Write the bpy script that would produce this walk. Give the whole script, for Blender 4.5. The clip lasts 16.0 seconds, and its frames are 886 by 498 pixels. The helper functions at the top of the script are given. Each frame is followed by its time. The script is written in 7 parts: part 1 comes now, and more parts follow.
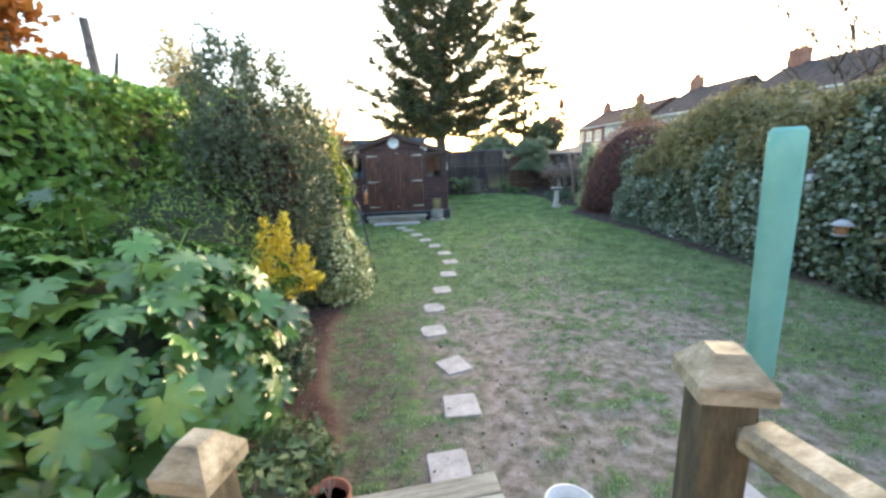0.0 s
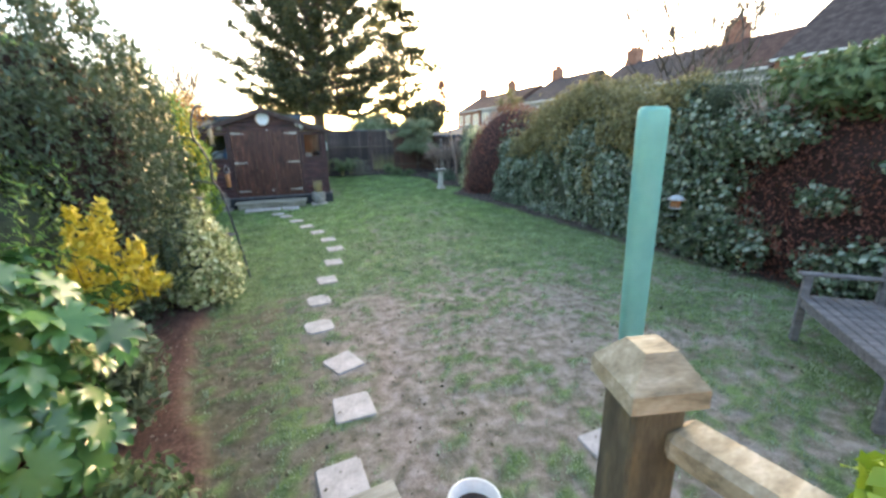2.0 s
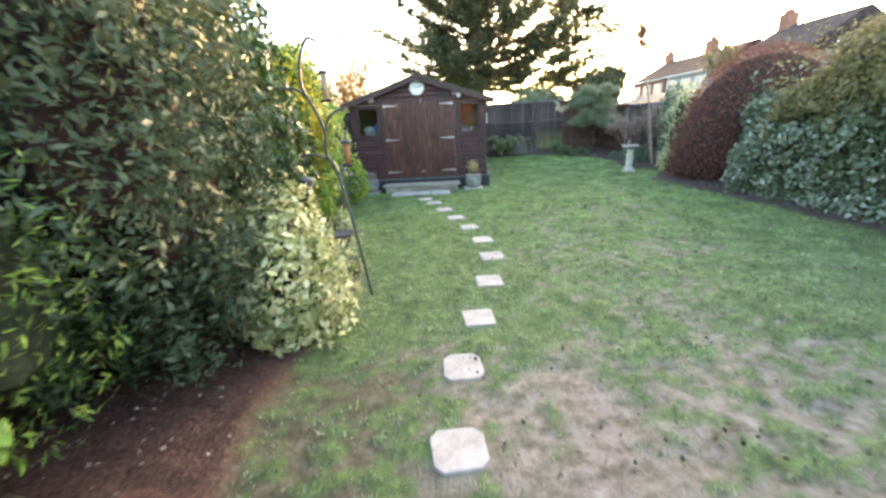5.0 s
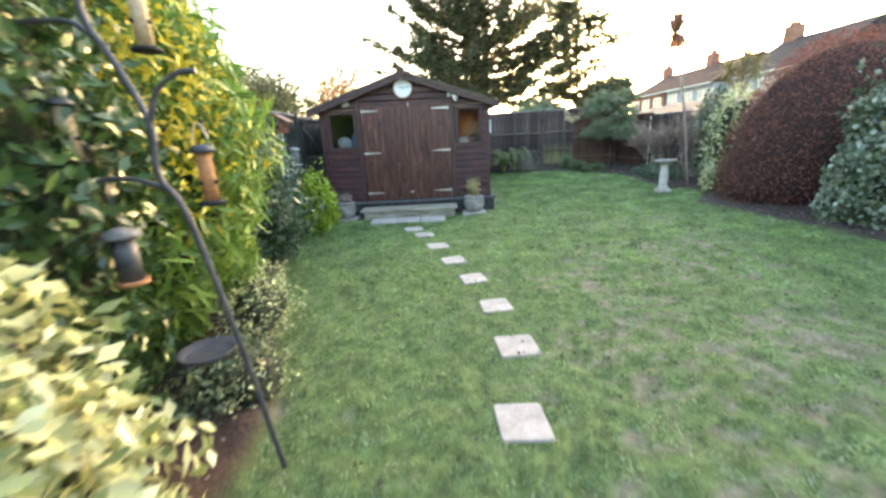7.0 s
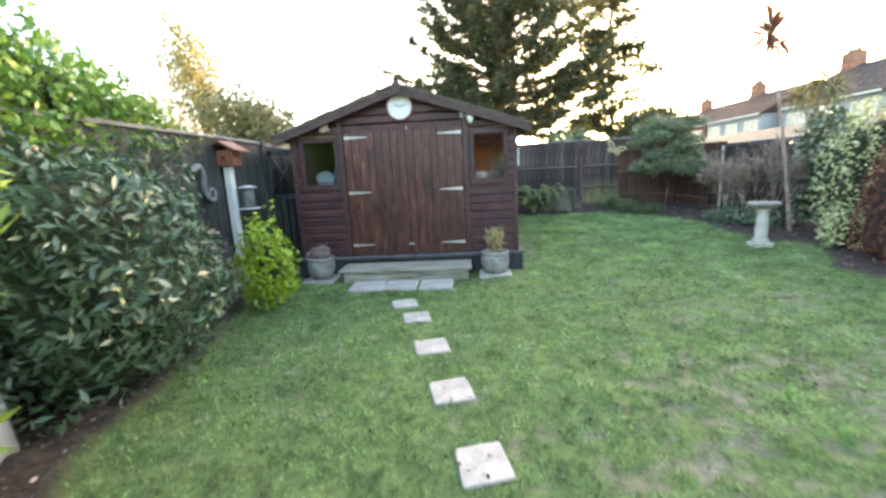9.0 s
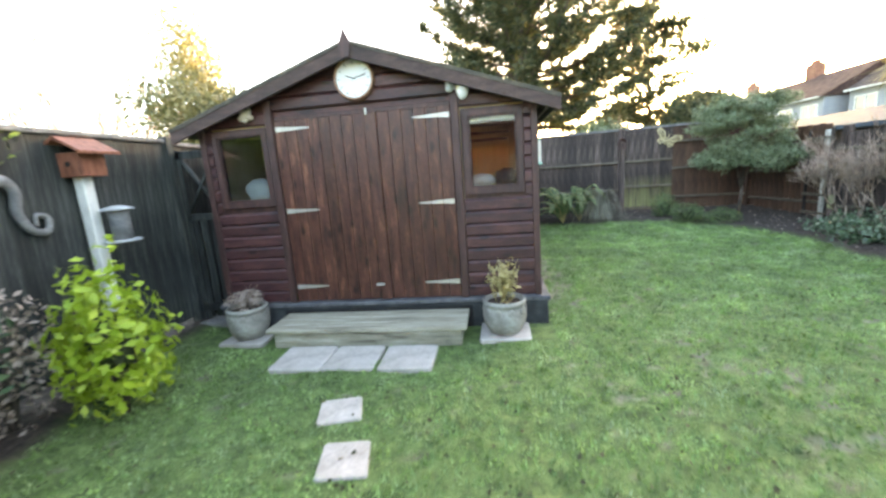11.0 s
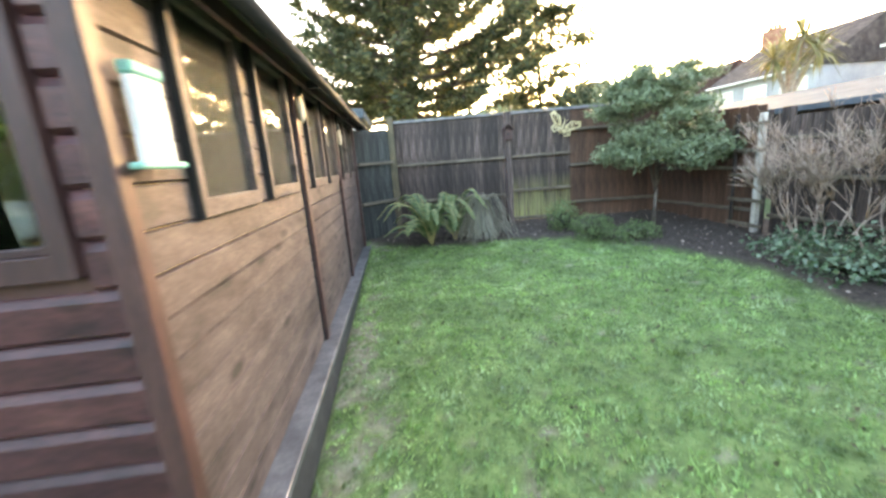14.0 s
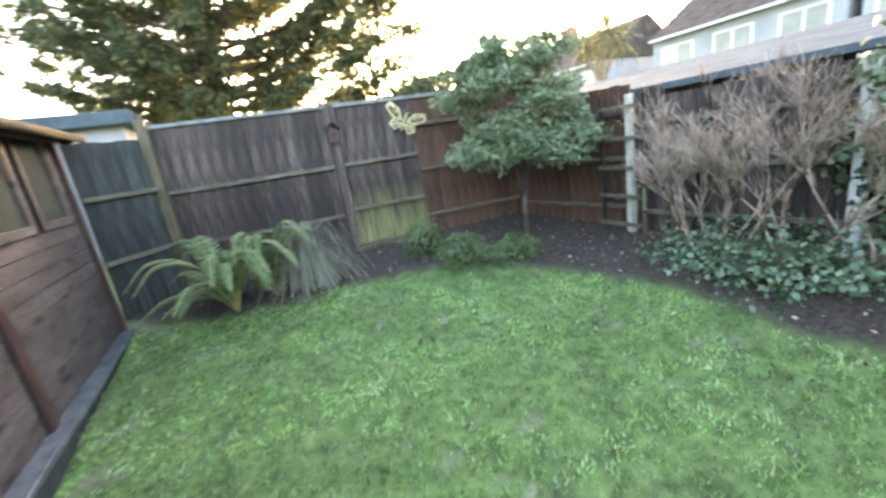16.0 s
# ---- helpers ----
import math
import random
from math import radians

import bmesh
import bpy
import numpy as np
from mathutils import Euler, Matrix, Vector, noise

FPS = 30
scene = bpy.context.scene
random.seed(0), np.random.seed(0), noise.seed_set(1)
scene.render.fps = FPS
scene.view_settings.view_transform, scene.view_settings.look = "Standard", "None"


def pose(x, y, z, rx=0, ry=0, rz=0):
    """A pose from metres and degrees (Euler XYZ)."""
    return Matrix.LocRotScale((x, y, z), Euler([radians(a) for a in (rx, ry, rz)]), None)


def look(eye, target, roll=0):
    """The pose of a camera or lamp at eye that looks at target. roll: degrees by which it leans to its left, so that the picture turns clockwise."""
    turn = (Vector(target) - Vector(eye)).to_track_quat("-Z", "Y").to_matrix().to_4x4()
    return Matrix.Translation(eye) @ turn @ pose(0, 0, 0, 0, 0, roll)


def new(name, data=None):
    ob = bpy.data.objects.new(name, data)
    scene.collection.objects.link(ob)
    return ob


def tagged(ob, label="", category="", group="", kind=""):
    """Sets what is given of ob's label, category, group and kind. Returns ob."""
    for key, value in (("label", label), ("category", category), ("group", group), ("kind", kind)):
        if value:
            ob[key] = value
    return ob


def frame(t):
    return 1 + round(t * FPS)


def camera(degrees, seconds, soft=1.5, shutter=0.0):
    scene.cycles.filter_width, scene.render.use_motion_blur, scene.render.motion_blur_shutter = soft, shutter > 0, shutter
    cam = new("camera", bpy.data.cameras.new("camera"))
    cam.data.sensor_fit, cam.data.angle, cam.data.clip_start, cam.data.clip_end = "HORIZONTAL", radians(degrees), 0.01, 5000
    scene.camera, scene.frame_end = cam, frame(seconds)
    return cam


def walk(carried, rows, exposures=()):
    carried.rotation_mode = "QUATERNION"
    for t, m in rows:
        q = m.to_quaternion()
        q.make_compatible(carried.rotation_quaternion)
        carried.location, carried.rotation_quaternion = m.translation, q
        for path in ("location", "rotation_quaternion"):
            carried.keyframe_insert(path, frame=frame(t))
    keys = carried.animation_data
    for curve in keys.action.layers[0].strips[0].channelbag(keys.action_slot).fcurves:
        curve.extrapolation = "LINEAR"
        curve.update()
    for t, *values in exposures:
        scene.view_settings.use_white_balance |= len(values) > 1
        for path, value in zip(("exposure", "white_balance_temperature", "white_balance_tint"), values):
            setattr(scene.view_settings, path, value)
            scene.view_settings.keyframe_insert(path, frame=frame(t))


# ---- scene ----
cam = camera(96.2, 16.0, soft=2.7, shutter=0.5)
PATH = [
    (0, (0.462, 0.22, 1.955), (0.609, 2.162, 1.5), -2.2),
    (0.5, (0.428, 0.285, 1.967), (0.712, 2.219, 1.543), -1.8),
    (1, (0.446, 0.317, 1.969), (0.914, 2.215, 1.545), -1.4),
    (1.5, (0.483, 0.351, 1.951), (1.127, 2.189, 1.495), -1.0),
    (2, (0.526, 0.463, 1.911), (1.206, 2.26, 1.357), -1.0),
    (2.5, (0.552, 0.705, 1.856), (0.842, 2.525, 1.078), -2.7),
    (3, (0.494, 1.042, 1.803), (0.507, 2.846, 0.94), -4.1),
    (3.5, (0.527, 1.447, 1.71), (0.511, 3.269, 0.885), -3.5),
    (4, (0.596, 1.894, 1.64), (0.577, 3.792, 1.01), -3.6),
    (6.3, (0.657, 4.124, 1.495), (0.59, 6.035, 0.909), -2.3),
    (6.5, (0.638, 4.332, 1.468), (0.586, 6.249, 0.902), -2.6),
    (7, (0.665, 4.89, 1.47), (0.652, 6.816, 0.93), -3.0),
    (7.5, (0.728, 5.464, 1.453), (0.688, 7.405, 0.972), -3.3),
    (8, (0.783, 6.005, 1.461), (0.758, 7.958, 1.03), -2.6),
    (8.5, (0.874, 6.572, 1.45), (0.808, 8.53, 1.05), -2.3),
    (9, (0.915, 7.113, 1.455), (0.781, 9.073, 1.082), -2.9),
    (11.5, (1.321, 9.66, 1.5), (1.057, 11.608, 1.127), -4.2),
    (12, (1.461, 10.129, 1.455), (1.341, 12.094, 1.1), -4.0),
    (12.5, (1.696, 10.597, 1.436), (1.666, 12.563, 1.07), -4.0),
    (13, (1.881, 11.056, 1.462), (1.976, 13.014, 1.068), -3.9),
    (13.5, (2.018, 11.532, 1.48), (2.202, 13.48, 1.064), -3.9),
    (14, (2.251, 11.964, 1.481), (2.43, 13.909, 1.048), -4.5),
    (14.5, (2.417, 12.395, 1.501), (2.663, 14.333, 1.069), -5.1),
    (15, (2.56, 12.821, 1.538), (2.904, 14.738, 1.082), -6.2),
    (15.5, (2.778, 13.217, 1.557), (3.321, 15.077, 1.063), -7.3),
    (16, (2.901, 13.525, 1.562), (3.725, 15.271, 1.043), -8.7),
]
walk(cam, [(t, look(eye, target, roll)) for t, eye, target, roll in PATH],
     exposures=[(0, 3.66, 6800, 13), (2, 3.68, 6900, 13), (3, 3.98, 7100, 15), (4.2, 4.2, 7300, 15), (7, 4.14, 7600, 12), (9, 4.25, 7700, 12), (12, 4.72, 8500, 14), (16, 4.94, 8000, 13)])

# ---- world, sun and exposure ----
SUN_AZ, SUN_EL = 31.0, 5.3
world = bpy.data.worlds.new("world")
scene.world = world
world.use_nodes = True
wn = world.node_tree
sky = wn.nodes.new("ShaderNodeTexSky")
sky.sky_type = "NISHITA"
sky.sun_disc = False
sky.sun_elevation, sky.sun_rotation = radians(SUN_EL), radians(SUN_AZ)
sky.air_density, sky.dust_density, sky.ozone_density = 0.7, 3.0, 1.0
wn.links.new(sky.outputs[0], wn.nodes["Background"].inputs[0])
wn.nodes["Background"].inputs[1].default_value = 0.15
sun_data = bpy.data.lights.new("sun", "SUN")
sun_data.energy, sun_data.angle, sun_data.color = 0.8, radians(0.5), (1.0, 0.66, 0.32)
sun = new("sun", sun_data)
_a, _e = radians(SUN_AZ), radians(SUN_EL)
SUN_DIR = Vector((math.sin(_a) * math.cos(_e), math.cos(_a) * math.cos(_e), math.sin(_e)))
sun.matrix_world = look(SUN_DIR * 60, (0, 0, 0))


# ---- materials ----
def mat(name, stops, scale=8.0, rough=0.7, bump=0.2, metal=0.0, per="noise", detail=6.0, stretch=(1, 1, 1), island=0.0,
        fine=0.0, trans=0.0, spec=0.5, objrand=0.0, knots=None):
    """Noise-coloured surface. stops: colours from dark to light. per: noise or island (one shade a leaf)."""
    m = bpy.data.materials.new(name)
    m.use_nodes = True
    nt = m.node_tree
    n, L = nt.nodes, nt.links
    b = n["Principled BSDF"]
    co = n.new("ShaderNodeTexCoord")
    mp = n.new("ShaderNodeMapping")
    mp.inputs["Scale"].default_value = stretch
    L.new(co.outputs["Object"], mp.inputs[0])
    tx = n.new("ShaderNodeTexNoise")
    tx.inputs["Scale"].default_value, tx.inputs["Detail"].default_value = scale, detail
    tx.inputs["Roughness"].default_value = 0.6
    L.new(mp.outputs[0], tx.inputs[0])
    rp = n.new("ShaderNodeValToRGB")
    el = rp.color_ramp.elements
    lo, hi = (0.3, 0.7) if per == "noise" else (0.0, 1.0)
    for i, c in enumerate(stops):
        p = lo + (hi - lo) * i / max(1, len(stops) - 1)
        e = el[i] if i < 2 else el.new(p)
        e.position, e.color = p, (*c, 1)
    src = tx.outputs["Fac"]
    if per == "island":
        g = n.new("ShaderNodeNewGeometry")
        src = g.outputs["Random Per Island"]
        if island:
            mx = n.new("ShaderNodeMix")
            mx.inputs[0].default_value = island
            L.new(g.outputs["Random Per Island"], mx.inputs[2])
            L.new(tx.outputs["Fac"], mx.inputs[3])
            src = mx.outputs[0]
    L.new(src, rp.inputs[0])
    col = rp.outputs[0]
    if objrand:
        oi = n.new("ShaderNodeObjectInfo")
        mr = n.new("ShaderNodeMapRange")
        mr.inputs[3].default_value, mr.inputs[4].default_value = 1 - objrand, 1 + objrand
        L.new(oi.outputs["Random"], mr.inputs[0])
        hs = n.new("ShaderNodeHueSaturation")
        L.new(mr.outputs[0], hs.inputs["Value"])
        L.new(col, hs.inputs["Color"])
        col = hs.outputs[0]
    if knots:
        vm = n.new("ShaderNodeMapping")
        vm.inputs["Scale"].default_value = knots
        L.new(co.outputs["Object"], vm.inputs[0])
        vo = n.new("ShaderNodeTexVoronoi")
        vo.inputs["Scale"].default_value = 1.0
        L.new(vm.outputs[0], vo.inputs[0])
        km = n.new("ShaderNodeMapRange")
        km.inputs[1].default_value, km.inputs[2].default_value = 0.10, 0.24
        km.inputs[3].default_value, km.inputs[4].default_value = 0.25, 1.0
        L.new(vo.outputs["Distance"], km.inputs[0])
        hk = n.new("ShaderNodeHueSaturation")
        L.new(km.outputs[0], hk.inputs["Value"])
        L.new(col, hk.inputs["Color"])
        col = hk.outputs[0]
    if fine:
        tf = n.new("ShaderNodeTexNoise")
        tf.inputs["Scale"].default_value, tf.inputs["Detail"].default_value = scale * 9, 3
        L.new(mp.outputs[0], tf.inputs[0])
        mr2 = n.new("ShaderNodeMapRange")
        mr2.inputs[1].default_value, mr2.inputs[2].default_value = 0.3, 0.7
        mr2.inputs[3].default_value, mr2.inputs[4].default_value = 1 - fine, 1 + fine
        L.new(tf.outputs["Fac"], mr2.inputs[0])
        h2 = n.new("ShaderNodeHueSaturation")
        L.new(mr2.outputs[0], h2.inputs["Value"])
        L.new(col, h2.inputs["Color"])
        col = h2.outputs[0]
    L.new(col, b.inputs["Base Color"])
    b.inputs["Roughness"].default_value, b.inputs["Metallic"].default_value = rough, metal
    b.inputs["Specular IOR Level"].default_value = spec
    if bump:
        bp = n.new("ShaderNodeBump")
        bp.inputs["Strength"].default_value, bp.inputs["Distance"].default_value = bump, 0.02
        L.new(tx.outputs["Fac"], bp.inputs["Height"])
        L.new(bp.outputs[0], b.inputs["Normal"])
    if trans:
        tr = n.new("ShaderNodeBsdfTranslucent")
        L.new(col, tr.inputs[0])
        ms = n.new("ShaderNodeMixShader")
        ms.inputs[0].default_value = trans
        L.new(b.outputs[0], ms.inputs[1])
        L.new(tr.outputs[0], ms.inputs[2])
        L.new(ms.outputs[0], n["Material Output"].inputs[0])
    return m


def leafmat(name, stops, rough=0.45, trans=0.25, spec=0.5, island=0.35, scale=1.5, objrand=0.0):
    return mat(name, stops, scale=scale, rough=rough, bump=0, per="island", island=island, trans=trans, spec=spec, objrand=objrand)


def glass(name, pale_mix=0.0):
    m = bpy.data.materials.new(name)
    m.use_nodes = True
    n, L = m.node_tree.nodes, m.node_tree.links
    gl = n.new("ShaderNodeBsdfGlossy")
    gl.inputs["Roughness"].default_value = 0.01
    tp = n.new("ShaderNodeBsdfTransparent")
    tp.inputs[0].default_value = (0.8, 0.84, 0.84, 1)
    fr = n.new("ShaderNodeFresnel")
    fr.inputs[0].default_value = 1.5
    mx = n.new("ShaderNodeMixShader")
    L.new(fr.outputs[0], mx.inputs[0])
    L.new(tp.outputs[0], mx.inputs[1])
    L.new(gl.outputs[0], mx.inputs[2])
    out = mx.outputs[0]
    # Blend a share of mottled grey diffuse over the clear pane.
    if pale_mix:
        df = n.new("ShaderNodeBsdfDiffuse")
        co = n.new("ShaderNodeTexCoord")
        tx = n.new("ShaderNodeTexNoise")
        tx.inputs["Scale"].default_value = 3.0
        L.new(co.outputs["Object"], tx.inputs[0])
        rp = n.new("ShaderNodeValToRGB")
        rp.color_ramp.elements[0].color, rp.color_ramp.elements[1].color = (0.16, 0.15, 0.12, 1), (0.36, 0.35, 0.30, 1)
        L.new(tx.outputs["Fac"], rp.inputs[0])
        L.new(rp.outputs[0], df.inputs[0])
        m2 = n.new("ShaderNodeMixShader")
        m2.inputs[0].default_value = pale_mix
        L.new(out, m2.inputs[1])
        L.new(df.outputs[0], m2.inputs[2])
        out = m2.outputs[0]
    L.new(out, n["Material Output"].inputs[0])
    return m


M_SOIL = mat("soil", [(0.02, 0.012, 0.009), (0.05, 0.03, 0.022), (0.10, 0.065, 0.05)], 14, 0.95, 0.8, fine=0.35)
M_MULCH = mat("bark_mulch", [(0.045, 0.018, 0.012), (0.10, 0.04, 0.028), (0.17, 0.08, 0.055)], 22, 0.95, 0.8, fine=0.4)
M_STONE = mat("concrete_slab", [(0.34, 0.31, 0.28), (0.45, 0.415, 0.385), (0.54, 0.505, 0.475)], 6, 0.85, 0.25, fine=0.12, objrand=0.06)
M_CREAM = mat("weathered_stone", [(0.38, 0.36, 0.31), (0.55, 0.52, 0.46), (0.66, 0.63, 0.57)], 9, 0.85, 0.3, fine=0.12)
M_SHED = mat("stained_timber", [(0.018, 0.008, 0.010), (0.055, 0.020, 0.022), (0.075, 0.027, 0.027), (0.13, 0.050, 0.045)], 2.2, 0.5, 0.25,
             stretch=(1.2, 1.2, 4), fine=0.3, objrand=0.2, knots=(3.5, 3, 9))
M_SHEDV = mat("stained_boards", [(0.022, 0.009, 0.009), (0.068, 0.023, 0.018), (0.095, 0.034, 0.025), (0.23, 0.095, 0.058)], 2.6, 0.42, 0.3,
              stretch=(5, 5, 1.0), fine=0.35, objrand=0.16, knots=(9, 9, 3.6))
# Lighter copy of the shed stain: sky glow on this side, painted in.
M_SIDE = mat("skylit_side_timber", [(0.0317, 0.0229, 0.0229), (0.0722, 0.0528, 0.0502), (0.101, 0.0748, 0.0704), (0.145, 0.109, 0.103)], 2.4, 0.72, 0.2,
             stretch=(4, 1.1, 4), fine=0.25, objrand=0.1, knots=(3, 2.6, 8))
M_TRIM = mat("dark_trim", [(0.035, 0.016, 0.015), (0.060, 0.026, 0.024), (0.095, 0.042, 0.036)], 6, 0.55, 0.2, stretch=(3, 3, 0.6), fine=0.2)
M_BLACK = mat("plain_black", [(0.008, 0.008, 0.009), (0.015, 0.014, 0.015)], 8, 0.8, 0.1)
M_FELT = mat("roof_felt", [(0.05, 0.045, 0.04), (0.085, 0.075, 0.06), (0.13, 0.11, 0.08)], 10, 0.95, 0.4, fine=0.25)
M_PLINTH = mat("painted_plinth", [(0.018, 0.02, 0.024), (0.03, 0.034, 0.04), (0.06, 0.065, 0.07)], 8, 0.7, 0.3, fine=0.2)
M_LEDGE = mat("grey_ledge", [(0.10, 0.105, 0.11), (0.17, 0.175, 0.18), (0.26, 0.26, 0.26)], 8, 0.8, 0.3, fine=0.2)
M_FENCE = mat("dark_fence", [(0.011, 0.008, 0.008), (0.036, 0.025, 0.023), (0.066, 0.046, 0.041), (0.18, 0.14, 0.122)], 4.5, 0.75, 0.4,
              stretch=(9, 9, 0.45), fine=0.45, objrand=0.5)
M_RAIL = mat("fence_rail", [(0.06, 0.045, 0.036), (0.12, 0.10, 0.075), (0.20, 0.17, 0.125)], 6, 0.8, 0.3, stretch=(0.7, 5, 5), fine=0.25)
M_FENCEB = mat("brown_fence", [(0.045, 0.022, 0.014), (0.085, 0.042, 0.026), (0.13, 0.07, 0.045)], 4, 0.75, 0.4,
               stretch=(6, 6, 0.7), fine=0.3, objrand=0.22)
M_FENCEMOSS = mat("mossy_fence", [(0.011, 0.008, 0.008), (0.036, 0.025, 0.023), (0.066, 0.046, 0.041), (0.18, 0.14, 0.122)], 4.5, 0.75, 0.4,
                  stretch=(9, 9, 0.45), fine=0.45, objrand=0.5)


def add_moss(material, low, high, colour):
    """Streaks of moss that grow up a board from its foot."""
    n, L = material.node_tree.nodes, material.node_tree.links
    b = n["Principled BSDF"]
    src = b.inputs["Base Color"].links[0].from_socket
    co, sep, mp, tx = n.new("ShaderNodeTexCoord"), n.new("ShaderNodeSeparateXYZ"), n.new("ShaderNodeMapping"), n.new("ShaderNodeTexNoise")
    oi, add = n.new("ShaderNodeObjectInfo"), n.new("ShaderNodeVectorMath")
    mp.inputs["Scale"].default_value = (30, 30, 1.6)
    tx.inputs["Scale"].default_value, tx.inputs["Detail"].default_value = 1.0, 5
    L.new(co.outputs["Object"], sep.inputs[0])
    L.new(co.outputs["Object"], add.inputs[0])
    L.new(oi.outputs["Location"], add.inputs[1])
    L.new(add.outputs[0], mp.inputs[0])
    L.new(mp.outputs[0], tx.inputs[0])
    up, streak, mul, mx = n.new("ShaderNodeMapRange"), n.new("ShaderNodeMapRange"), n.new("ShaderNodeMath"), n.new("ShaderNodeMix")
    up.inputs[1].default_value, up.inputs[2].default_value, up.inputs[3].default_value, up.inputs[4].default_value = low, high, 1.0, 0.0
    streak.inputs[1].default_value, streak.inputs[2].default_value, streak.inputs[3].default_value, streak.inputs[4].default_value = 0.36, 0.6, 0.15, 1.0
    mul.operation, mx.data_type = "MULTIPLY", "RGBA"
    L.new(sep.outputs["Z"], up.inputs[0])
    L.new(tx.outputs["Fac"], streak.inputs[0])
    L.new(up.outputs[0], mul.inputs[0])
    L.new(streak.outputs[0], mul.inputs[1])
    L.new(mul.outputs[0], mx.inputs[0])
    L.new(src, mx.inputs[6])
    mx.inputs[7].default_value = (*colour, 1)
    L.new(mx.outputs[2], b.inputs["Base Color"])


add_moss(M_FENCEMOSS, 0.05, 0.75, (0.27, 0.27, 0.10))
M_FENCEK = mat("black_fence", [(0.010, 0.012, 0.012), (0.026, 0.030, 0.030), (0.075, 0.082, 0.075)], 4, 0.75, 0.4,
               stretch=(8, 8, 0.5), fine=0.35, objrand=0.45)
M_DECK = mat("weathered_deck", [(0.10, 0.09, 0.07), (0.28, 0.26, 0.20), (0.36, 0.34, 0.27), (0.50, 0.47, 0.40)], 4, 0.8, 0.4, stretch=(0.6, 6, 6), fine=0.2, objrand=0.1)
M_POST = mat("greened_pine", [(0.045, 0.040, 0.026), (0.095, 0.08, 0.05), (0.18, 0.14, 0.075)], 5, 0.75, 0.3, stretch=(4, 4, 0.8), fine=0.2)
M_CAP = mat("pale_pine", [(0.14, 0.12, 0.075), (0.30, 0.25, 0.16), (0.40, 0.34, 0.23), (0.52, 0.46, 0.35)], 9, 0.7, 0.25, stretch=(1, 3, 3), fine=0.15)
M_WHITE = mat("white_paint", [(0.62, 0.62, 0.60), (0.74, 0.74, 0.72), (0.82, 0.82, 0.80)], 8, 0.6, 0.1, fine=0.06)
M_METAL = mat("galvanised", [(0.45, 0.43, 0.40), (0.62, 0.6, 0.56)], 12, 0.45, 0.1, metal=0.6)
M_IRON = mat("grey_iron", [(0.05, 0.055, 0.065), (0.10, 0.105, 0.12)], 14, 0.5, 0.15, metal=0.3)
M_TEAL = mat("mint_fabric", [(0.20, 0.50, 0.43), (0.26, 0.58, 0.51), (0.33, 0.66, 0.58)], 3, 0.7, 0.1, trans=0.3)
M_BENCH = mat("silvered_teak", [(0.08, 0.08, 0.08), (0.14, 0.138, 0.14), (0.22, 0.218, 0.22)], 5, 0.75, 0.3, stretch=(4, 0.7, 4), fine=0.2, objrand=0.1)
M_TERRA = mat("terracotta", [(0.30, 0.11, 0.06), (0.42, 0.17, 0.10)], 8, 0.8, 0.2)
M_BROWNPOT = mat("glazed_brown", [(0.06, 0.02, 0.012), (0.11, 0.04, 0.02)], 8, 0.4, 0.1)
M_GREYPOT = mat("stone_planter", [(0.17, 0.165, 0.15), (0.28, 0.27, 0.245), (0.42, 0.41, 0.38)], 7, 0.85, 0.4, fine=0.15)
M_BARK = mat("bark", [(0.05, 0.04, 0.033), (0.10, 0.08, 0.065), (0.17, 0.14, 0.115)], 10, 0.9, 0.6, stretch=(2, 2, 0.6), fine=0.3)
M_TWIG = mat("dead_twigs", [(0.20, 0.14, 0.11), (0.33, 0.245, 0.20), (0.46, 0.36, 0.30)], 8, 0.8, 0.2)
# Solid cores: near-black stands for the shade between leaves, brown keeps the twig hue.
M_CORE = mat("hedge_core_shade", [(0.012, 0.017, 0.009), (0.035, 0.045, 0.022), (0.06, 0.075, 0.035)], 16, 0.95, 0.8)
M_COREB = mat("brown_core_shade", [(0.02, 0.010, 0.008), (0.045, 0.02, 0.015)], 14, 0.95, 0.5)
M_SEED = mat("bird_seed", [(0.32, 0.22, 0.12), (0.48, 0.36, 0.22), (0.58, 0.48, 0.34)], 60, 0.8, 0.3)
M_PEANUT = mat("peanuts", [(0.30, 0.13, 0.05), (0.45, 0.22, 0.10)], 50, 0.8, 0.3)
M_RENDER = mat("white_render", [(0.29, 0.30, 0.33), (0.35, 0.36, 0.39), (0.41, 0.42, 0.44)], 0.8, 0.9, 0.1, fine=0.05)
M_TILE = mat("roof_tiles", [(0.045, 0.027, 0.023), (0.078, 0.046, 0.038), (0.12, 0.074, 0.06)], 3, 0.9, 0.3, fine=0.25, spec=0.15)
M_BRICK = mat("red_brick", [(0.20, 0.09, 0.06), (0.30, 0.14, 0.09), (0.38, 0.20, 0.14)], 3, 0.9, 0.2, fine=0.2)
M_SLATE = mat("blue_grey_felt", [(0.05, 0.067, 0.085), (0.073, 0.094, 0.115), (0.10, 0.125, 0.147)], 2, 0.9, 0.1, fine=0.12, spec=0.1)
M_CLOCK = mat("clock_face", [(0.70, 0.73, 0.74), (0.78, 0.80, 0.80)], 9, 0.5, 0.05)
M_COPPER = mat("clock_rim", [(0.25, 0.13, 0.08), (0.36, 0.20, 0.13)], 9, 0.5, 0.1)
M_GOLDM = mat("rusty_gold", [(0.42, 0.34, 0.16), (0.58, 0.48, 0.27), (0.66, 0.58, 0.40)], 9, 0.6, 0.1)
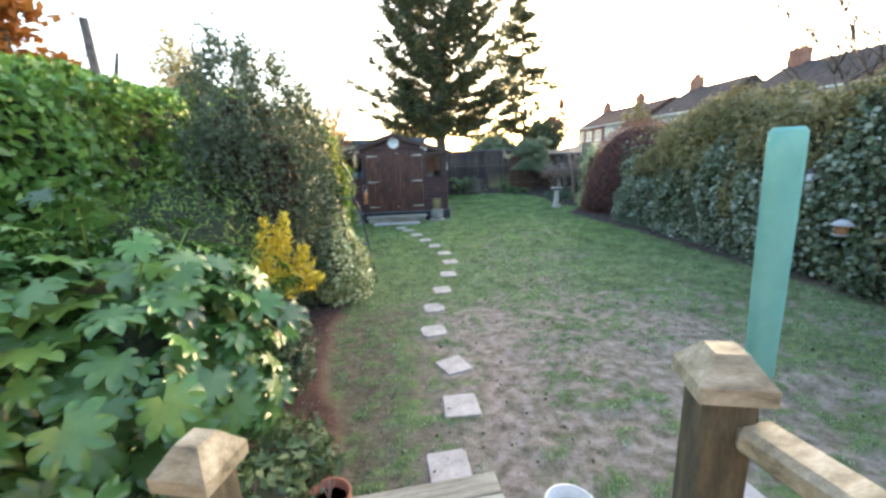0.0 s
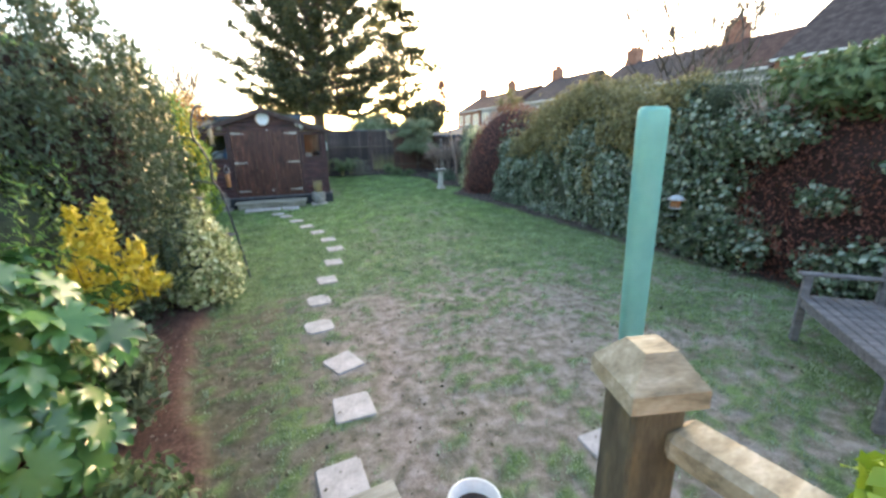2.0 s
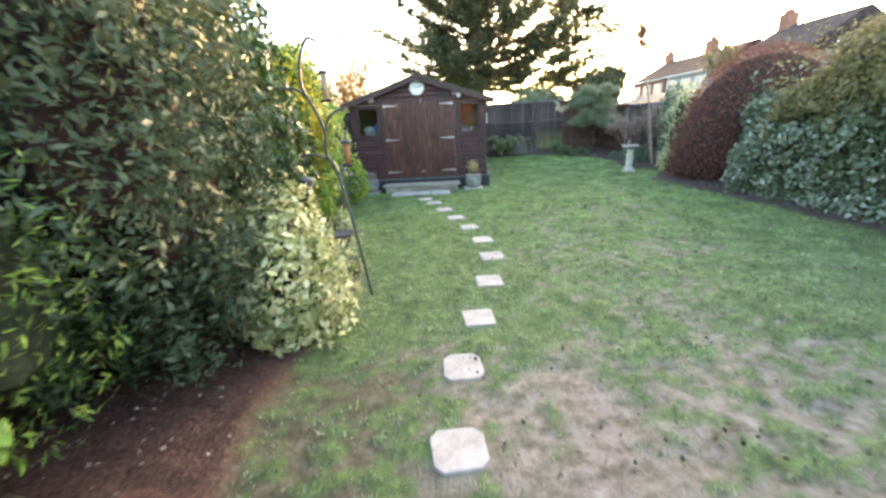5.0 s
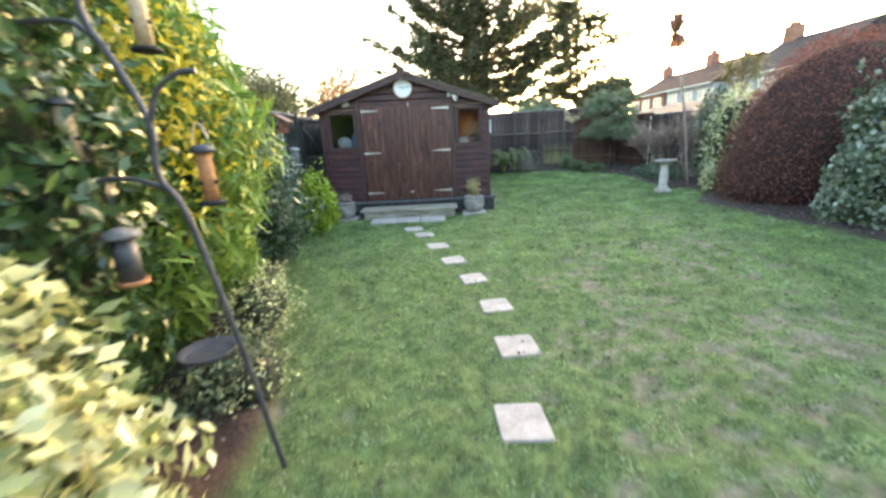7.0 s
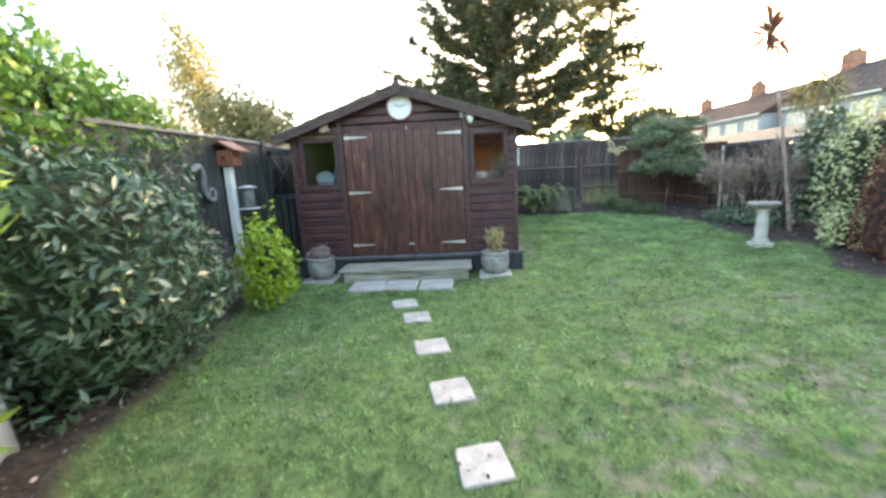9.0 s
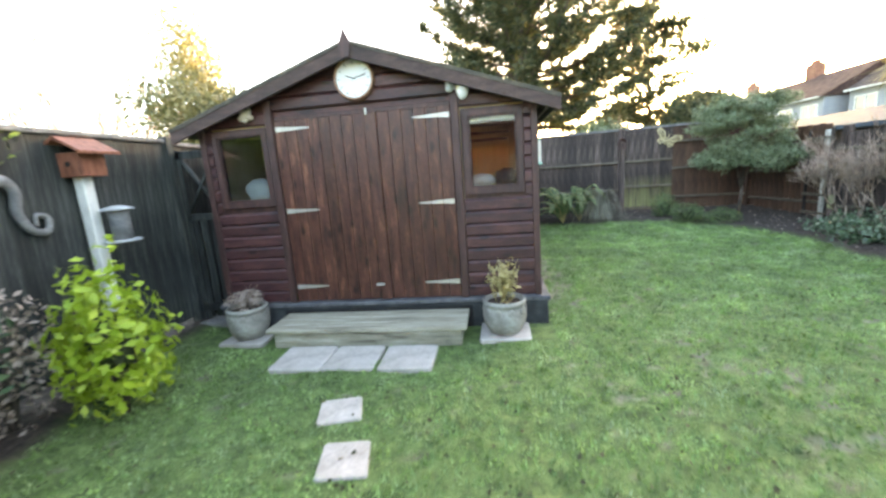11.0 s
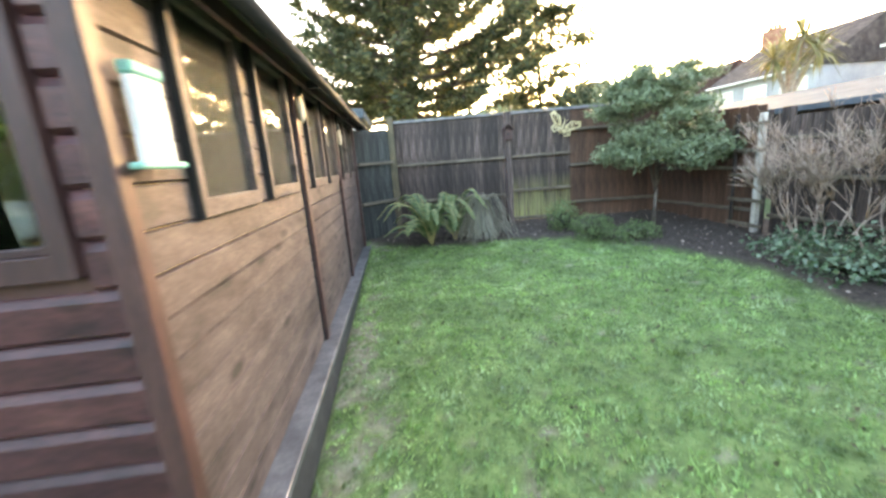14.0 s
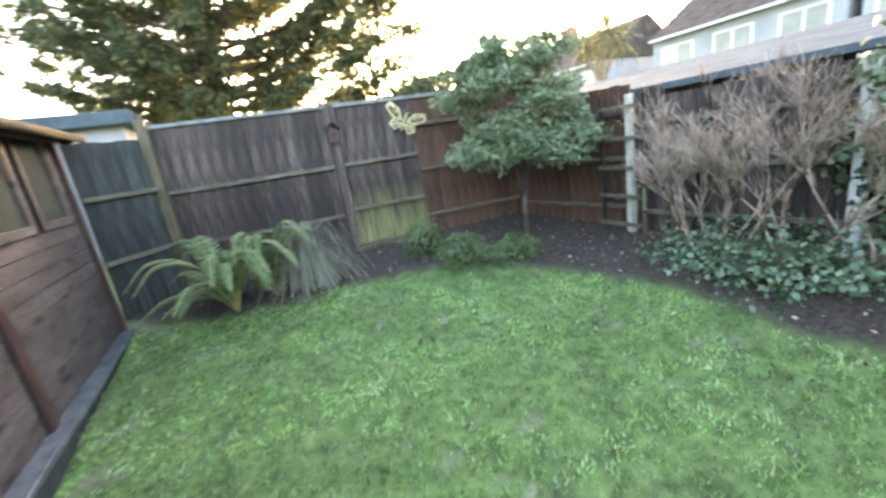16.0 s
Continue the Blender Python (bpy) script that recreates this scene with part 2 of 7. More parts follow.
M_BIRDBOX = mat("varnished_cedar", [(0.14, 0.045, 0.025), (0.24, 0.085, 0.05), (0.33, 0.13, 0.08)], 8, 0.6, 0.2, stretch=(3, 3, 1))
M_BONE = mat("bone", [(0.45, 0.38, 0.30), (0.62, 0.56, 0.47)], 12, 0.8, 0.2)
M_GREY = mat("grey_plastic", [(0.42, 0.45, 0.47), (0.52, 0.55, 0.57)], 4, 0.5, 0.05)
M_ROOM = mat("plain_interior", [(0.50, 0.37, 0.21), (0.68, 0.54, 0.34)], 3, 0.9, 0.1, stretch=(4, 4, 0.7))
M_DARKLEDGE = mat("painted_ledge", [(0.055, 0.06, 0.07), (0.10, 0.105, 0.118), (0.17, 0.175, 0.185)], 8, 0.5, 0.3, fine=0.2)
M_SACK = mat("pale_sack", [(0.55, 0.57, 0.60), (0.70, 0.71, 0.72)], 6, 0.6, 0.3)
M_BLUE = mat("blue_bag", [(0.10, 0.22, 0.42), (0.16, 0.32, 0.55)], 6, 0.5, 0.2)
M_STUD = mat("raw_pine", [(0.38, 0.27, 0.15), (0.55, 0.42, 0.26)], 5, 0.8, 0.1, stretch=(4, 4, 0.8))
M_GLASS = glass("window_glass")
M_GLASSD = glass("milky_window_glass", 0.12)
M_FROST = mat("dusty_pane", [(0.30, 0.30, 0.29), (0.42, 0.42, 0.40)], 2, 0.12, 0.02, spec=1.0)

L_FATSIA = leafmat("fatsia_leaf", [(0.026, 0.078, 0.0234), (0.078, 0.189, 0.052), (0.143, 0.286, 0.078), (0.26, 0.429, 0.13)], 0.25, 0.22, 0.7, island=0.75, scale=7, objrand=0.6)
L_FATSIAY = leafmat("young_fatsia_leaf", [(0.12, 0.23, 0.05), (0.19, 0.31, 0.07), (0.27, 0.38, 0.09)], 0.28, 0.3, scale=5, objrand=0.25)
L_IVYG = leafmat("climber_leaf", [(0.0438, 0.112, 0.0275), (0.106, 0.237, 0.05), (0.2, 0.375, 0.075), (0.425, 0.525, 0.112)], 0.35, 0.32, island=0.5, scale=1.2)
L_OLIVE = leafmat("grey_green_leaf", [(0.0299, 0.0552, 0.0276), (0.0598, 0.0978, 0.0506), (0.109, 0.144, 0.0782), (0.207, 0.23, 0.138)], 0.5, 0.18, island=0.5, scale=3.0)
L_GOLD = leafmat("golden_leaf", [(0.26, 0.27, 0.03), (0.48, 0.40, 0.035), (0.62, 0.53, 0.06), (0.72, 0.66, 0.15)], 0.45, 0.35)
L_VAR = leafmat("cream_variegated_leaf", [(0.105, 0.168, 0.063), (0.41, 0.452, 0.189), (0.672, 0.672, 0.378), (0.788, 0.777, 0.504)], 0.45, 0.15, island=0.2, scale=6)
L_BAMB = leafmat("yellow_green_frond", [(0.046, 0.115, 0.023), (0.127, 0.241, 0.046), (0.253, 0.391, 0.0805), (0.437, 0.506, 0.103)], 0.45, 0.3, island=0.5, scale=2.2)
L_BAY = leafmat("bay_leaf", [(0.03, 0.065, 0.036), (0.06, 0.12, 0.06), (0.11, 0.18, 0.10), (0.20, 0.26, 0.18)], 0.28, 0.1, 0.7)
L_DEEP = leafmat("deep_green_leaf", [(0.014, 0.04, 0.013), (0.035, 0.085, 0.026), (0.07, 0.14, 0.04), (0.13, 0.21, 0.07)], 0.3, 0.15, 0.6)
L_LIME = leafmat("lime_leaf", [(0.22, 0.36, 0.03), (0.36, 0.50, 0.05), (0.52, 0.62, 0.10)], 0.4, 0.3)
L_IVY = leafmat("silvered_ivy_leaf", [(0.0275, 0.0562, 0.025), (0.0625, 0.106, 0.05), (0.138, 0.194, 0.112), (0.525, 0.575, 0.475)], 0.28, 0.1, 0.7, island=0.25, scale=2.0)
# Real olive leaf; the gold of its light stops paints the low sun.
L_IVYTOP = leafmat("olive_sunlit_leaf", [(0.065, 0.0715, 0.0286), (0.156, 0.15, 0.0585), (0.286, 0.247, 0.104), (0.468, 0.39, 0.195)], 0.5, 0.25, island=0.4, scale=1.5)
L_BEECH = leafmat("rust_leaf", [(0.096, 0.0336, 0.024), (0.216, 0.0768, 0.0552), (0.348, 0.144, 0.096)], 0.75, 0.25, island=0.5, scale=3)
L_CONIF = leafmat("conifer_needle", [(0.03, 0.05, 0.03), (0.07, 0.092, 0.05), (0.13, 0.14, 0.07), (0.25, 0.20, 0.09)], 0.7, 0.5)
L_AUTUMN = leafmat("autumn_leaf", [(0.15, 0.17, 0.10), (0.30, 0.27, 0.10), (0.42, 0.36, 0.16)], 0.6, 0.4)
L_ORANGE = leafmat("orange_leaf", [(0.38, 0.14, 0.03), (0.52, 0.24, 0.05)], 0.6, 0.35)
L_PIERIS = leafmat("pieris_leaf", [(0.054, 0.084, 0.0456), (0.156, 0.21, 0.114), (0.288, 0.348, 0.216)], 0.4, 0.2)
L_FERN = leafmat("fern_leaf", [(0.045, 0.085, 0.033), (0.115, 0.185, 0.072), (0.22, 0.285, 0.14)], 0.55, 0.25)
L_SEDGE = leafmat("dry_sedge", [(0.12, 0.12, 0.09), (0.23, 0.22, 0.17), (0.38, 0.36, 0.29)], 0.7, 0.2)
L_DRY = leafmat("dry_stem_leaf", [(0.32, 0.24, 0.09), (0.48, 0.40, 0.18), (0.58, 0.52, 0.30)], 0.6, 0.2)
L_PALM = leafmat("reddish_sword_leaf", [(0.16, 0.07, 0.05), (0.26, 0.13, 0.09), (0.34, 0.2, 0.13)], 0.5, 0.4)
L_DARKLEAF = leafmat("dark_fallen_leaf", [(0.03, 0.035, 0.015), (0.06, 0.06, 0.025), (0.12, 0.09, 0.05)], 0.8, 0.1)
L_DEADHEAD = leafmat("dead_flowers", [(0.30, 0.24, 0.20), (0.45, 0.37, 0.33)], 0.8, 0.1)
L_GRASS = leafmat("grass_blade", [(0.085, 0.14, 0.055), (0.175, 0.285, 0.105), (0.26, 0.405, 0.155), (0.35, 0.49, 0.22), (0.48, 0.54, 0.32)], 0.6, 0.35, island=0.84, scale=5.0)
_n, _l = L_GRASS.node_tree.nodes, L_GRASS.node_tree.links
_ramp = next(k for k in _n if k.type == "VALTORGB")
for _i, _e in enumerate(_ramp.color_ramp.elements):
    _e.position = (0.18, 0.36, 0.5, 0.66, 0.86)[_i]
_big = _n.new("ShaderNodeTexNoise")
_big.inputs["Scale"].default_value, _big.inputs["Detail"].default_value, _big.inputs["Roughness"].default_value = 2.0, 8, 0.76
_mr = _n.new("ShaderNodeMapRange")
_mr.inputs[1].default_value, _mr.inputs[2].default_value, _mr.inputs[3].default_value, _mr.inputs[4].default_value = 0.38, 0.62, 0.52, 1.42
_hue = _n.new("ShaderNodeHueSaturation")
_co = next(k for k in _n if k.type == "TEX_COORD")
# pale dry patches
_dry, _dmr = _n.new("ShaderNodeTexNoise"), _n.new("ShaderNodeMapRange")
_dry.inputs["Scale"].default_value, _dry.inputs["Detail"].default_value, _dry.inputs["Roughness"].default_value = 3.4, 5, 0.7
_dmr.inputs[1].default_value, _dmr.inputs[2].default_value, _dmr.inputs[3].default_value, _dmr.inputs[4].default_value = 0.46, 0.68, 1.08, 0.66
_l.new(_co.outputs["Object"], _dry.inputs[0])
_l.new(_dry.outputs["Fac"], _dmr.inputs[0])
_l.new(_dmr.outputs[0], _hue.inputs["Saturation"])
# muddied, duller grass near the house
_wear, _sep, _dull = _n.new("ShaderNodeHueSaturation"), _n.new("ShaderNodeSeparateXYZ"), _n.new("ShaderNodeMapRange")
_dull.inputs[1].default_value, _dull.inputs[2].default_value, _dull.inputs[3].default_value, _dull.inputs[4].default_value = 4.0, 9.0, 0.55, 1.0
_l.new(_co.outputs["Object"], _big.inputs[0])
_l.new(_big.outputs["Fac"], _mr.inputs[0])
_l.new(_mr.outputs[0], _hue.inputs["Value"])
for _k in [k for k in _l if k.from_node == _ramp]:
    _l.new(_wear.outputs[0], _k.to_socket)
_l.new(_ramp.outputs[0], _hue.inputs["Color"])
_l.new(_hue.outputs[0], _wear.inputs["Color"])
_l.new(_co.outputs["Object"], _sep.inputs[0])
_l.new(_sep.outputs["Y"], _dull.inputs[0])
_l.new(_dull.outputs[0], _wear.inputs["Saturation"])


# ---- helpers ----
def thing(name, label, category, at=(0, 0, 0), group="", kind="", rz=0):
    ob = new(name)
    ob.empty_display_size = 0.1
    ob.matrix_world = pose(*at, 0, 0, rz)
    return tagged(ob, label, category, group, kind)


def part(name, bm, material, parent, label=""):
    me = bm
    if isinstance(bm, bmesh.types.BMesh):
        me = bpy.data.meshes.new(name)
        bm.to_mesh(me)
        bm.free()
    if not me.materials:
        me.materials.append(material)
    ob = new(name, me)
    ob.parent = parent
    return tagged(ob, label)


def solo(name, bm, material, label, category, group="", kind=""):
    ob = part(name, bm, material, None)
    return tagged(ob, label, category, group, kind)


def box(x0, x1, y0, y1, z0, z1, bevel=0.0, bm=None):
    bm = bm or bmesh.new()
    m = Matrix.Translation(((x0 + x1) / 2, (y0 + y1) / 2, (z0 + z1) / 2)) @ Matrix.Diagonal((abs(x1 - x0), abs(y1 - y0), abs(z1 - z0), 1))
    r = bmesh.ops.create_cube(bm, size=1, matrix=m)
    if bevel:
        es = list({e for v in r["verts"] for e in v.link_edges})
        bmesh.ops.bevel(bm, geom=es, offset=bevel, segments=1, affect="EDGES", profile=0.5)
    return bm


def lathe(profile, n=24, bm=None, at=(0, 0, 0)):
    """Turned solid: profile of (radius, height)."""
    bm = bm or bmesh.new()
    rings = [[bm.verts.new((at[0] + r * math.cos(6.28319 * k / n), at[1] + r * math.sin(6.28319 * k / n), at[2] + z)) for k in range(n)] for r, z in profile]
    for a, b in zip(rings, rings[1:]):
        for k in range(n):
            bm.faces.new((a[k], a[(k + 1) % n], b[(k + 1) % n], b[k])).smooth = True
    for ring, flip in ((rings[0], True), (rings[-1], False)):
        bm.faces.new(ring[::-1] if flip else ring)
    return bm


def tube(points, radii, n=7, bm=None):
    """A round rod along points, its radius from end to end given by radii."""
    bm = bm or bmesh.new()
    P = [Vector(p) for p in points]
    k = len(P)
    rad = [radii] * k if isinstance(radii, (int, float)) else [radii[0] + (radii[1] - radii[0]) * i / (k - 1) for i in range(k)]
    prev, rings = None, []
    for i, p in enumerate(P):
        d = (P[min(i + 1, k - 1)] - P[max(i - 1, 0)]).normalized()
        u = d.orthogonal().normalized() if prev is None else (prev - d * prev.dot(d)).normalized()
        prev = u
        v = d.cross(u)
        rings.append([bm.verts.new(p + (u * math.cos(6.28319 * j / n) + v * math.sin(6.28319 * j / n)) * rad[i]) for j in range(n)])
    for a, b in zip(rings, rings[1:]):
        for j in range(n):
            bm.faces.new((a[j], a[(j + 1) % n], b[(j + 1) % n], b[j])).smooth = True
    bm.faces.new(rings[0][::-1])
    bm.faces.new(rings[-1])
    return bm


def smooth_path(points, steps=6):
    """Catmull-Rom through points."""
    P = [Vector(p) for p in points]
    P = [P[0] * 2 - P[1], *P, P[-1] * 2 - P[-2]]
    out = []
    for i in range(1, len(P) - 2):
        for s in range(steps):
            t = s / steps
            a, b, c, d = P[i - 1:i + 3]
            out.append(0.5 * (2 * b + (c - a) * t + (2 * a - 5 * b + 4 * c - d) * t * t + (3 * b - a - 3 * c + d) * t ** 3))
    return out + [P[-2]]


rng = np.random.default_rng(7)


def leaves_mesh(name, pos, nrm, size, aspect=0.45, fold=0.25, jitter=0.7, droop=0.0, along=None):
    """One mesh of many small folded leaves at pos, facing about nrm."""
    n = len(pos)
    nr = nrm + rng.normal(0, jitter, (n, 3))
    nr /= np.linalg.norm(nr, axis=1, keepdims=True) + 1e-9
    d = rng.normal(0, 1, (n, 3)) if along is None else along + rng.normal(0, 0.35, (n, 3))
    d[:, 2] -= droop
    d -= nr * (d * nr).sum(1, keepdims=True)
    d /= np.linalg.norm(d, axis=1, keepdims=True) + 1e-9
    s = np.cross(d, nr)
    ln = (size[0] + (size[1] - size[0]) * rng.random(n))[:, None]
    w = ln * aspect * 0.5
    base = pos - d * ln * 0.5
    mid = pos - nr * 0 + d * ln * -0.05
    up = nr * w * fold
    V = np.stack([base, mid + s * w + up, pos + d * ln * 0.5, mid - s * w + up], 1).reshape(-1, 3)
    i = np.arange(n)[:, None] * 4
    F = np.concatenate([i + np.array([[0, 1, 2]]), i + np.array([[0, 2, 3]])], 0)
    me = bpy.data.meshes.new(name)
    me.vertices.add(len(V))
    me.vertices.foreach_set("co", V.astype(np.float32).ravel())
    me.loops.add(F.size)
    me.loops.foreach_set("vertex_index", F.astype(np.int32).ravel())
    me.polygons.add(len(F))
    me.polygons.foreach_set("loop_start", np.arange(0, F.size, 3, dtype=np.int32))
    me.update(calc_edges=True)
    return me


def lump(p, f, seed=0):
    return noise.noise(Vector((p[0] * f + seed, p[1] * f - seed, p[2] * f)))


def blob_points(n, centre, radii, rough=0.25, shell=0.35, freq=1.6, seed=0, flat=0.0):
    """Points in the outer shell of an uneven ellipsoid, with outward normals. flat: lowest z."""
    d = rng.normal(0, 1, (n, 3))
    d /= np.linalg.norm(d, axis=1, keepdims=True)
    c, r = np.array(centre), np.array(radii)
    k = np.array([1 + rough * (noise.noise(Vector(v * freq + seed)) + 0.6 * noise.noise(Vector(v * freq * 2.7 - seed))) for v in d])
    t = 1 - shell * rng.random(n) ** 1.5
    p = c + d * r * (k * t)[:, None]
    nn = d / r
    nn /= np.linalg.norm(nn, axis=1, keepdims=True)
    ok = p[:, 2] > flat
    return p[ok], nn[ok]


def core_blob(centre, radii, scale=0.72, rough=0.2, freq=1.6, seed=0):
    bm = bmesh.new()
    bmesh.ops.create_icosphere(bm, subdivisions=3, radius=1)
    for v in bm.verts:
        d = v.co.normalized()
        k = 1 + rough * noise.noise(d * freq + Vector((seed, seed, seed)))
        v.co = Vector(centre) + Vector((d.x * radii[0], d.y * radii[1], d.z * radii[2])) * k * scale
        v.co.z = max(v.co.z, 0.02)
    return bm


def stems(base, n, height, spread, r=0.012, seed=0):
    bm = bmesh.new()
    rr = random.Random(seed)
    for _ in range(n):
        a, s = rr.uniform(0, 6.28), rr.uniform(0.2, 1)
        x, y = math.cos(a) * spread * s, math.sin(a) * spread * s
        h = height * rr.uniform(0.6, 1)
        tube([base, (base[0] + x * 0.35, base[1] + y * 0.35, base[2] + h * 0.5), (base[0] + x, base[1] + y, base[2] + h)], (r, r * 0.4), 5, bm)
    return bm


def ground_z(x, y):
    """Lawn level: flat by the path, rising to the back and a little to the side."""
    a = min(max(0.0, x - 1.2), 6.0) * 0.02
    b = min(max(0.0, y - 13.2), 5.5)
    return a + 0.055 * b


# ---- the ground: one sheet with lawn, mud and beds ----
LEFT_EDGE = [(0.0, 0.08), (1.6, 0.03), (2.8, -0.14), (3.8, -0.42), (4.9, -0.56), (5.6, -0.45), (6.4, -0.3), (7.4, -0.53), (8.2, -0.93), (9.0, -1.28), (10.9, -1.63), (12.3, -1.95), (20, -1.95)]
RIGHT_EDGE = [(0.0, 6.0), (4.0, 5.75), (9.0, 5.55), (10.5, 5.45), (12.0, 5.3), (13.2, 6.1), (13.9, 5.6), (15.2, 5.6), (16.2, 5.35), (17, 4.8), (20, 4.8)]
BACK_EDGE = [(1.6, 18.2), (2.4, 17.6), (3.3, 17.45), (4.2, 17.2), (4.8, 16.9), (5.4, 16.2), (6.0, 15.6)]


def along(table, t):
    return float(np.interp(t, [a for a, _ in table], [b for _, b in table]))


def step01(a, b, t):
    t = min(1.0, max(0.0, (t - a) / (b - a)))
    return t * t * (3 - 2 * t)


def bed_amount(x, y):
    w = 0.12 * noise.noise(Vector((x * 1.7, y * 1.7, 3)))
    l = step01(-0.07, 0.07, along(LEFT_EDGE, y) - x + w)
    r = step01(-0.07, 0.07, x - along(RIGHT_EDGE, y) + w)
    b = step01(-0.07, 0.07, y - along(BACK_EDGE, x) + w) if x > 1.5 else 0.0
    return max(l, r, b)


def bare_amount(x, y):
    """How much mud shows through the grass, 0 to 1."""
    wob = 0.16 * noise.noise(Vector((x * 2.5, y * 2.5, 9))) + 0.10 * noise.noise(Vector((x * 6, y * 6, 4)))
    track = abs(x - float(np.interp(y, [1.6, 2.6, 3.6, 4.6, 5.4], [0.98, 1.03, 1.20, 1.42, 1.40]))) + wob
    t = (1 - step01(0.10, 0.34, track)) * (1 - step01(4.9, 5.6, y))
    n = 0.35 * noise.noise(Vector((x * 1.3, y * 1.3, 1))) + 0.6 * noise.noise(Vector((x * 4.6, y * 6.4, 5))) + 0.65 * noise.noise(Vector((x * 9.5, y * 13, 2)))
    zone = (1 - step01(4.0, 6.6, y)) * (1 - 0.55 * step01(2.8, 4.8, x)) * (0.94 + 0.06 * step01(0.5, 1.0, x))
    worn = 0.28 * (1 - step01(0.5, 1.9, abs(x - 2.6 - 0.2 * (y - 7)))) * step01(5.0, 6.5, y) * (1 - step01(9.5, 13.5, y))
    side = 0.30 * (1 - step01(0.05, 0.40, abs(x - 1.85))) * step01(13, 14, y)
    return min(1.0, max(0.95 * t, (0.62 + 0.26 * zone) * step01(0.02, 0.26, 0.52 * zone + 0.72 * n + worn + side - 0.22)))


def axis(lo, hi, step, far):
    out = list(np.arange(lo, hi + 1e-6, step))
    d, v = step, lo
    left = []
    while v > -far:
        d *= 1.6
        v -= d
        left.append(v)
    d, v = step, hi
    while v < far:
        d *= 1.6
        v += d
        out.append(v)
    return left[::-1] + out


STONES = [(0.608, 2.389, 4), (0.771, 3.021, 2), (0.782, 3.651, 24), (0.643, 4.452, 8), (0.69, 5.171, 5), (0.85, 5.857, 3), (1.025, 6.66, 0), (1.143, 7.452, 3),
          (1.088, 8.165, 8), (0.945, 8.892, 12), (0.751, 9.58, 14), (0.557, 10.288, 12), (0.346, 11.001, 10), (0.15, 11.457, 14), (2.2, 2.01, 4)]


def by_stone(x, y):
    return any((x - a) ** 2 + (y - b) ** 2 < 0.075 for a, b, _ in STONES)


GX, GY = axis(-2.4, 6.9, 0.055, 1500), axis(1.2, 18.7, 0.055, 1500)
gv, cover = [], []
for y in GY:
    for x in GX:
        inside = -3.2 < x < 7.2 and 0.6 < y < 19
        bed, bare = (bed_amount(x, y), bare_amount(x, y)) if inside else (0.0, 0.2)
        lift = 0.05 * bed + (0.02 * noise.noise(Vector((x * 5, y * 5, 0))) + 0.010 * noise.noise(Vector((x * 11, y * 11, 6))) + 0.02 * noise.noise(Vector((x * 1.3, y * 1.3, 4))) - 0.012 * bare if inside else 0)
        if inside and bed > 0.4:
            lift += 0.03 * noise.noise(Vector((x * 9, y * 9, 7)))
        if inside and by_stone(x, y):
            lift = -0.002
        if -1.75 < x < 1.7 and 12.95 < y < 18:
            lift = -0.05
        gv.append((x, y, ground_z(x, y) + lift))
        cover.append((bare, bed, 1.0 - step01(5.5, 7.5, y) if x < 0 else 0.0, 1.0 - (1 - step01(0.1, 0.85, x + 0.3 * noise.noise(Vector((x * 3, y * 3, 12))))) * (1 - step01(5.0, 7.0, y)) if inside else 1.0))
nx = len(GX)
gf = [(j * nx + i, j * nx + i + 1, (j + 1) * nx + i + 1, (j + 1) * nx + i) for j in range(len(GY) - 1) for i in range(nx - 1)]
gme = bpy.data.meshes.new("ground")
gme.from_pydata(gv, [], gf)
att = gme.color_attributes.new("cover", "FLOAT_COLOR", "POINT")
att.data.foreach_set("color", np.array(cover, np.float32).ravel())
gme.polygons.foreach_set("use_smooth", [True] * len(gf))
M_GROUND = bpy.data.materials.new("lawn_and_beds")
M_GROUND.use_nodes = True
gn, gl = M_GROUND.node_tree.nodes, M_GROUND.node_tree.links


def ramp_of(scale, stops, lo=0.3, hi=0.7, detail=6.0):
    co = gn.new("ShaderNodeTexCoord")
    tx = gn.new("ShaderNodeTexNoise")
    tx.inputs["Scale"].default_value, tx.inputs["Detail"].default_value, tx.inputs["Roughness"].default_value = scale, detail, 0.65
    gl.new(co.outputs["Object"], tx.inputs[0])
    rp = gn.new("ShaderNodeValToRGB")
    for i, c in enumerate(stops):
        p = lo + (hi - lo) * i / (len(stops) - 1)
        e = rp.color_ramp.elements[i] if i < 2 else rp.color_ramp.elements.new(p)
        e.position, e.color = p, (*c, 1)
    gl.new(tx.outputs["Fac"], rp.inputs[0])
    return rp.outputs[0], tx.outputs["Fac"]


def blend(f, a, b):
    m = gn.new("ShaderNodeMix")
    m.data_type = "RGBA"
    gl.new(f, m.inputs[0])
    gl.new(a, m.inputs[6])
    gl.new(b, m.inputs[7])
    return m.outputs[2]


ga = gn.new("ShaderNodeVertexColor")
ga.layer_name = "cover"
gs = gn.new("ShaderNodeSeparateColor")
gl.new(ga.outputs[0], gs.inputs[0])
c_turf, _ = ramp_of(11, [(0.045, 0.075, 0.025), (0.10, 0.165, 0.05), (0.18, 0.27, 0.09)])
c_mud, _ = ramp_of(9, [(0.07, 0.062, 0.04), (0.19, 0.155, 0.125), (0.31, 0.26, 0.23), (0.42, 0.36, 0.33)])
c_soil, _ = ramp_of(30, [(0.018, 0.013, 0.011), (0.045, 0.033, 0.027), (0.11, 0.085, 0.07)])
c_mulch, _ = ramp_of(38, [(0.03, 0.014, 0.010), (0.085, 0.04, 0.031), (0.18, 0.10, 0.078)])
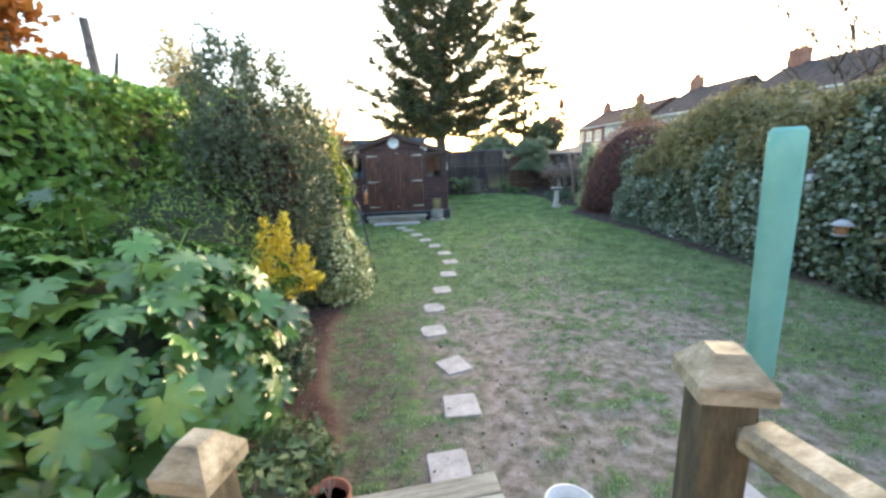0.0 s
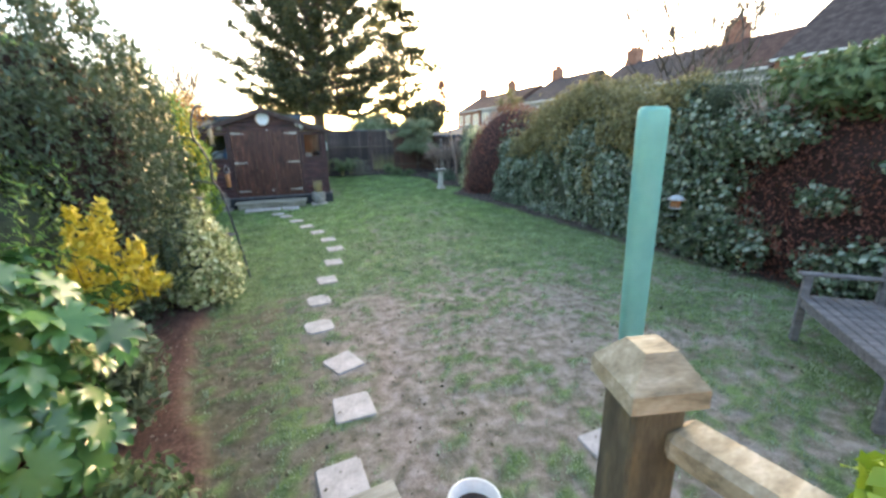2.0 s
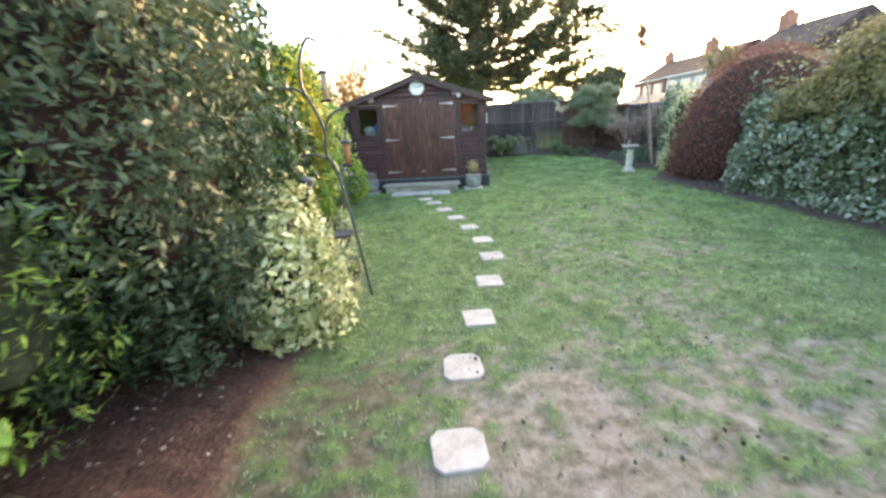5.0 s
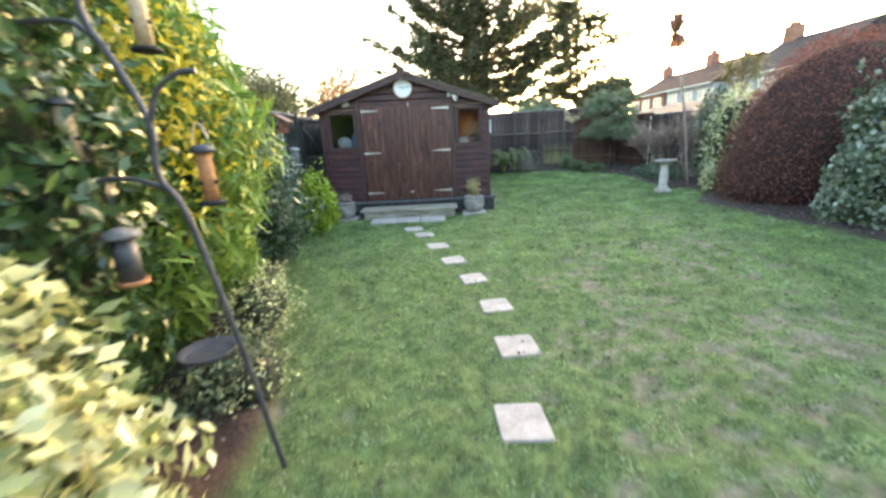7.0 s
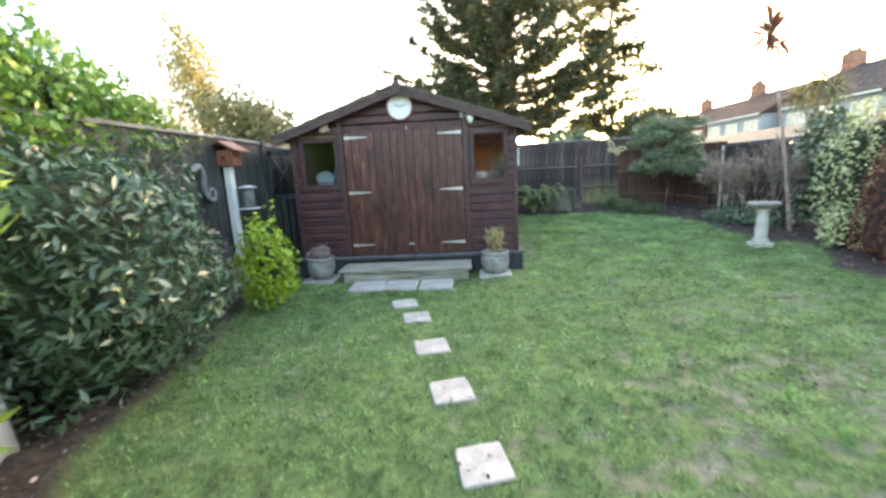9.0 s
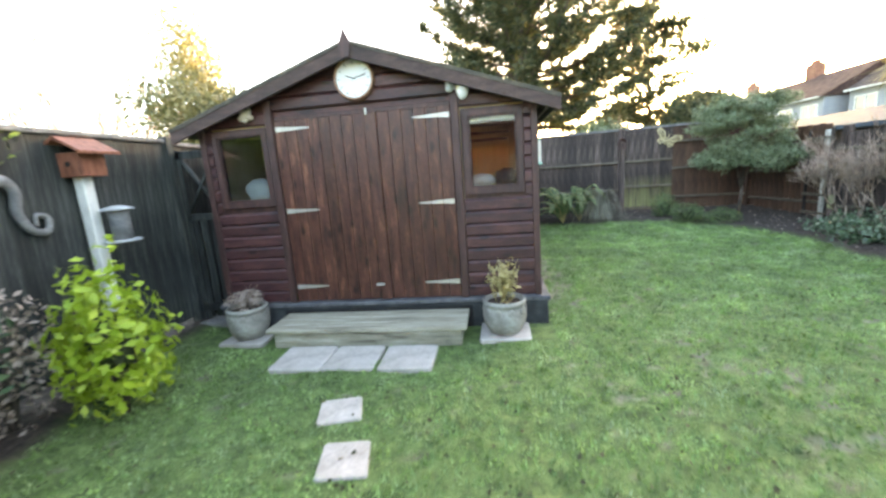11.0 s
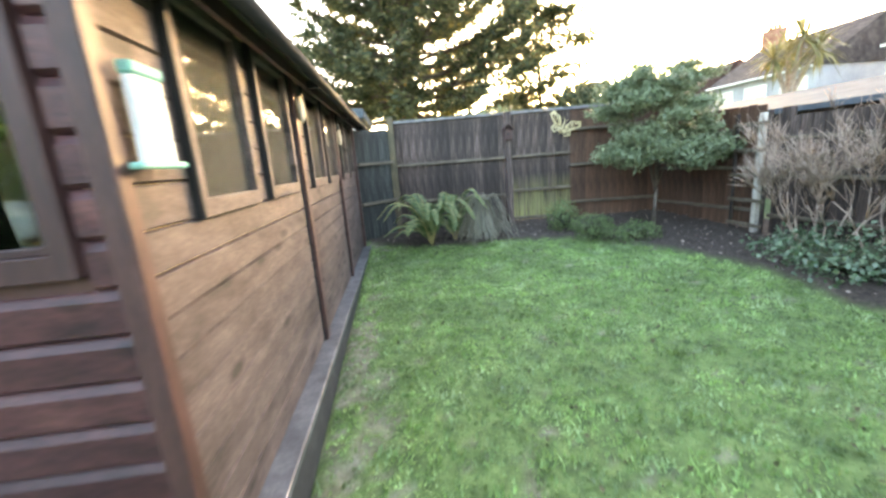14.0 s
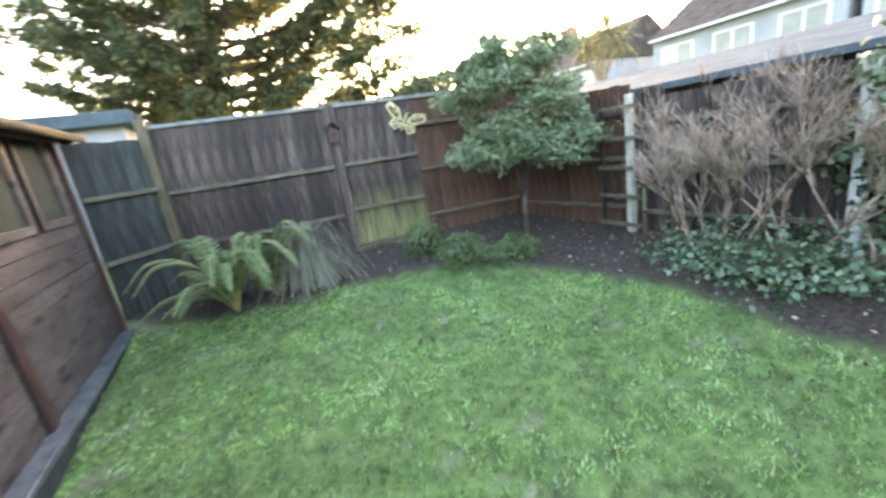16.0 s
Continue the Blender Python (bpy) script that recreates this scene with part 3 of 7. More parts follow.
c_damp, _ = ramp_of(12, [(0.04, 0.034, 0.02), (0.11, 0.088, 0.062), (0.22, 0.18, 0.145)])
gcol = blend(gs.outputs[0], c_turf, blend(ga.outputs["Alpha"], c_damp, c_mud))
gcol = blend(gs.outputs[1], gcol, blend(gs.outputs[2], c_soil, c_mulch))
gb = gn["Principled BSDF"]
gl.new(gcol, gb.inputs["Base Color"])
gb.inputs["Roughness"].default_value = 0.9
_, f_fine = ramp_of(45, [(0, 0, 0), (1, 1, 1)])
gbp = gn.new("ShaderNodeBump")
gbp.inputs["Strength"].default_value, gbp.inputs["Distance"].default_value = 0.9, 0.02
gl.new(f_fine, gbp.inputs["Height"])
gl.new(gbp.outputs[0], gb.inputs["Normal"])
ground = part("ground", gme, M_GROUND, None)
tagged(ground, "lawn worn to mud by the path, with soil beds", "ground", kind="structure")

# ---- grass blades ----
N_BLADES = 330000
bx = rng.uniform(-1.9, 6.0, N_BLADES)
by = 1.2 + 17.0 * rng.random(N_BLADES) ** 1.0
gi, gj = np.searchsorted(GX, bx), np.searchsorted(GY, by)
cv = np.array(cover).reshape(len(GY), nx, 4)
gz = np.array(gv).reshape(len(GY), nx, 3)[:, :, 2]
c0 = cv[gj, gi]
keep = (rng.random(N_BLADES) > c0[:, 0] * 1.12) & (c0[:, 1] < 0.45) & ~((bx > -1.75) & (bx < 1.72) & (by > 12.45))
for _x, _y, _ in STONES:
    keep &= (np.abs(bx - _x) > 0.135) | (np.abs(by - _y) > 0.135)
bx, by, zz = bx[keep], by[keep], gz[gj, gi][keep]
nb = len(bx)
ang, lean = rng.uniform(0, 6.283, nb), rng.uniform(0.1, 0.9, nb)
clump = np.array([noise.noise(Vector((a * 7, b * 7, 3))) + 0.7 * noise.noise(Vector((a * 17, b * 17, 5))) for a, b in zip(bx, by)])
hb = rng.uniform(0.010, 0.032, nb) * np.clip(1 + 0.9 * clump, 0.45, 1.9)
wb = rng.uniform(0.003, 0.007, nb) * (1 + 0.05 * by)
base = np.stack([bx, by, zz - 0.004], 1)
side = np.stack([-np.sin(ang), np.cos(ang), np.zeros(nb)], 1) * wb[:, None]
tip = base + np.stack([np.cos(ang) * lean * hb, np.sin(ang) * lean * hb, hb], 1)
V = np.stack([base - side, base + side, tip], 1).reshape(-1, 3)
grass_me = bpy.data.meshes.new("grass")
grass_me.vertices.add(len(V))
grass_me.vertices.foreach_set("co", V.astype(np.float32).ravel())
grass_me.loops.add(len(V))
grass_me.loops.foreach_set("vertex_index", np.arange(len(V), dtype=np.int32))
grass_me.polygons.add(nb)
grass_me.polygons.foreach_set("loop_start", np.arange(0, len(V), 3, dtype=np.int32))
grass_me.update(calc_edges=True)
tagged(part("grass", grass_me, L_GRASS, None), "short green lawn grass, patchy near the deck", "grass", kind="stuff")


# ---- stepping stones and slabs ----
def slab_bm(w, d, h, seed, cut=0.0):
    bm = bmesh.new()
    rr = random.Random(seed)
    ring = []
    for cx, cy in ((-1, -1), (1, -1), (1, 1), (-1, 1)):
        ring.append((cx * w / 2 + rr.uniform(-.012, .012), cy * d / 2 + rr.uniform(-.012, .012)))
    pts = []
    for i, (x, y) in enumerate(ring):
        px, py = ring[i - 1]
        qx, qy = ring[(i + 1) % 4]
        c = 0.05 + cut
        pts += [(x + (px - x) * c, y + (py - y) * c), (x + (qx - x) * c, y + (qy - y) * c)]
    lo = [bm.verts.new((x, y, -0.03)) for x, y in pts]
    mid = [bm.verts.new((x, y, h - 0.008)) for x, y in pts]
    top = [bm.verts.new((x * 0.965, y * 0.965, h)) for x, y in pts]
    for a, b in ((lo, mid), (mid, top)):
        for i in range(8):
            bm.faces.new((a[i], a[(i + 1) % 8], b[(i + 1) % 8], b[i]))
    bm.faces.new(top)
    return bm


for i, (x, y, a) in enumerate(STONES):
    ob = solo("stepping_stone", slab_bm(0.25 if i == 5 else 0.275, 0.285, 0.012, i, 0.12 if i in (3, 4) else 0.0), M_STONE,
              "pale square concrete stepping stone set in the lawn", "stepping stone", "stepping stones across the lawn")
    ob.matrix_world = pose(x, y, ground_z(x, y) + 0.001, 0, 0, a)
for i in range(3):
    ob = solo("paving_slab", slab_bm(0.445, 0.43, 0.025, 50 + i), M_STONE, "pale rectangular paving slab before the shed step", "paving slab", "slabs before the shed")
    ob.matrix_world = pose(-0.46 + 0.455 * i, 12.19, 0.008)
for x in (1.27, -1.26):
    ob = solo("paving_slab", slab_bm(0.46, 0.42, 0.022, 60), M_STONE, "pale paving slab carrying a stone planter", "paving slab")
    ob.matrix_world = pose(x, 12.69, 0.008)

# ---- the shed ----
SX, SY0, SY1 = 1.62, 12.95, 18.05
shed = thing("shed", "dark reddish-brown timber garden shed with double doors", "shed", (0, 0, 0))
part("plinth", box(-1.68, 1.69, SY0 - 0.06, SY1 + 0.05, -0.06, 0.25, 0.01), M_PLINTH, shed, "black painted plinth")
part("plinth_ledge", box(-1.70, 1.71, SY0 - 0.08, SY1 + 0.06, 0.25, 0.29, 0.006), M_DARKLEDGE, shed, "dark painted ledge")
# inner lining that closes the walls, open at the windows
lin = bmesh.new()
box(-1.58, -1.56, SY0 + 0.03, SY1 - 0.03, 0.29, 2.1, 0, lin)
box(-1.58, 1.58, SY1 - 0.05, SY1 - 0.03, 0.29, 2.1, 0, lin)
for a, b, z0, z1 in ((-1.58, 1.58, 0.29, 1.33), (-1.58, -1.46, 1.33, 2.0), (-0.93, 0.99, 1.33, 2.0), (1.46, 1.58, 1.33, 2.0), (-1.58, 1.58, 2.0, 2.1)):
    box(a, b, SY0 + 0.03, SY0 + 0.05, z0, z1, 0, lin)
SIDE_W = [(13.34, 13.80), (14.05, 14.52), (15.06, 15.52), (15.74, 16.22), (16.66, 17.12), (17.32, 17.80)]
box(1.56, 1.58, SY0 + 0.05, SY1 - 0.05, 0.29, 1.42, 0, lin)
box(1.56, 1.58, SY0 + 0.05, SY1 - 0.05, 2.03, 2.1, 0, lin)
e = SY0 + 0.05
for a, b in SIDE_W + [(SY1 - 0.05, 99)]:
    box(1.56, 1.58, e, a, 1.42, 2.03, 0, lin)
    e = b
part("lining", lin, M_ROOM, shed)
for _y in (13.3, 13.86, 14.0, 14.56, 15.02, 15.6):
    part("stud", box(1.50, 1.556, _y, _y + 0.05, 0.29, 2.08), M_STUD, shed)
for _y in (13.4, 14.6, 15.8):
    part("tie_beam", box(-1.56, 1.56, _y, _y + 0.05, 2.0, 2.06), M_STUD, shed)
part("floor", box(-1.58, 1.58, SY0 + 0.03, SY1 - 0.03, 0.26, 0.285), M_ROOM, shed)


def roof_z(x):
    return 2.645 - 0.335 * abs(x)


M_BARGE = mat("stained_bargeboard", [(0.03, 0.018, 0.016), (0.065, 0.036, 0.032), (0.115, 0.07, 0.058)], 5, 0.7, 0.3, stretch=(0.8, 3, 3), fine=0.3)


def prism(poly, y0, y1):
    """A plate: polygon in x and z, from y0 to y1."""
    bm = bmesh.new()
    a = [bm.verts.new((x, y0, z)) for x, z in poly]
    b = [bm.verts.new((x, y1, z)) for x, z in poly]
    bm.faces.new(a)
    bm.faces.new(b[::-1])
    for i in range(len(poly)):
        bm.faces.new((a[i], b[i], b[(i + 1) % len(poly)], a[(i + 1) % len(poly)]))
    bmesh.ops.recalc_face_normals(bm, faces=bm.faces)
    return bm


def lap_board(x0, x1, z0, z1, y):
    """Horizontal shiplap board with a rounded upper rebate, cut to the roof slope."""
    bm = bmesh.new()
    rows = []
    for zz, dy in ((z0, 0.0), (z0 + 0.012, -0.016), (z1 - 0.022, -0.016), (z1 - 0.004, -0.004), (z1, 0.0)):
        lim = (2.60 - zz) / 0.335
        a, b = max(x0, -lim), min(x1, lim)
        rows.append([bm.verts.new((xx, y + d, zz)) for xx, d in ((a, dy), (b, dy), (b, 0.03), (a, 0.03))])
    for p, q in zip(rows, rows[1:]):
        for i in range(4):
            bm.faces.new((p[i], p[(i + 1) % 4], q[(i + 1) % 4], q[i]))
    bm.faces.new(rows[0][::-1])
    bm.faces.new(rows[-1])
    return bm


front = part("front_wall", box(-1.6, 1.6, SY0 + 0.028, SY0 + 0.03, 0.29, 0.3), M_TRIM, shed)
BP = 0.119
for k in range(20):
    z0 = 0.292 + BP * k
    z1 = z0 + BP - 0.003
    if z0 > 2.5:
        break
    spans = [(-1.60, -0.925), (0.945, 1.60)]
    if z0 > 2.12:
        spans = [(-1.60, -0.925), (-0.845, 0.865), (0.945, 1.60)]
    for a, b in spans:
        if z1 > 1.29 and z0 < 2.05:
            pieces = [(a, -1.52)] if a < 0 else [(1.515, b)]
        else:
            pieces = [(a, b)]
        for p, q in pieces:
            lim = (2.60 - z1) / 0.335
            if max(p, -lim) < min(q, lim) - 0.02:
                part("board", lap_board(p, q, z0, z1, SY0), M_SHED, front)
for x in (-0.885, 0.905):
    part("post", box(x - 0.037, x + 0.037, SY0 - 0.04, SY0 + 0.02, 0.29, roof_z(x) - 0.05, 0.006), M_TRIM, shed)
for x in (-1.605, 1.605):
    part("corner_post", box(x - 0.03, x + 0.03, SY0 - 0.03, SY0 + 0.028, 0.29, 2.09, 0.005), M_TRIM, shed)
part("door_head", box(-0.845, 0.865, SY0 - 0.012, SY0 + 0.02, 2.10, 2.14, 0.004), M_TRIM, shed)


def hinge_bm(x0, x1):
    """Tapered strap hinge from its broad end at x0 to its point at x1."""
    bm = bmesh.new()
    a = [bm.verts.new((x, -0.006, z)) for x, z in ((x0, -0.024), (x1, -0.006), (x1, 0.006), (x0, 0.024))]
    b = [bm.verts.new((v.co.x, 0.0, v.co.z)) for v in a]
    bm.faces.new(a)
    for i in range(4):
        bm.faces.new((a[i], b[i], b[(i + 1) % 4], a[(i + 1) % 4]))
    bmesh.ops.recalc_face_normals(bm, faces=bm.faces)
    return bm


for x0, x1, n, hx, tipx in ((-0.843, 0.055, 8, -0.83, -0.49), (0.175, 0.863, 6, 0.855, 0.51)):
    door = part("door", box(x0, x1, SY0 + 0.004, SY0 + 0.02, 0.295, 2.10), M_BLACK, shed, "closed boarded shed door with strap hinges")
    w = (x1 - x0) / n
    for i in range(n):
        part("plank", box(x0 + w * i + 0.001, x0 + w * (i + 1) - 0.001, SY0 - 0.016, SY0 + 0.004, 0.298, 2.098 + 0.004 * (i % 2), 0.003), M_SHEDV, door)
    for z in (2.02, 1.235, 0.453):
        ob = part("hinge", hinge_bm(hx, tipx), M_METAL, door, "pale galvanised strap hinge")
        ob.location = (0, SY0 - 0.017, z)
part("cover_strip", box(0.058, 0.172, SY0 - 0.034, SY0 + 0.004, 0.295, 2.10, 0.005), M_SHEDV, shed)
part("door_bolt", box(0.02, 0.10, SY0 - 0.045, SY0 - 0.034, 0.44, 0.465, 0.003), M_METAL, shed, "small steel bolt")
part("door_latch", box(0.075, 0.095, SY0 - 0.05, SY0 - 0.034, 2.08, 2.14, 0.003), M_METAL, shed, "small steel hasp")


def frame_ring(outer, inner, d0, d1, turn=False):
    """A rectangular frame in one piece: outer and inner are (a0, a1, z0, z1), d0 to d1 its depth; turn: it lies in the y, z plane."""
    bm = bmesh.new()
    rings = []
    for (a0, a1, z0, z1), d in ((outer, d0), (inner, d0), (inner, d1), (outer, d1)):
        rings.append([bm.verts.new((d, a, z) if turn else (a, d, z)) for a, z in ((a0, z0), (a1, z0), (a1, z1), (a0, z1))])
    for p, q in zip(rings, rings[1:] + rings[:1]):
        for i in range(4):
            bm.faces.new((p[i], p[(i + 1) % 4], q[(i + 1) % 4], q[i]))
    bmesh.ops.recalc_face_normals(bm, faces=bm.faces)
    bmesh.ops.bevel(bm, geom=list(bm.edges), offset=0.003, segments=1, affect="EDGES", profile=0.5)
    return bm


def window_part(x0, x1, z0, z1, y, parent):
    fr = frame_ring((x0 - 0.05, x1 + 0.05, z0 - 0.06, z1 + 0.05), (x0, x1, z0, z1), y - 0.035, y + 0.02)
    w = part("window", fr, M_TRIM, parent, "small fixed shed window in a dark frame")
    g = part("pane", box(x0, x1, y - 0.004, y, z0, z1), M_GLASS, w, "clear glass pane")
    g.visible_shadow = False
    bead = frame_ring((x0, x1, z0, z1), (x0 + 0.014, x1 - 0.014, z0 + 0.02, z1 - 0.014), y - 0.022, y - 0.0045)
    part("bead", bead, M_TRIM, w)


for _a, _b in ((-1.45, -0.975), (1.02, 1.455)):
    for _n, _p in (("window_head", (_a - 0.07, _b + 0.07, 1.975, 2.06)), ("window_base", (_a - 0.07, _b + 0.07, 1.20, 1.36)), ("window_jamb", (_a - 0.07, _a + 0.02, 1.36, 1.975)), ("window_jamb", (_b - 0.02, _b + 0.07, 1.36, 1.975))):
        part(_n, box(_p[0], _p[1], SY0 + 0.004, SY0 + 0.027, _p[2], _p[3]), M_TRIM, shed)
window_part(-1.45, -0.975, 1.355, 1.99, SY0, shed)
window_part(1.02, 1.455, 1.34, 1.985, SY0, shed)
for _x in (-1.2, 1.2):
    shelf = thing("storage_shelf", "plain timber shelf inside the shed window", "shelf", (_x, SY0 + 0.30, 0.285))
    part("board", box(-0.34, 0.34, -0.2, 0.25, 1.02, 1.05, 0.003), M_STUD, shelf)
    for _a in (-0.31, 0.31):
        for _b in (-0.17, 0.22):
            part("leg", box(_a - 0.02, _a + 0.02, _b - 0.02, _b + 0.02, 0, 1.02), M_STUD, shelf)


def sack(x, y, z, r, material, label, seed):
    """A slumped filled bag."""
    bm = bmesh.new()
    bmesh.ops.create_icosphere(bm, subdivisions=3, radius=1)
    for v in bm.verts:
        d = v.co.copy()
        k = 1 + 0.22 * noise.noise(d * 2.2 + Vector((seed, 0, 0))) + 0.1 * noise.noise(d * 5 + Vector((seed, 2, 0)))
        v.co = Vector((d.x * r[0] * k, d.y * r[1] * k, max(-r[2] * 0.9, d.z * r[2] * k)))
    for f in bm.faces:
        f.smooth = True
    ob = solo("storage_bag", bm, material, label, "bag", "bags on the shed shelves")
    ob.location = (x, y, z + r[2] * 0.9)
    return ob


sack(-1.25, SY0 + 0.28, 1.336, (0.15, 0.12, 0.13), M_SACK, "crumpled pale plastic sack on a shelf", 1)
sack(-1.03, SY0 + 0.24, 1.336, (0.08, 0.09, 0.16), M_BLUE, "blue and white plastic bag on a shelf", 4)
sack(1.12, SY0 + 0.25, 1.336, (0.12, 0.1, 0.07), M_SACK, "flat crumpled pale bag on a shelf", 7)
sack(1.36, SY0 + 0.3, 1.336, (0.12, 0.1, 0.09), M_PLINTH, "dark crumpled bag on a shelf", 9)

side = part("side_wall", box(1.572, 1.576, SY0 + 0.06, SY1 - 0.06, 0.29, 0.3), M_TRIM, shed, "side wall of wide boards, sky glow put into their colour")


def side_board(y0, y1, z0, z1, x=1.585):
    bm = bmesh.new()
    rows = []
    for zz, dx in ((z0, 0.0), (z0 + 0.006, 0.017), (z1 - 0.004, 0.017), (z1, 0.006)):
        rows.append([bm.verts.new((x + d, yy, zz)) for yy, d in ((y0, dx), (y1, dx), (y1, -0.01), (y0, -0.01))])
    for p, q in zip(rows, rows[1:]):
        for i in range(4):
            bm.faces.new((p[i], p[(i + 1) % 4], q[(i + 1) % 4], q[i]))
    bm.faces.new(rows[0][::-1])
    bm.faces.new(rows[-1])
    return bm


PANELS = [(SY0 + 0.06, 14.70), (14.78, 16.36), (16.44, SY1)]
for k in range(15):
    z0 = 0.292 + BP * k
    z1 = min(z0 + BP - 0.003, 2.09)
    if z0 > 2.07:
        break
    for a, b in PANELS:
        if z1 > 1.40 and z0 < 2.06:
            cuts, e = [], a
            for c, d in [w for w in SIDE_W if a <= w[0] < b]:
                cuts.append((e, c - 0.045))
                e = d + 0.045
            cuts.append((e, b))
        else:
            cuts = [(a, b)]
        for c, d in cuts:
            if d - c > 0.02:
                part("board", side_board(c, d, z0, z1), M_SIDE, side)
part("corner_post", box(1.575, 1.637, SY1 - 0.03, SY1 + 0.045, 0.29, 2.09, 0.004), M_TRIM, shed)
for y in (14.74, 16.40):
    part("post", box(1.59, 1.63, y - 0.038, y + 0.038, 0.29, 2.09, 0.004), M_TRIM, shed)
    # Solid black strip beside each post draws its shadow line.
    part("post_shadow_strip", box(1.587, 1.612, y - 0.055, y - 0.040, 0.29, 2.09), M_BLACK, shed)
for a, b in SIDE_W:
    fr = frame_ring((a - 0.042, b + 0.042, 1.36, 2.06), (a, b, 1.42, 2.02), 1.575, 1.628, True)
    w = part("window", fr, M_SIDE, shed, "fixed side window in a timber frame of the glow-lightened colour")
    g = part("pane", box(1.596, 1.60, a, b, 1.42, 2.02), M_GLASSD, w, "clear glass pane")
    g.visible_shadow = False
    part("seal", box(1.604, 1.632, a - 0.056, a - 0.044, 1.36, 2.07), M_BLACK, w)

part("left_wall", box(-1.62, -1.585, SY0 + 0.03, SY1, 0.29, 2.1), M_SHED, shed)
part("back_wall", prism([(-1.62, 0.29), (1.62, 0.29), (1.62, 2.09), (0, 2.62), (-1.62, 2.09)], SY1, SY1 + 0.03), M_SHED, shed)
part("front_gable", prism([(-1.58, 2.1), (1.58, 2.1), (0, 2.60)], SY0 + 0.03, SY0 + 0.045), M_SHED, shed)
for s, nm in ((-1, "roof"), (1, "roof")):
    poly = [(0, 2.655), (s * 1.80, 2.655 - 0.335 * 1.80), (s * 1.80, 2.625 - 0.335 * 1.80), (0, 2.62)]
    part(nm, prism(poly, SY0 - 0.13, SY1 + 0.12), M_FELT, shed, "weathered mineral felt roof slope")
    pb = [(0, 2.665), (s * 1.82, 2.665 - 0.335 * 1.82), (s * 1.82, 2.565 - 0.335 * 1.82), (0, 2.555)]
    part("bargeboard", prism(pb, SY0 - 0.165, SY0 - 0.132), M_BARGE, shed)
    part("verge_felt", prism([(0, 2.70), (s * 1.825, 2.70 - 0.335 * 1.825), (s * 1.825, 2.664 - 0.335 * 1.825), (0, 2.666)], SY0 - 0.172, SY0 - 0.05), M_FELT, shed)
part("finial", prism([(-0.03, 2.55), (0.03, 2.55), (0.055, 2.66), (0.0, 2.79), (-0.055, 2.66)], SY0 - 0.185, SY0 - 0.166), M_TRIM, shed)
part("gutter", tube([(1.80, SY0 - 0.10, 2.035), (1.80, SY1 + 0.1, 2.035)], 0.035, 8), M_BLACK, shed, "black plastic gutter")
part("fascia", box(1.70, 1.725, SY0 - 0.1, SY1 + 0.1, 1.99, 2.075), M_TRIM, shed)
for y in (12.99, 14.7, 16.4, 17.9):
    part("gutter_bracket", box(1.725, 1.80, y - 0.012, y + 0.012, 1.985, 2.03), M_BLACK, shed)

# things on and by the shed
clock = thing("wall_clock", "round white-faced outdoor clock with a coppery rim", "clock", (0.01, SY0 - 0.02, 2.40))
for nm, prof, m in (("rim", [(0.165, 0), (0.19, 0.012), (0.185, 0.045), (0.168, 0.05), (0.165, 0.03)], M_COPPER), ("face", [(0.164, 0.005), (0.164, 0.034)], M_CLOCK)):
    ob = part(nm, lathe(prof, 32), m, clock)
    ob.rotation_euler = (radians(90), 0, 0)
for ang, ln in ((-68, 0.08), (76, 0.12)):
    ob = part("clock_pointer", box(-0.004, 0.004, -0.040, -0.0365, -0.015, ln), M_BLACK, clock)
    ob.rotation_euler = (0, radians(ang), 0)
for k in range(12):
    a = radians(30 * k)
    ob = part("hour_mark", box(-0.0035, 0.0035, -0.0385, -0.0345, 0.128, 0.15), M_LEDGE, clock)
    ob.rotation_euler = (0, a, 0)
lamp = thing("security_light", "white bulkhead lamp with a grey motion sensor", "outdoor lamp", (0.96, SY0 - 0.05, 2.24))
bm = bmesh.new()
bmesh.ops.create_uvsphere(bm, u_segments=16, v_segments=10, radius=1)
for v in bm.verts:
    v.co = Vector((v.co.x * 0.055 + 0.03, v.co.y * 0.05 - 0.02, v.co.z * 0.085 - 0.03))
part("lamp_globe", bm, M_WHITE, lamp)
part("sensor", lathe([(0.02, -0.07), (0.035, -0.05), (0.035, 0.02), (0.028, 0.05), (0.015, 0.055)], 14, at=(-0.085, -0.02, 0.03)), M_GREY, lamp)
part("bracket", box(-0.06, 0.02, 0.0, 0.03, -0.02, 0.02, 0.004), M_GREY, lamp)
skull = bmesh.new()
for c, r in (((0, 0, 0.01), (0.055, 0.04, 0.045)), ((0.05, -0.01, -0.02), (0.035, 0.03, 0.025)), ((-0.05, 0, -0.02), (0.03, 0.03, 0.03)), ((0.0, -0.02, -0.045), (0.03, 0.025, 0.02)), ((-0.04, 0, 0.04), (0.02, 0.02, 0.03)), ((0.045, 0, 0.045), (0.02, 0.02, 0.028))):
    r_ = bmesh.ops.create_icosphere(skull, subdivisions=2, radius=1)
    for v in r_["verts"]:
        v.co = Vector((v.co.x * r[0] + c[0], v.co.y * r[1] + c[1], v.co.z * r[2] + c[2]))
ob = solo("wall_ornament", skull, M_BONE, "small pale carved ornament fixed to the shed", "ornament")
ob.location = (-1.10, SY0 - 0.04, 2.17)
thermo = thing("hanging_feeder", "flat pale plastic tray hung on the shed side", "bird feeder", (1.640, 13.06, 1.52))
part("tray", box(0, 0.03, -0.06, 0.06, 0, 0.21, 0.006), M_WHITE, thermo)
part("cap", box(-0.002, 0.034, -0.064, 0.064, 0.21, 0.24, 0.006), M_TEAL, thermo, "teal cap")
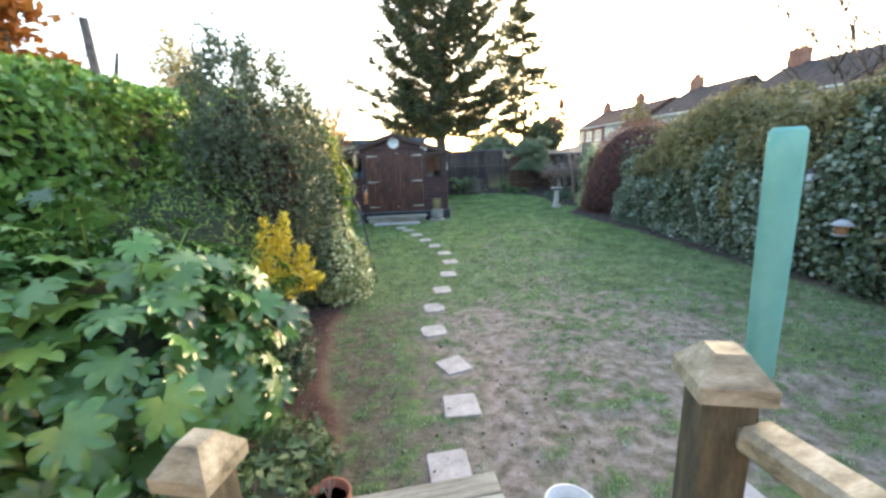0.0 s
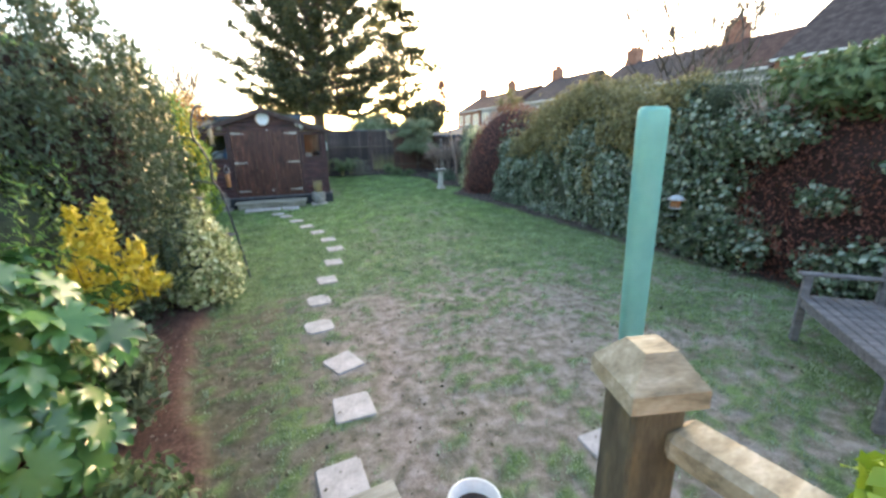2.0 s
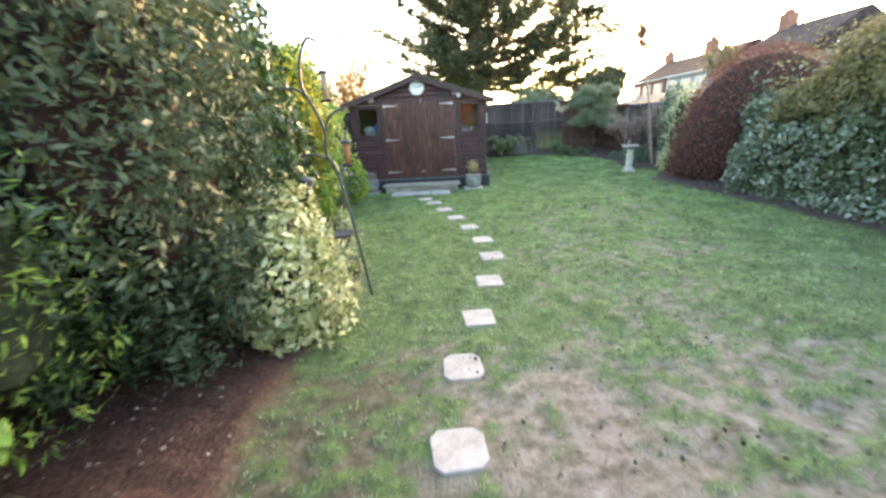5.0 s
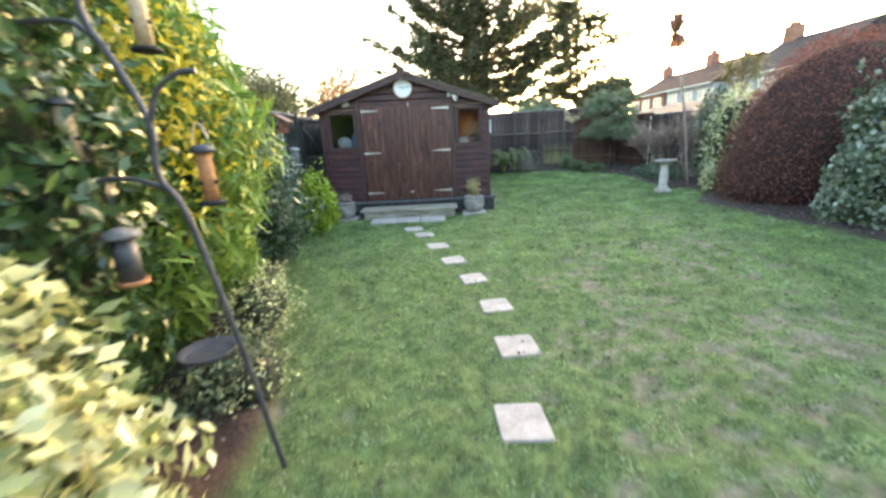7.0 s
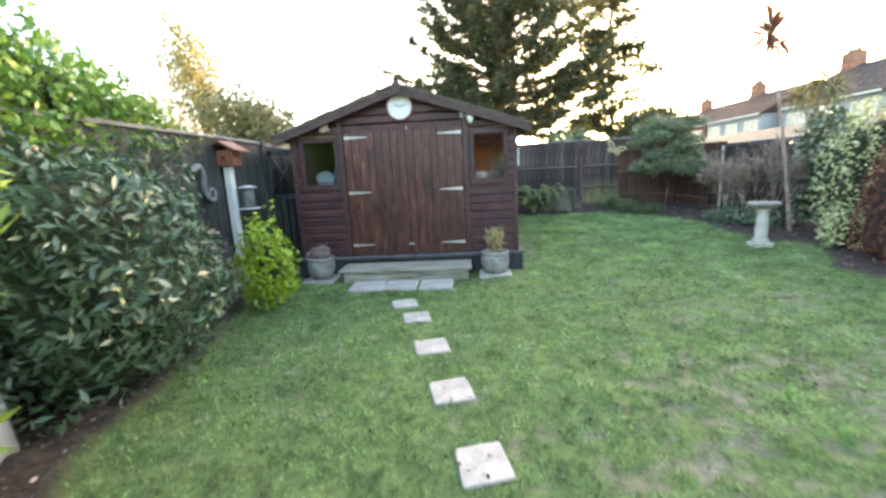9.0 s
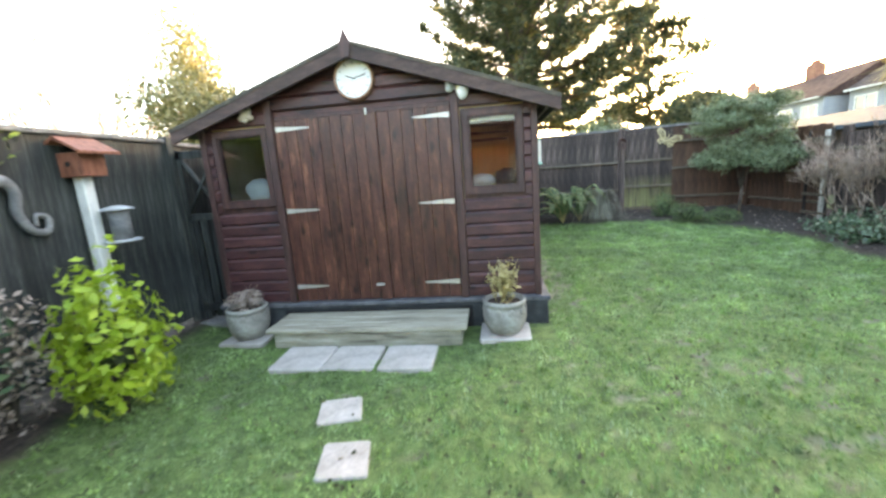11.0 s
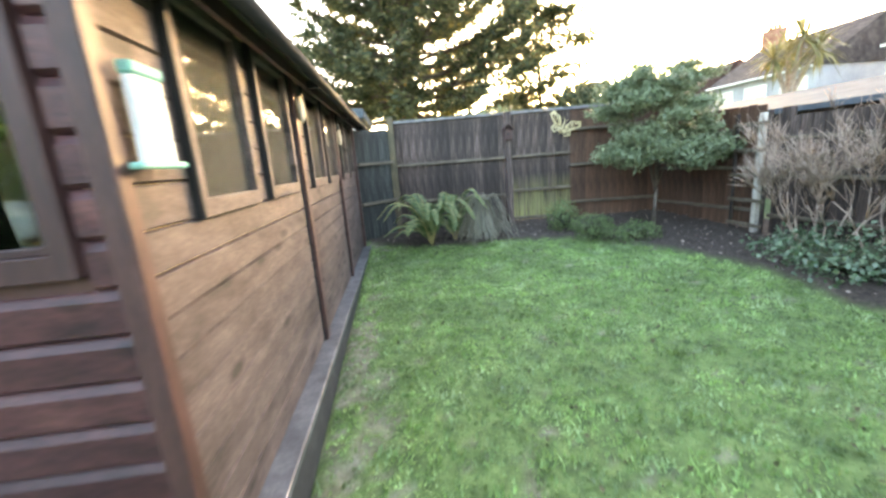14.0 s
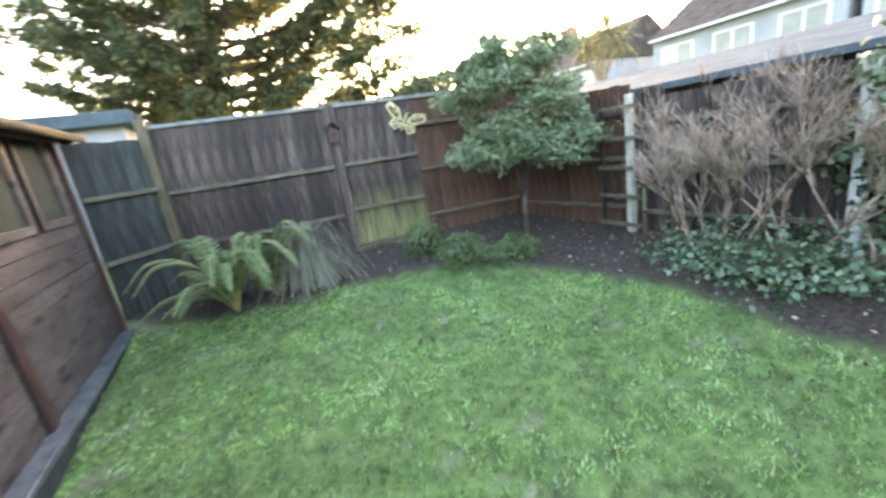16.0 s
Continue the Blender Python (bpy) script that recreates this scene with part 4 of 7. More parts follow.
part("perch", box(0.0, 0.035, -0.10, 0.10, -0.004, 0.012, 0.004), M_TEAL, thermo, "teal perch")
for y, z in ((14.74, 1.82), (16.40, 1.75)):
    hg = thing("hanging_ornament", "small pale garden ornament hung on the shed post", "ornament", (1.66, y, z))
    part("ring", tube([(0.0, 0.03 * math.cos(a), 0.16 + 0.03 * math.sin(a)) for a in np.linspace(0, 6.28, 13)], 0.006, 5), M_IRON, hg)
    bm = bmesh.new()
    bmesh.ops.create_icosphere(bm, subdivisions=2, radius=0.05)
    for v in bm.verts:
        v.co = Vector((v.co.x * 0.5, v.co.y * 0.9, v.co.z * 1.6 + 0.05)) * (1 + 0.25 * noise.noise(v.co * 30))
    part("body", bm, M_BONE, hg)

step = thing("shed_step", "weathered grey timber step before the shed doors", "step", (0, 0, 0))
for i in range(3):
    part("tread_board", box(-0.93, 0.935, 12.40 + 0.158 * i, 12.40 + 0.158 * i + 0.154, 0.155, 0.19, 0.006), M_DECK, step)
part("front_board", box(-0.87, 0.885, 12.44, 12.47, 0.0, 0.154, 0.004), M_DECK, step)
for x in (-0.87, 0.855):
    part("side_board", box(x, x + 0.03, 12.471, 12.86, 0.0, 0.154, 0.003), M_DECK, step)
# Added flat black sheet: the shade in the recess behind the step.
solo("recess_shade_sheet", box(-0.97, 0.97, 12.875, 12.885, 0.0, 0.22), M_BLACK, "black sheet added to darken the recess behind the step", "board")


def planter(x, y, s, label):
    t = thing("planter", label, "plant pot", (x, y, 0.03))
    prof = [(0.09, 0), (0.125, 0.01), (0.165, 0.08), (0.178, 0.15), (0.165, 0.21), (0.15, 0.235), (0.172, 0.25), (0.175, 0.275), (0.16, 0.285), (0.145, 0.27), (0.14, 0.24)]
    part("pot", lathe([(r * s, z * s) for r, z in prof], 28), M_GREYPOT, t)
    for k in range(10):
        rel = bmesh.new()
        a = 6.283 * k / 10
        q = bmesh.ops.create_icosphere(rel, subdivisions=1, radius=1)
        for v in q["verts"]:
            p = Vector((v.co.x * 0.035, v.co.y * 0.016, v.co.z * 0.045))
            p = Matrix.Rotation(a + 1.571, 3, "Z") @ p
            v.co = p + Vector((0.166 * s * math.cos(a), 0.166 * s * math.sin(a), 0.20 * s))
        part("swag", rel, M_GREYPOT, t)
    part("potting_soil", lathe([(0.14 * s, 0.235 * s), (0.139 * s, 0.25 * s)], 20), M_SOIL, t)
    return t


pr = planter(1.27, 12.68, 1.12, "round stone planter with dry golden grass heads")
pts = blob_points(420, (0, 0, 0.48), (0.15, 0.15, 0.20), 0.3, 0.9)
tagged(part("dry_stem", stems((0, 0, 0.28), 26, 0.42, 0.17, 0.004, 3), L_DRY, pr), kind="stuff")
tagged(part("seed_head", leaves_mesh("seed_head", *pts, (0.03, 0.06), 0.45), L_DRY, pr, "golden dry leaves"), kind="stuff")
pl = planter(-1.26, 12.68, 1.12, "round stone planter with a dead flower clump")
pts = blob_points(380, (0, 0, 0.38), (0.18, 0.18, 0.10), 0.3, 0.8)
tagged(part("dead_stem", stems((0, 0, 0.28), 24, 0.24, 0.18, 0.004, 5), M_TWIG, pl), kind="stuff")
tagged(part("dead_flower", leaves_mesh("dead_flower", *pts, (0.02, 0.05), 0.6), L_DEADHEAD, pl, "greyish dead flower heads"), kind="stuff")
tagged(pl, group="planters by the shed"), tagged(pr, group="planters by the shed")


# ---- fences ----
def fence_panel(name, p0, p1, z0, z1, n, material, label, rails=(0.15, 0.5, 0.82), face=-1, cap=True, rail_mat=None, base=None, ragged=0.0):
    """Feather-edge boards from p0 to p1; the rails stand on the side given by face."""
    f = thing(name, label, "fence", (p0[0], p0[1], 0), kind="structure")
    d = Vector((p1[0] - p0[0], p1[1] - p0[1], 0))
    ln = d.length
    f.rotation_euler = (0, 0, math.atan2(d.y, d.x))
    w = ln / n
    rr = random.Random(int(p0[0] * 100 + p0[1] * 10))
    meshes = []
    for k in range(4):
        bm = bmesh.new()
        h = (z1 - z0) * (1 - ragged * rr.random()) + rr.uniform(-0.01, 0.01)
        v = [bm.verts.new(c) for c in ((0, 0.0, 0), (w * 1.04, -0.012, 0), (w * 1.04, 0.006, 0), (0, 0.006, 0), (0, 0.0, h), (w * 1.04, -0.012, h), (w * 1.04, 0.006, h), (0, 0.006, h))]
        for q in ((0, 1, 5, 4), (1, 2, 6, 5), (2, 3, 7, 6), (3, 0, 4, 7), (4, 5, 6, 7), (3, 2, 1, 0)):
            bm.faces.new([v[i] for i in q])
        me = bpy.data.meshes.new("plank")
        bm.to_mesh(me)
        bm.free()
        meshes.append(me)
    for i in range(n):
        ob = part("plank", meshes[rr.randrange(4)], material, f)
        ob.location = (w * i, rr.uniform(-0.004, 0.004), z0)
    for r in rails:
        z = z0 + (z1 - z0) * r
        part("rail", box(0.0, ln, face * 0.018 - 0.02, face * 0.018 + 0.02, z - 0.022, z + 0.022, 0.005), rail_mat or M_RAIL, f).location = (0, face * 0.02, 0)
    if cap:
        part("capping", box(-0.02, ln + 0.02, -0.04, 0.04, z1 - 0.005, z1 + 0.035, 0.006), M_LEDGE, f, "grey weathered capping rail")
    if base:
        part("gravel_board", box(0, ln, -0.025, 0.02, base, z0, 0.004), M_LEDGE, f, "grey concrete gravel board")
    return f


def fence_post(x, y, z0, z1, material, label, w=0.1):
    return solo("fence_post", box(x - w / 2, x + w / 2, y - w / 2, y + w / 2, z0, z1, 0.008), material, label, "fence post", "garden fence posts", "structure")


fence_panel("wall_fence_corner", (1.62, 18.2), (2.17, 18.72), 0.34, 2.02, 5, M_FENCEK, "short dark panel between shed and fence", face=-1, cap=False, rails=(0.34, 0.70))
fence_panel("wall_fence_north_1", (2.20, 18.74), (4.0, 18.46), 0.36, 2.12, 14, M_FENCE, "dark stained feather-edge fence panel", face=-1, rails=(0.28, 0.62))
fence_panel("wall_fence_north_2", (4.06, 18.45), (5.0, 18.3), 0.42, 2.12, 8, M_FENCEMOSS, "dark fence panel with mossy base", face=-1, rails=(0.02, 0.29, 0.61))
fence_panel("wall_fence_north_3", (5.0, 18.3), (6.35, 18.1), 0.40, 2.12, 11, M_FENCEB, "brown stained fence panel behind the shrub", face=-1)
fence_panel("wall_fence_east_1", (6.40, 18.05), (6.62, 16.45), 0.36, 1.84, 14, M_FENCEB, "brown fence panel by the white post", face=-1, cap=False)
fence_panel("wall_fence_east_2", (6.64, 16.30), (7.0, 13.2), 0.34, 1.68, 26, M_FENCE, "dark fence panel behind the bare shrub", face=-1, cap=False)
fence_panel("wall_fence_east_3", (7.0, 13.2), (7.4, -3.0), 0.05, 1.7, 100, M_FENCE, "dark fence behind the hedge", face=-1, cap=False)
fence_post(2.17, 18.70, 0.2, 2.22, M_POST, "weathered brown fence post")
fence_post(4.02, 18.40, 0.2, 2.15, M_FENCE, "dark stained fence post")
fence_post(6.38, 18.06, 0.2, 2.15, M_FENCEB, "brown fence post")
fence_post(6.54, 16.40, 0.25, 1.74, M_CREAM, "pale concrete fence post", 0.065)
fence_post(6.80, 14.72, 0.25, 1.68, M_WHITE, "white concrete fence post with ivy", 0.09)
fence_post(6.68, 16.22, 0.25, 1.78, M_FENCE, "dark fence post beside the white one", 0.1)
trel = thing("trellis", "narrow weathered timber trellis over the white post", "trellis", (6.5, 16.28, 0.28))
for y in (-0.03, 0.42):
    part("upright", box(-0.03, 0.0, y - 0.02, y + 0.02, 0.0, 1.48, 0.004), M_FENCE, trel)
for k in range(5):
    z = 0.14 + 0.30 * k
    part("rung", box(-0.055, -0.031, -0.06, 0.45, z - 0.022, z + 0.022, 0.004), M_RAIL, trel)
fence_panel("wall_fence_west_1", (-2.25, 8.0), (-2.18, 13.08), 0.12, 2.02, 44, M_FENCEK, "black ribbed vertical board fence", face=1, rails=(), base=0.0)
fence_panel("wall_fence_west_2", (-4.4, -4.0), (-3.3, 8.0), 0.05, 2.0, 70, M_FENCEK, "black boarded fence behind the shrubs", face=1, rails=())
fence_panel("wall_fence_west_3", (-2.2, 13.2), (-2.2, 19.0), 0.05, 2.0, 44, M_FENCEK, "black boarded fence beside the shed", face=1, rails=())
fence_post(-2.17, 13.12, 0.0, 2.08, M_FENCEK, "black gate post")
gate = thing("gate", "black ledged garden gate with an X brace", "gate", (-2.1, 13.16, 0), kind="structure")
for i in range(4):
    part("gate_board", box(0.012 + 0.11 * i, 0.012 + 0.11 * i + 0.085, 0.0, 0.018, 0.08, 1.2, 0.003), M_FENCEK, gate)
for z in (0.2, 1.22, 1.88):
    part("gate_rail", box(0, 0.46, -0.03, -0.001, z - 0.04, z + 0.04, 0.004), M_FENCEK, gate)
for x in (0.0, 0.42):
    part("gate_stile", box(x, x + 0.05, -0.03, 0.02, 0.06, 1.93, 0.004), M_FENCEK, gate)
for s in (1, -1):
    part("gate_brace", tube([(0.23 - s * 0.2, -0.012, 1.25), (0.23 + s * 0.2, -0.012, 1.86)], 0.022, 4), M_FENCEK, gate)
solo("gate_threshold", box(-2.15, -1.66, 13.0, 13.3, 0.0, 0.06, 0.005), M_LEDGE, "grey timber threshold under the gate", "threshold")

# butterfly and nest box on the back fence
bf = bmesh.new()
for s in (1, -1):
    for wing in ([(0.015, 0.02), (0.08, 0.15), (0.19, 0.20), (0.22, 0.12), (0.12, 0.015)], [(0.015, 0.0), (0.12, 0.005), (0.14, -0.06), (0.075, -0.115), (0.02, -0.05)]):
        inner = [(0.7 * (x - sum(p[0] for p in wing) / 5) + sum(p[0] for p in wing) / 5, 0.7 * (z - sum(p[1] for p in wing) / 5) + sum(p[1] for p in wing) / 5) for x, z in wing]
        a = [bf.verts.new((s * x, 0, z)) for x, z in wing]
        b = [bf.verts.new((s * x, 0, z)) for x, z in inner]
        for i in range(5):
            bf.faces.new((a[i], a[(i + 1) % 5], b[(i + 1) % 5], b[i]))
        for i in (0, 2, 4):
            tube([b[i].co, b[(i + 2) % 5].co], 0.006, 4, bf)
tube([(0, 0, -0.09), (0, 0, 0.10)], (0.012, 0.008), 6, bf)
tube([(0, 0, 0.10), (0.03, 0, 0.16)], 0.003, 4, bf), tube([(0, 0, 0.10), (-0.03, 0, 0.16)], 0.003, 4, bf)
ob = solo("butterfly_ornament", bf, M_GOLDM, "gold openwork metal butterfly fixed to the fence", "wall ornament")
sm = ob.modifiers.new("thick", "SOLIDIFY")
sm.thickness = 0.006
ob.matrix_world = pose(4.86, 18.25, 1.84, 0, 26, -8) @ Matrix.Diagonal((1.2, 1, 0.98, 1))
nest = thing("nest_box", "small brown wooden bird box on the fence post", "bird box", (4.0, 18.29, 1.72))
part("box_body", box(-0.06, 0.06, 0, 0.1, 0, 0.16, 0.004), M_TRIM, nest)
part("box_roof", prism([(-0.085, 0.15), (0, 0.235), (0.085, 0.15), (0.085, 0.165), (0, 0.25), (-0.085, 0.165)], -0.03, 0.11), M_TRIM, nest)
part("entrance_hole", lathe([(0.018, 0), (0.018, 0.004)], 14), M_BLACK, nest).matrix_local = pose(0, -0.0005, 0.09, 90, 0, 0)

# bird house on a white post, feeder and ornament at the black fence
bh = thing("bird_house", "red-brown bird house on a white wooden post", "bird house", (-2.12, 12.12, 0))
part("post", box(-0.045, 0.045, -0.045, 0.045, 0, 1.68, 0.006), M_WHITE, bh, "white painted post")
part("box_body", box(-0.13, 0.13, -0.11, 0.11, 1.68, 1.87, 0.005), M_BIRDBOX, bh)
part("box_roof", prism([(-0.22, 1.85), (0, 1.97), (0.22, 1.85), (0.22, 1.872), (0, 1.995), (-0.22, 1.872)], -0.17, 0.17), M_BIRDBOX, bh, "pitched brown roof")
part("entrance_hole", lathe([(0.022, 0), (0.022, 0.004)], 14), M_BLACK, bh).matrix_local = pose(0.02, -0.1105, 1.78, 90, 0, 0)
fd = thing("wall_feeder", "grey mesh bird feeder with a tray on the fence", "bird feeder", (-1.95, 12.2, 1.12))
part("tray", lathe([(0.13, 0), (0.135, 0.012), (0.12, 0.02)], 20), M_GREY, fd)
part("mesh_body", lathe([(0.075, 0.02), (0.075, 0.27)], 16), M_LEDGE, fd)
part("cap", lathe([(0.12, 0.27), (0.12, 0.285), (0.03, 0.31)], 20), M_GREY, fd)
orn = bmesh.new()
tube(smooth_path([(-0.10, 0, 0.22), (-0.02, -0.02, 0.27), (0.03, -0.02, 0.20), (0.02, -0.02, 0.08), (0.07, -0.02, -0.02), (0.15, -0.02, -0.04), (0.17, -0.02, 0.04), (0.11, -0.02, 0.06), (0.10, -0.02, 0.0)]), (0.035, 0.012), 8, orn)
ob = solo("fence_ornament", orn, M_LEDGE, "grey metal sea-horse shaped ornament on the fence", "ornament")
ob.matrix_world = pose(-2.175, 11.6, 1.33, 0, 0, 90) @ Matrix.Scale(1.25, 4)


# ---- plants ----
def shrub(name, label, category, centre, radii, leaf_mat, n, size, aspect=0.45, rough=0.3, shell=0.45, core=M_CORE, core_scale=0.7, seed=0, freq=1.6,
          droop=0.0, jitter=0.8, flat=0.03, stem=True, extra=(), stem_r=0.02):
    t = thing(name, label, category, (centre[0], centre[1], ground_z(centre[0], centre[1])))
    z = centre[2]
    p, q = blob_points(n, (0, 0, z), radii, rough, shell, freq, seed, flat)
    for c2, r2, n2 in extra:
        p2, q2 = blob_points(n2, c2, r2, rough, shell, freq, seed + 3, flat)
        p, q = np.concatenate([p, p2]), np.concatenate([q, q2])
    part("foliage", leaves_mesh("foliage", p, q, size, aspect, 0.25, jitter, droop), leaf_mat, t)
    # The dark core closes the view through and paints the inner shade.
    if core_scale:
        part("shade_core", core_blob((0, 0, z), radii, core_scale, rough * 0.8, freq, seed), core, t, "solid dark core, stands in for the shade between leaves")
    if stem:
        part("branchwork", stems((0, 0, 0), 9, z + radii[2] * 0.8, max(radii[0], radii[1]) * 0.6, stem_r, seed), M_BARK, t)
    return t


# hedge of climbers at the left boundary
def hedge_box(name, label, x0, x1, y0, y1, top, leaf_mat, n, size, core, aspect=0.7, seed=0, lean=0.0, category="hedge", z0=0.0, amp=0.22, jitter=0.55, ragged=0.0):
    """A hedge: uneven leafy sheet over a solid dark core; top: function of y."""
    t = thing(name, label, category, (0, 0, 0))
    f = rng.random(n)
    y = rng.uniform(y0, y1, n)
    P, Q = np.zeros((n, 3)), np.zeros((n, 3))
    for i in range(n):
        tp = top(y[i])
        k = f[i]
        bump_ = amp * (noise.noise(Vector((y[i] * 1.1, k * 3, seed))) + 0.6 * noise.noise(Vector((y[i] * 3.1, k * 8, seed + 5))))
        if k < 0.62:
            z = z0 + (tp - z0) * (k / 0.62)
            if ragged and z < z0 + ragged * (0.5 + noise.noise(Vector((y[i] * 1.6, 2, seed))) + 0.6 * noise.noise(Vector((y[i] * 5, 7, seed)))):
                z = tp - rng.random() * 0.5 * (tp - z0)
            edge = 0.35 * max(0.0, (z - tp + 0.5) / 0.5) ** 2
            P[i] = (x0 + edge + lean * z, y[i], z)
            Q[i] = (-1 if x0 < x1 else 1, 0, 0.35)
            P[i][0] += -bump_ if x0 < x1 else bump_ - 2 * edge
        elif k < 0.92:
            u = (k - 0.62) / 0.30
            P[i] = (x0 + (x1 - x0) * u + lean * tp, y[i], tp + bump_ - 0.25 * (2 * u - 1) ** 2)
            Q[i] = (-0.3 if x0 < x1 else 0.3, 0, 1)
        else:
            u = (k - 0.92) / 0.08
            end = rng.random() < 0.5
            P[i] = (x0 + (x1 - x0) * u, (y0 if end else y1) + (bump_ if end else -bump_), z0 + (tp - z0) * rng.random())
            Q[i] = (0, -1 if end else 1, 0.3)
    P += Q * rng.uniform(-0.12, 0.05, n)[:, None]
    P[:, 2] = np.maximum(P[:, 2], z0 + 0.01)
    part("foliage", leaves_mesh("foliage", P, Q, size, aspect, 0.2, jitter), leaf_mat, t)
    bm = bmesh.new()
    s = 1 if x0 < x1 else -1
    ys = np.arange(y0 + 0.12, y1 - 0.1, 0.25)
    rows = []
    for yy in ys:
        tp = top(yy) - 0.17
        d = 0.10 * noise.noise(Vector((yy, seed, 0)))
        rows.append([bm.verts.new(c) for c in ((x0 + s * (0.16 + d), yy, z0), (x0 + s * (0.14 + d) + lean * tp, yy, z0 + (tp - z0) * 0.72), (x0 + s * 0.4 + lean * tp, yy, tp), (x1, yy, tp), (x1, yy, z0))])
    for a, b in zip(rows, rows[1:]):
        for i in range(4):
            bm.faces.new((a[i], a[i + 1], b[i + 1], b[i]))
    bm.faces.new(rows[0])
    bm.faces.new(rows[-1])
    bmesh.ops.recalc_face_normals(bm, faces=bm.faces)
    part("shade_core", bm, core, t, "solid dark core, stands in for the shade between leaves")
    return t


hedge_box("climber_hedge", "tall evergreen climber hedge over the boundary fence", -2.55, -4.2, 0.2, 9.5, lambda y: 2.42 + 0.08 * math.sin(y * 1.7) + 0.10 * y, L_IVYG, 36000, (0.07, 0.15), M_CORE, 0.55, 2, jitter=0.85, amp=0.2)
# big-leaved shrub in front


def palmate(size, lobes, seed):
    """One hand-shaped leaf with broad pointed lobes, creased along the ribs, lying along +y."""
    bm = bmesh.new()
    rr = random.Random(seed)
    c = bm.verts.new((0, 0, 0.0))
    span = 250.0
    half = radians(span / (lobes - 1)) / 2
    rim, rib = [], []
    for k in range(lobes):
        a = radians(-span / 2 + span * k / (lobes - 1)) + rr.uniform(-0.05, 0.05)
        ln = size * (0.66 + 0.34 * math.cos(a * 0.72)) * rr.uniform(0.93, 1.07)
        curl = rr.uniform(0.10, 0.22)

        def at(da, f, z):
            return bm.verts.new((math.sin(a + da) * ln * f, math.cos(a + da) * ln * f, size * (z - curl * f * f)))

        rim.append([at(-half, 0.50, -0.09), at(-half * 0.88, 0.74, 0.04), at(-half * 0.58, 0.92, 0.03), at(0, 1.06, -0.07), at(half * 0.58, 0.92, 0.03), at(half * 0.88, 0.74, 0.04)])
        rib.append(at(0, 0.62, -0.035))
    tail = bm.verts.new((0.0, -0.16 * size, -0.02 * size))
    for k in range(lobes):
        r, m = rim[k], rib[k]
        nxt = rim[k + 1][0] if k + 1 < lobes else tail
        loop = r + [nxt]
        for p, q in zip(loop, loop[1:]):
            bm.faces.new((m, q, p)).smooth = True
        bm.faces.new((c, m, r[0])).smooth = True
        bm.faces.new((c, nxt, m)).smooth = True
    me = bpy.data.meshes.new("leaf")
    bm.to_mesh(me)
    bm.free()
    return me


def big_leaf_shrub(centre, radii, n, yellow=0.08, seed=3):
    t = thing("fatsia_shrub", "glossy green big-leaved shrub with hand-shaped leaves", "shrub", (centre[0], centre[1], 0))
    green = [palmate(s, 8, 40 + i) for i, s in enumerate((0.13, 0.155, 0.18, 0.115))]
    young = [palmate(s, 7, 60 + i) for i, s in enumerate((0.16, 0.20))]
    for m in green:
        m.materials.append(L_FATSIA)
    for m in young:
        m.materials.append(L_FATSIAY)
    rr = random.Random(seed)
    p, q = blob_points(n, (0, 0, centre[2]), radii, 0.34, 0.35, 2.4, seed, 0.12)
    st = bmesh.new()
    for i, (a, b) in enumerate(zip(p, q)):
        yg = rr.random() < yellow + (0.55 if a[1] < -0.5 and a[0] < 0.4 else 0)
        me = rr.choice(young if yg else green)
        nrm = Vector(b) * 0.75 + Vector((rr.uniform(-.75, .75), rr.uniform(-.75, .75), 0.65 + rr.uniform(-.45, .3)))
        out = Vector((b[0], b[1], b[2] * 0.4 - 0.25)) + Vector((rr.uniform(-.3, .3), rr.uniform(-.3, .3), 0))
        nrm.normalize()
        out = (out - nrm * out.dot(nrm)).normalized()
        side_ = out.cross(nrm)
        ob = part("leaf", me, None, t)
        ob.matrix_local = Matrix((side_, out, nrm)).transposed().to_4x4()
        ob.location = Vector(a) - out * 0.05
        if i % 2 == 0:
            tube([(a[0] * 0.35, a[1] * 0.35, a[2] * 0.55), Vector(a) - Vector((0, 0, 0.06)), ob.location], (0.008, 0.004), 4, st)
    n2 = 800
    p, q = blob_points(n2, (0, 0, centre[2]), [r * 0.93 for r in radii], 0.2, 0.5, 1.8, seed + 1, 0.1)
    V, F = [], []
    for a, b in zip(p, q):
        me = rr.choice(green)
        nrm = Vector(b) * 0.8 + Vector((rr.uniform(-.4, .4), rr.uniform(-.4, .4), 0.6 + rr.uniform(-.3, .3)))
        out = Vector((b[0], b[1], b[2] * 0.4 - 0.25)) + Vector((rr.uniform(-.4, .4), rr.uniform(-.4, .4), 0))
        nrm.normalize()
        out = (out - nrm * out.dot(nrm)).normalized()
        m3 = Matrix((out.cross(nrm), out, nrm)).transposed()
        k0 = len(V)
        V += [tuple(m3 @ v.co + Vector(a)) for v in me.vertices]
        F += [[k0 + i for i in f.vertices] for f in me.polygons]
    me = bpy.data.meshes.new("inner_foliage")
    me.from_pydata(V, [], F)
    me.polygons.foreach_set("use_smooth", [True] * len(F))
    tagged(part("inner_foliage", me, L_FATSIA, t), kind="stuff")
    tagged(part("leaf_stalk", st, L_FATSIAY, t, "pale green leaf stalks"), kind="stuff")
    part("shade_core", core_blob((0, 0, centre[2]), radii, 0.62, 0.2, 1.8, seed), M_CORE, t, "solid dark core, stands in for the shade between leaves")
    return t


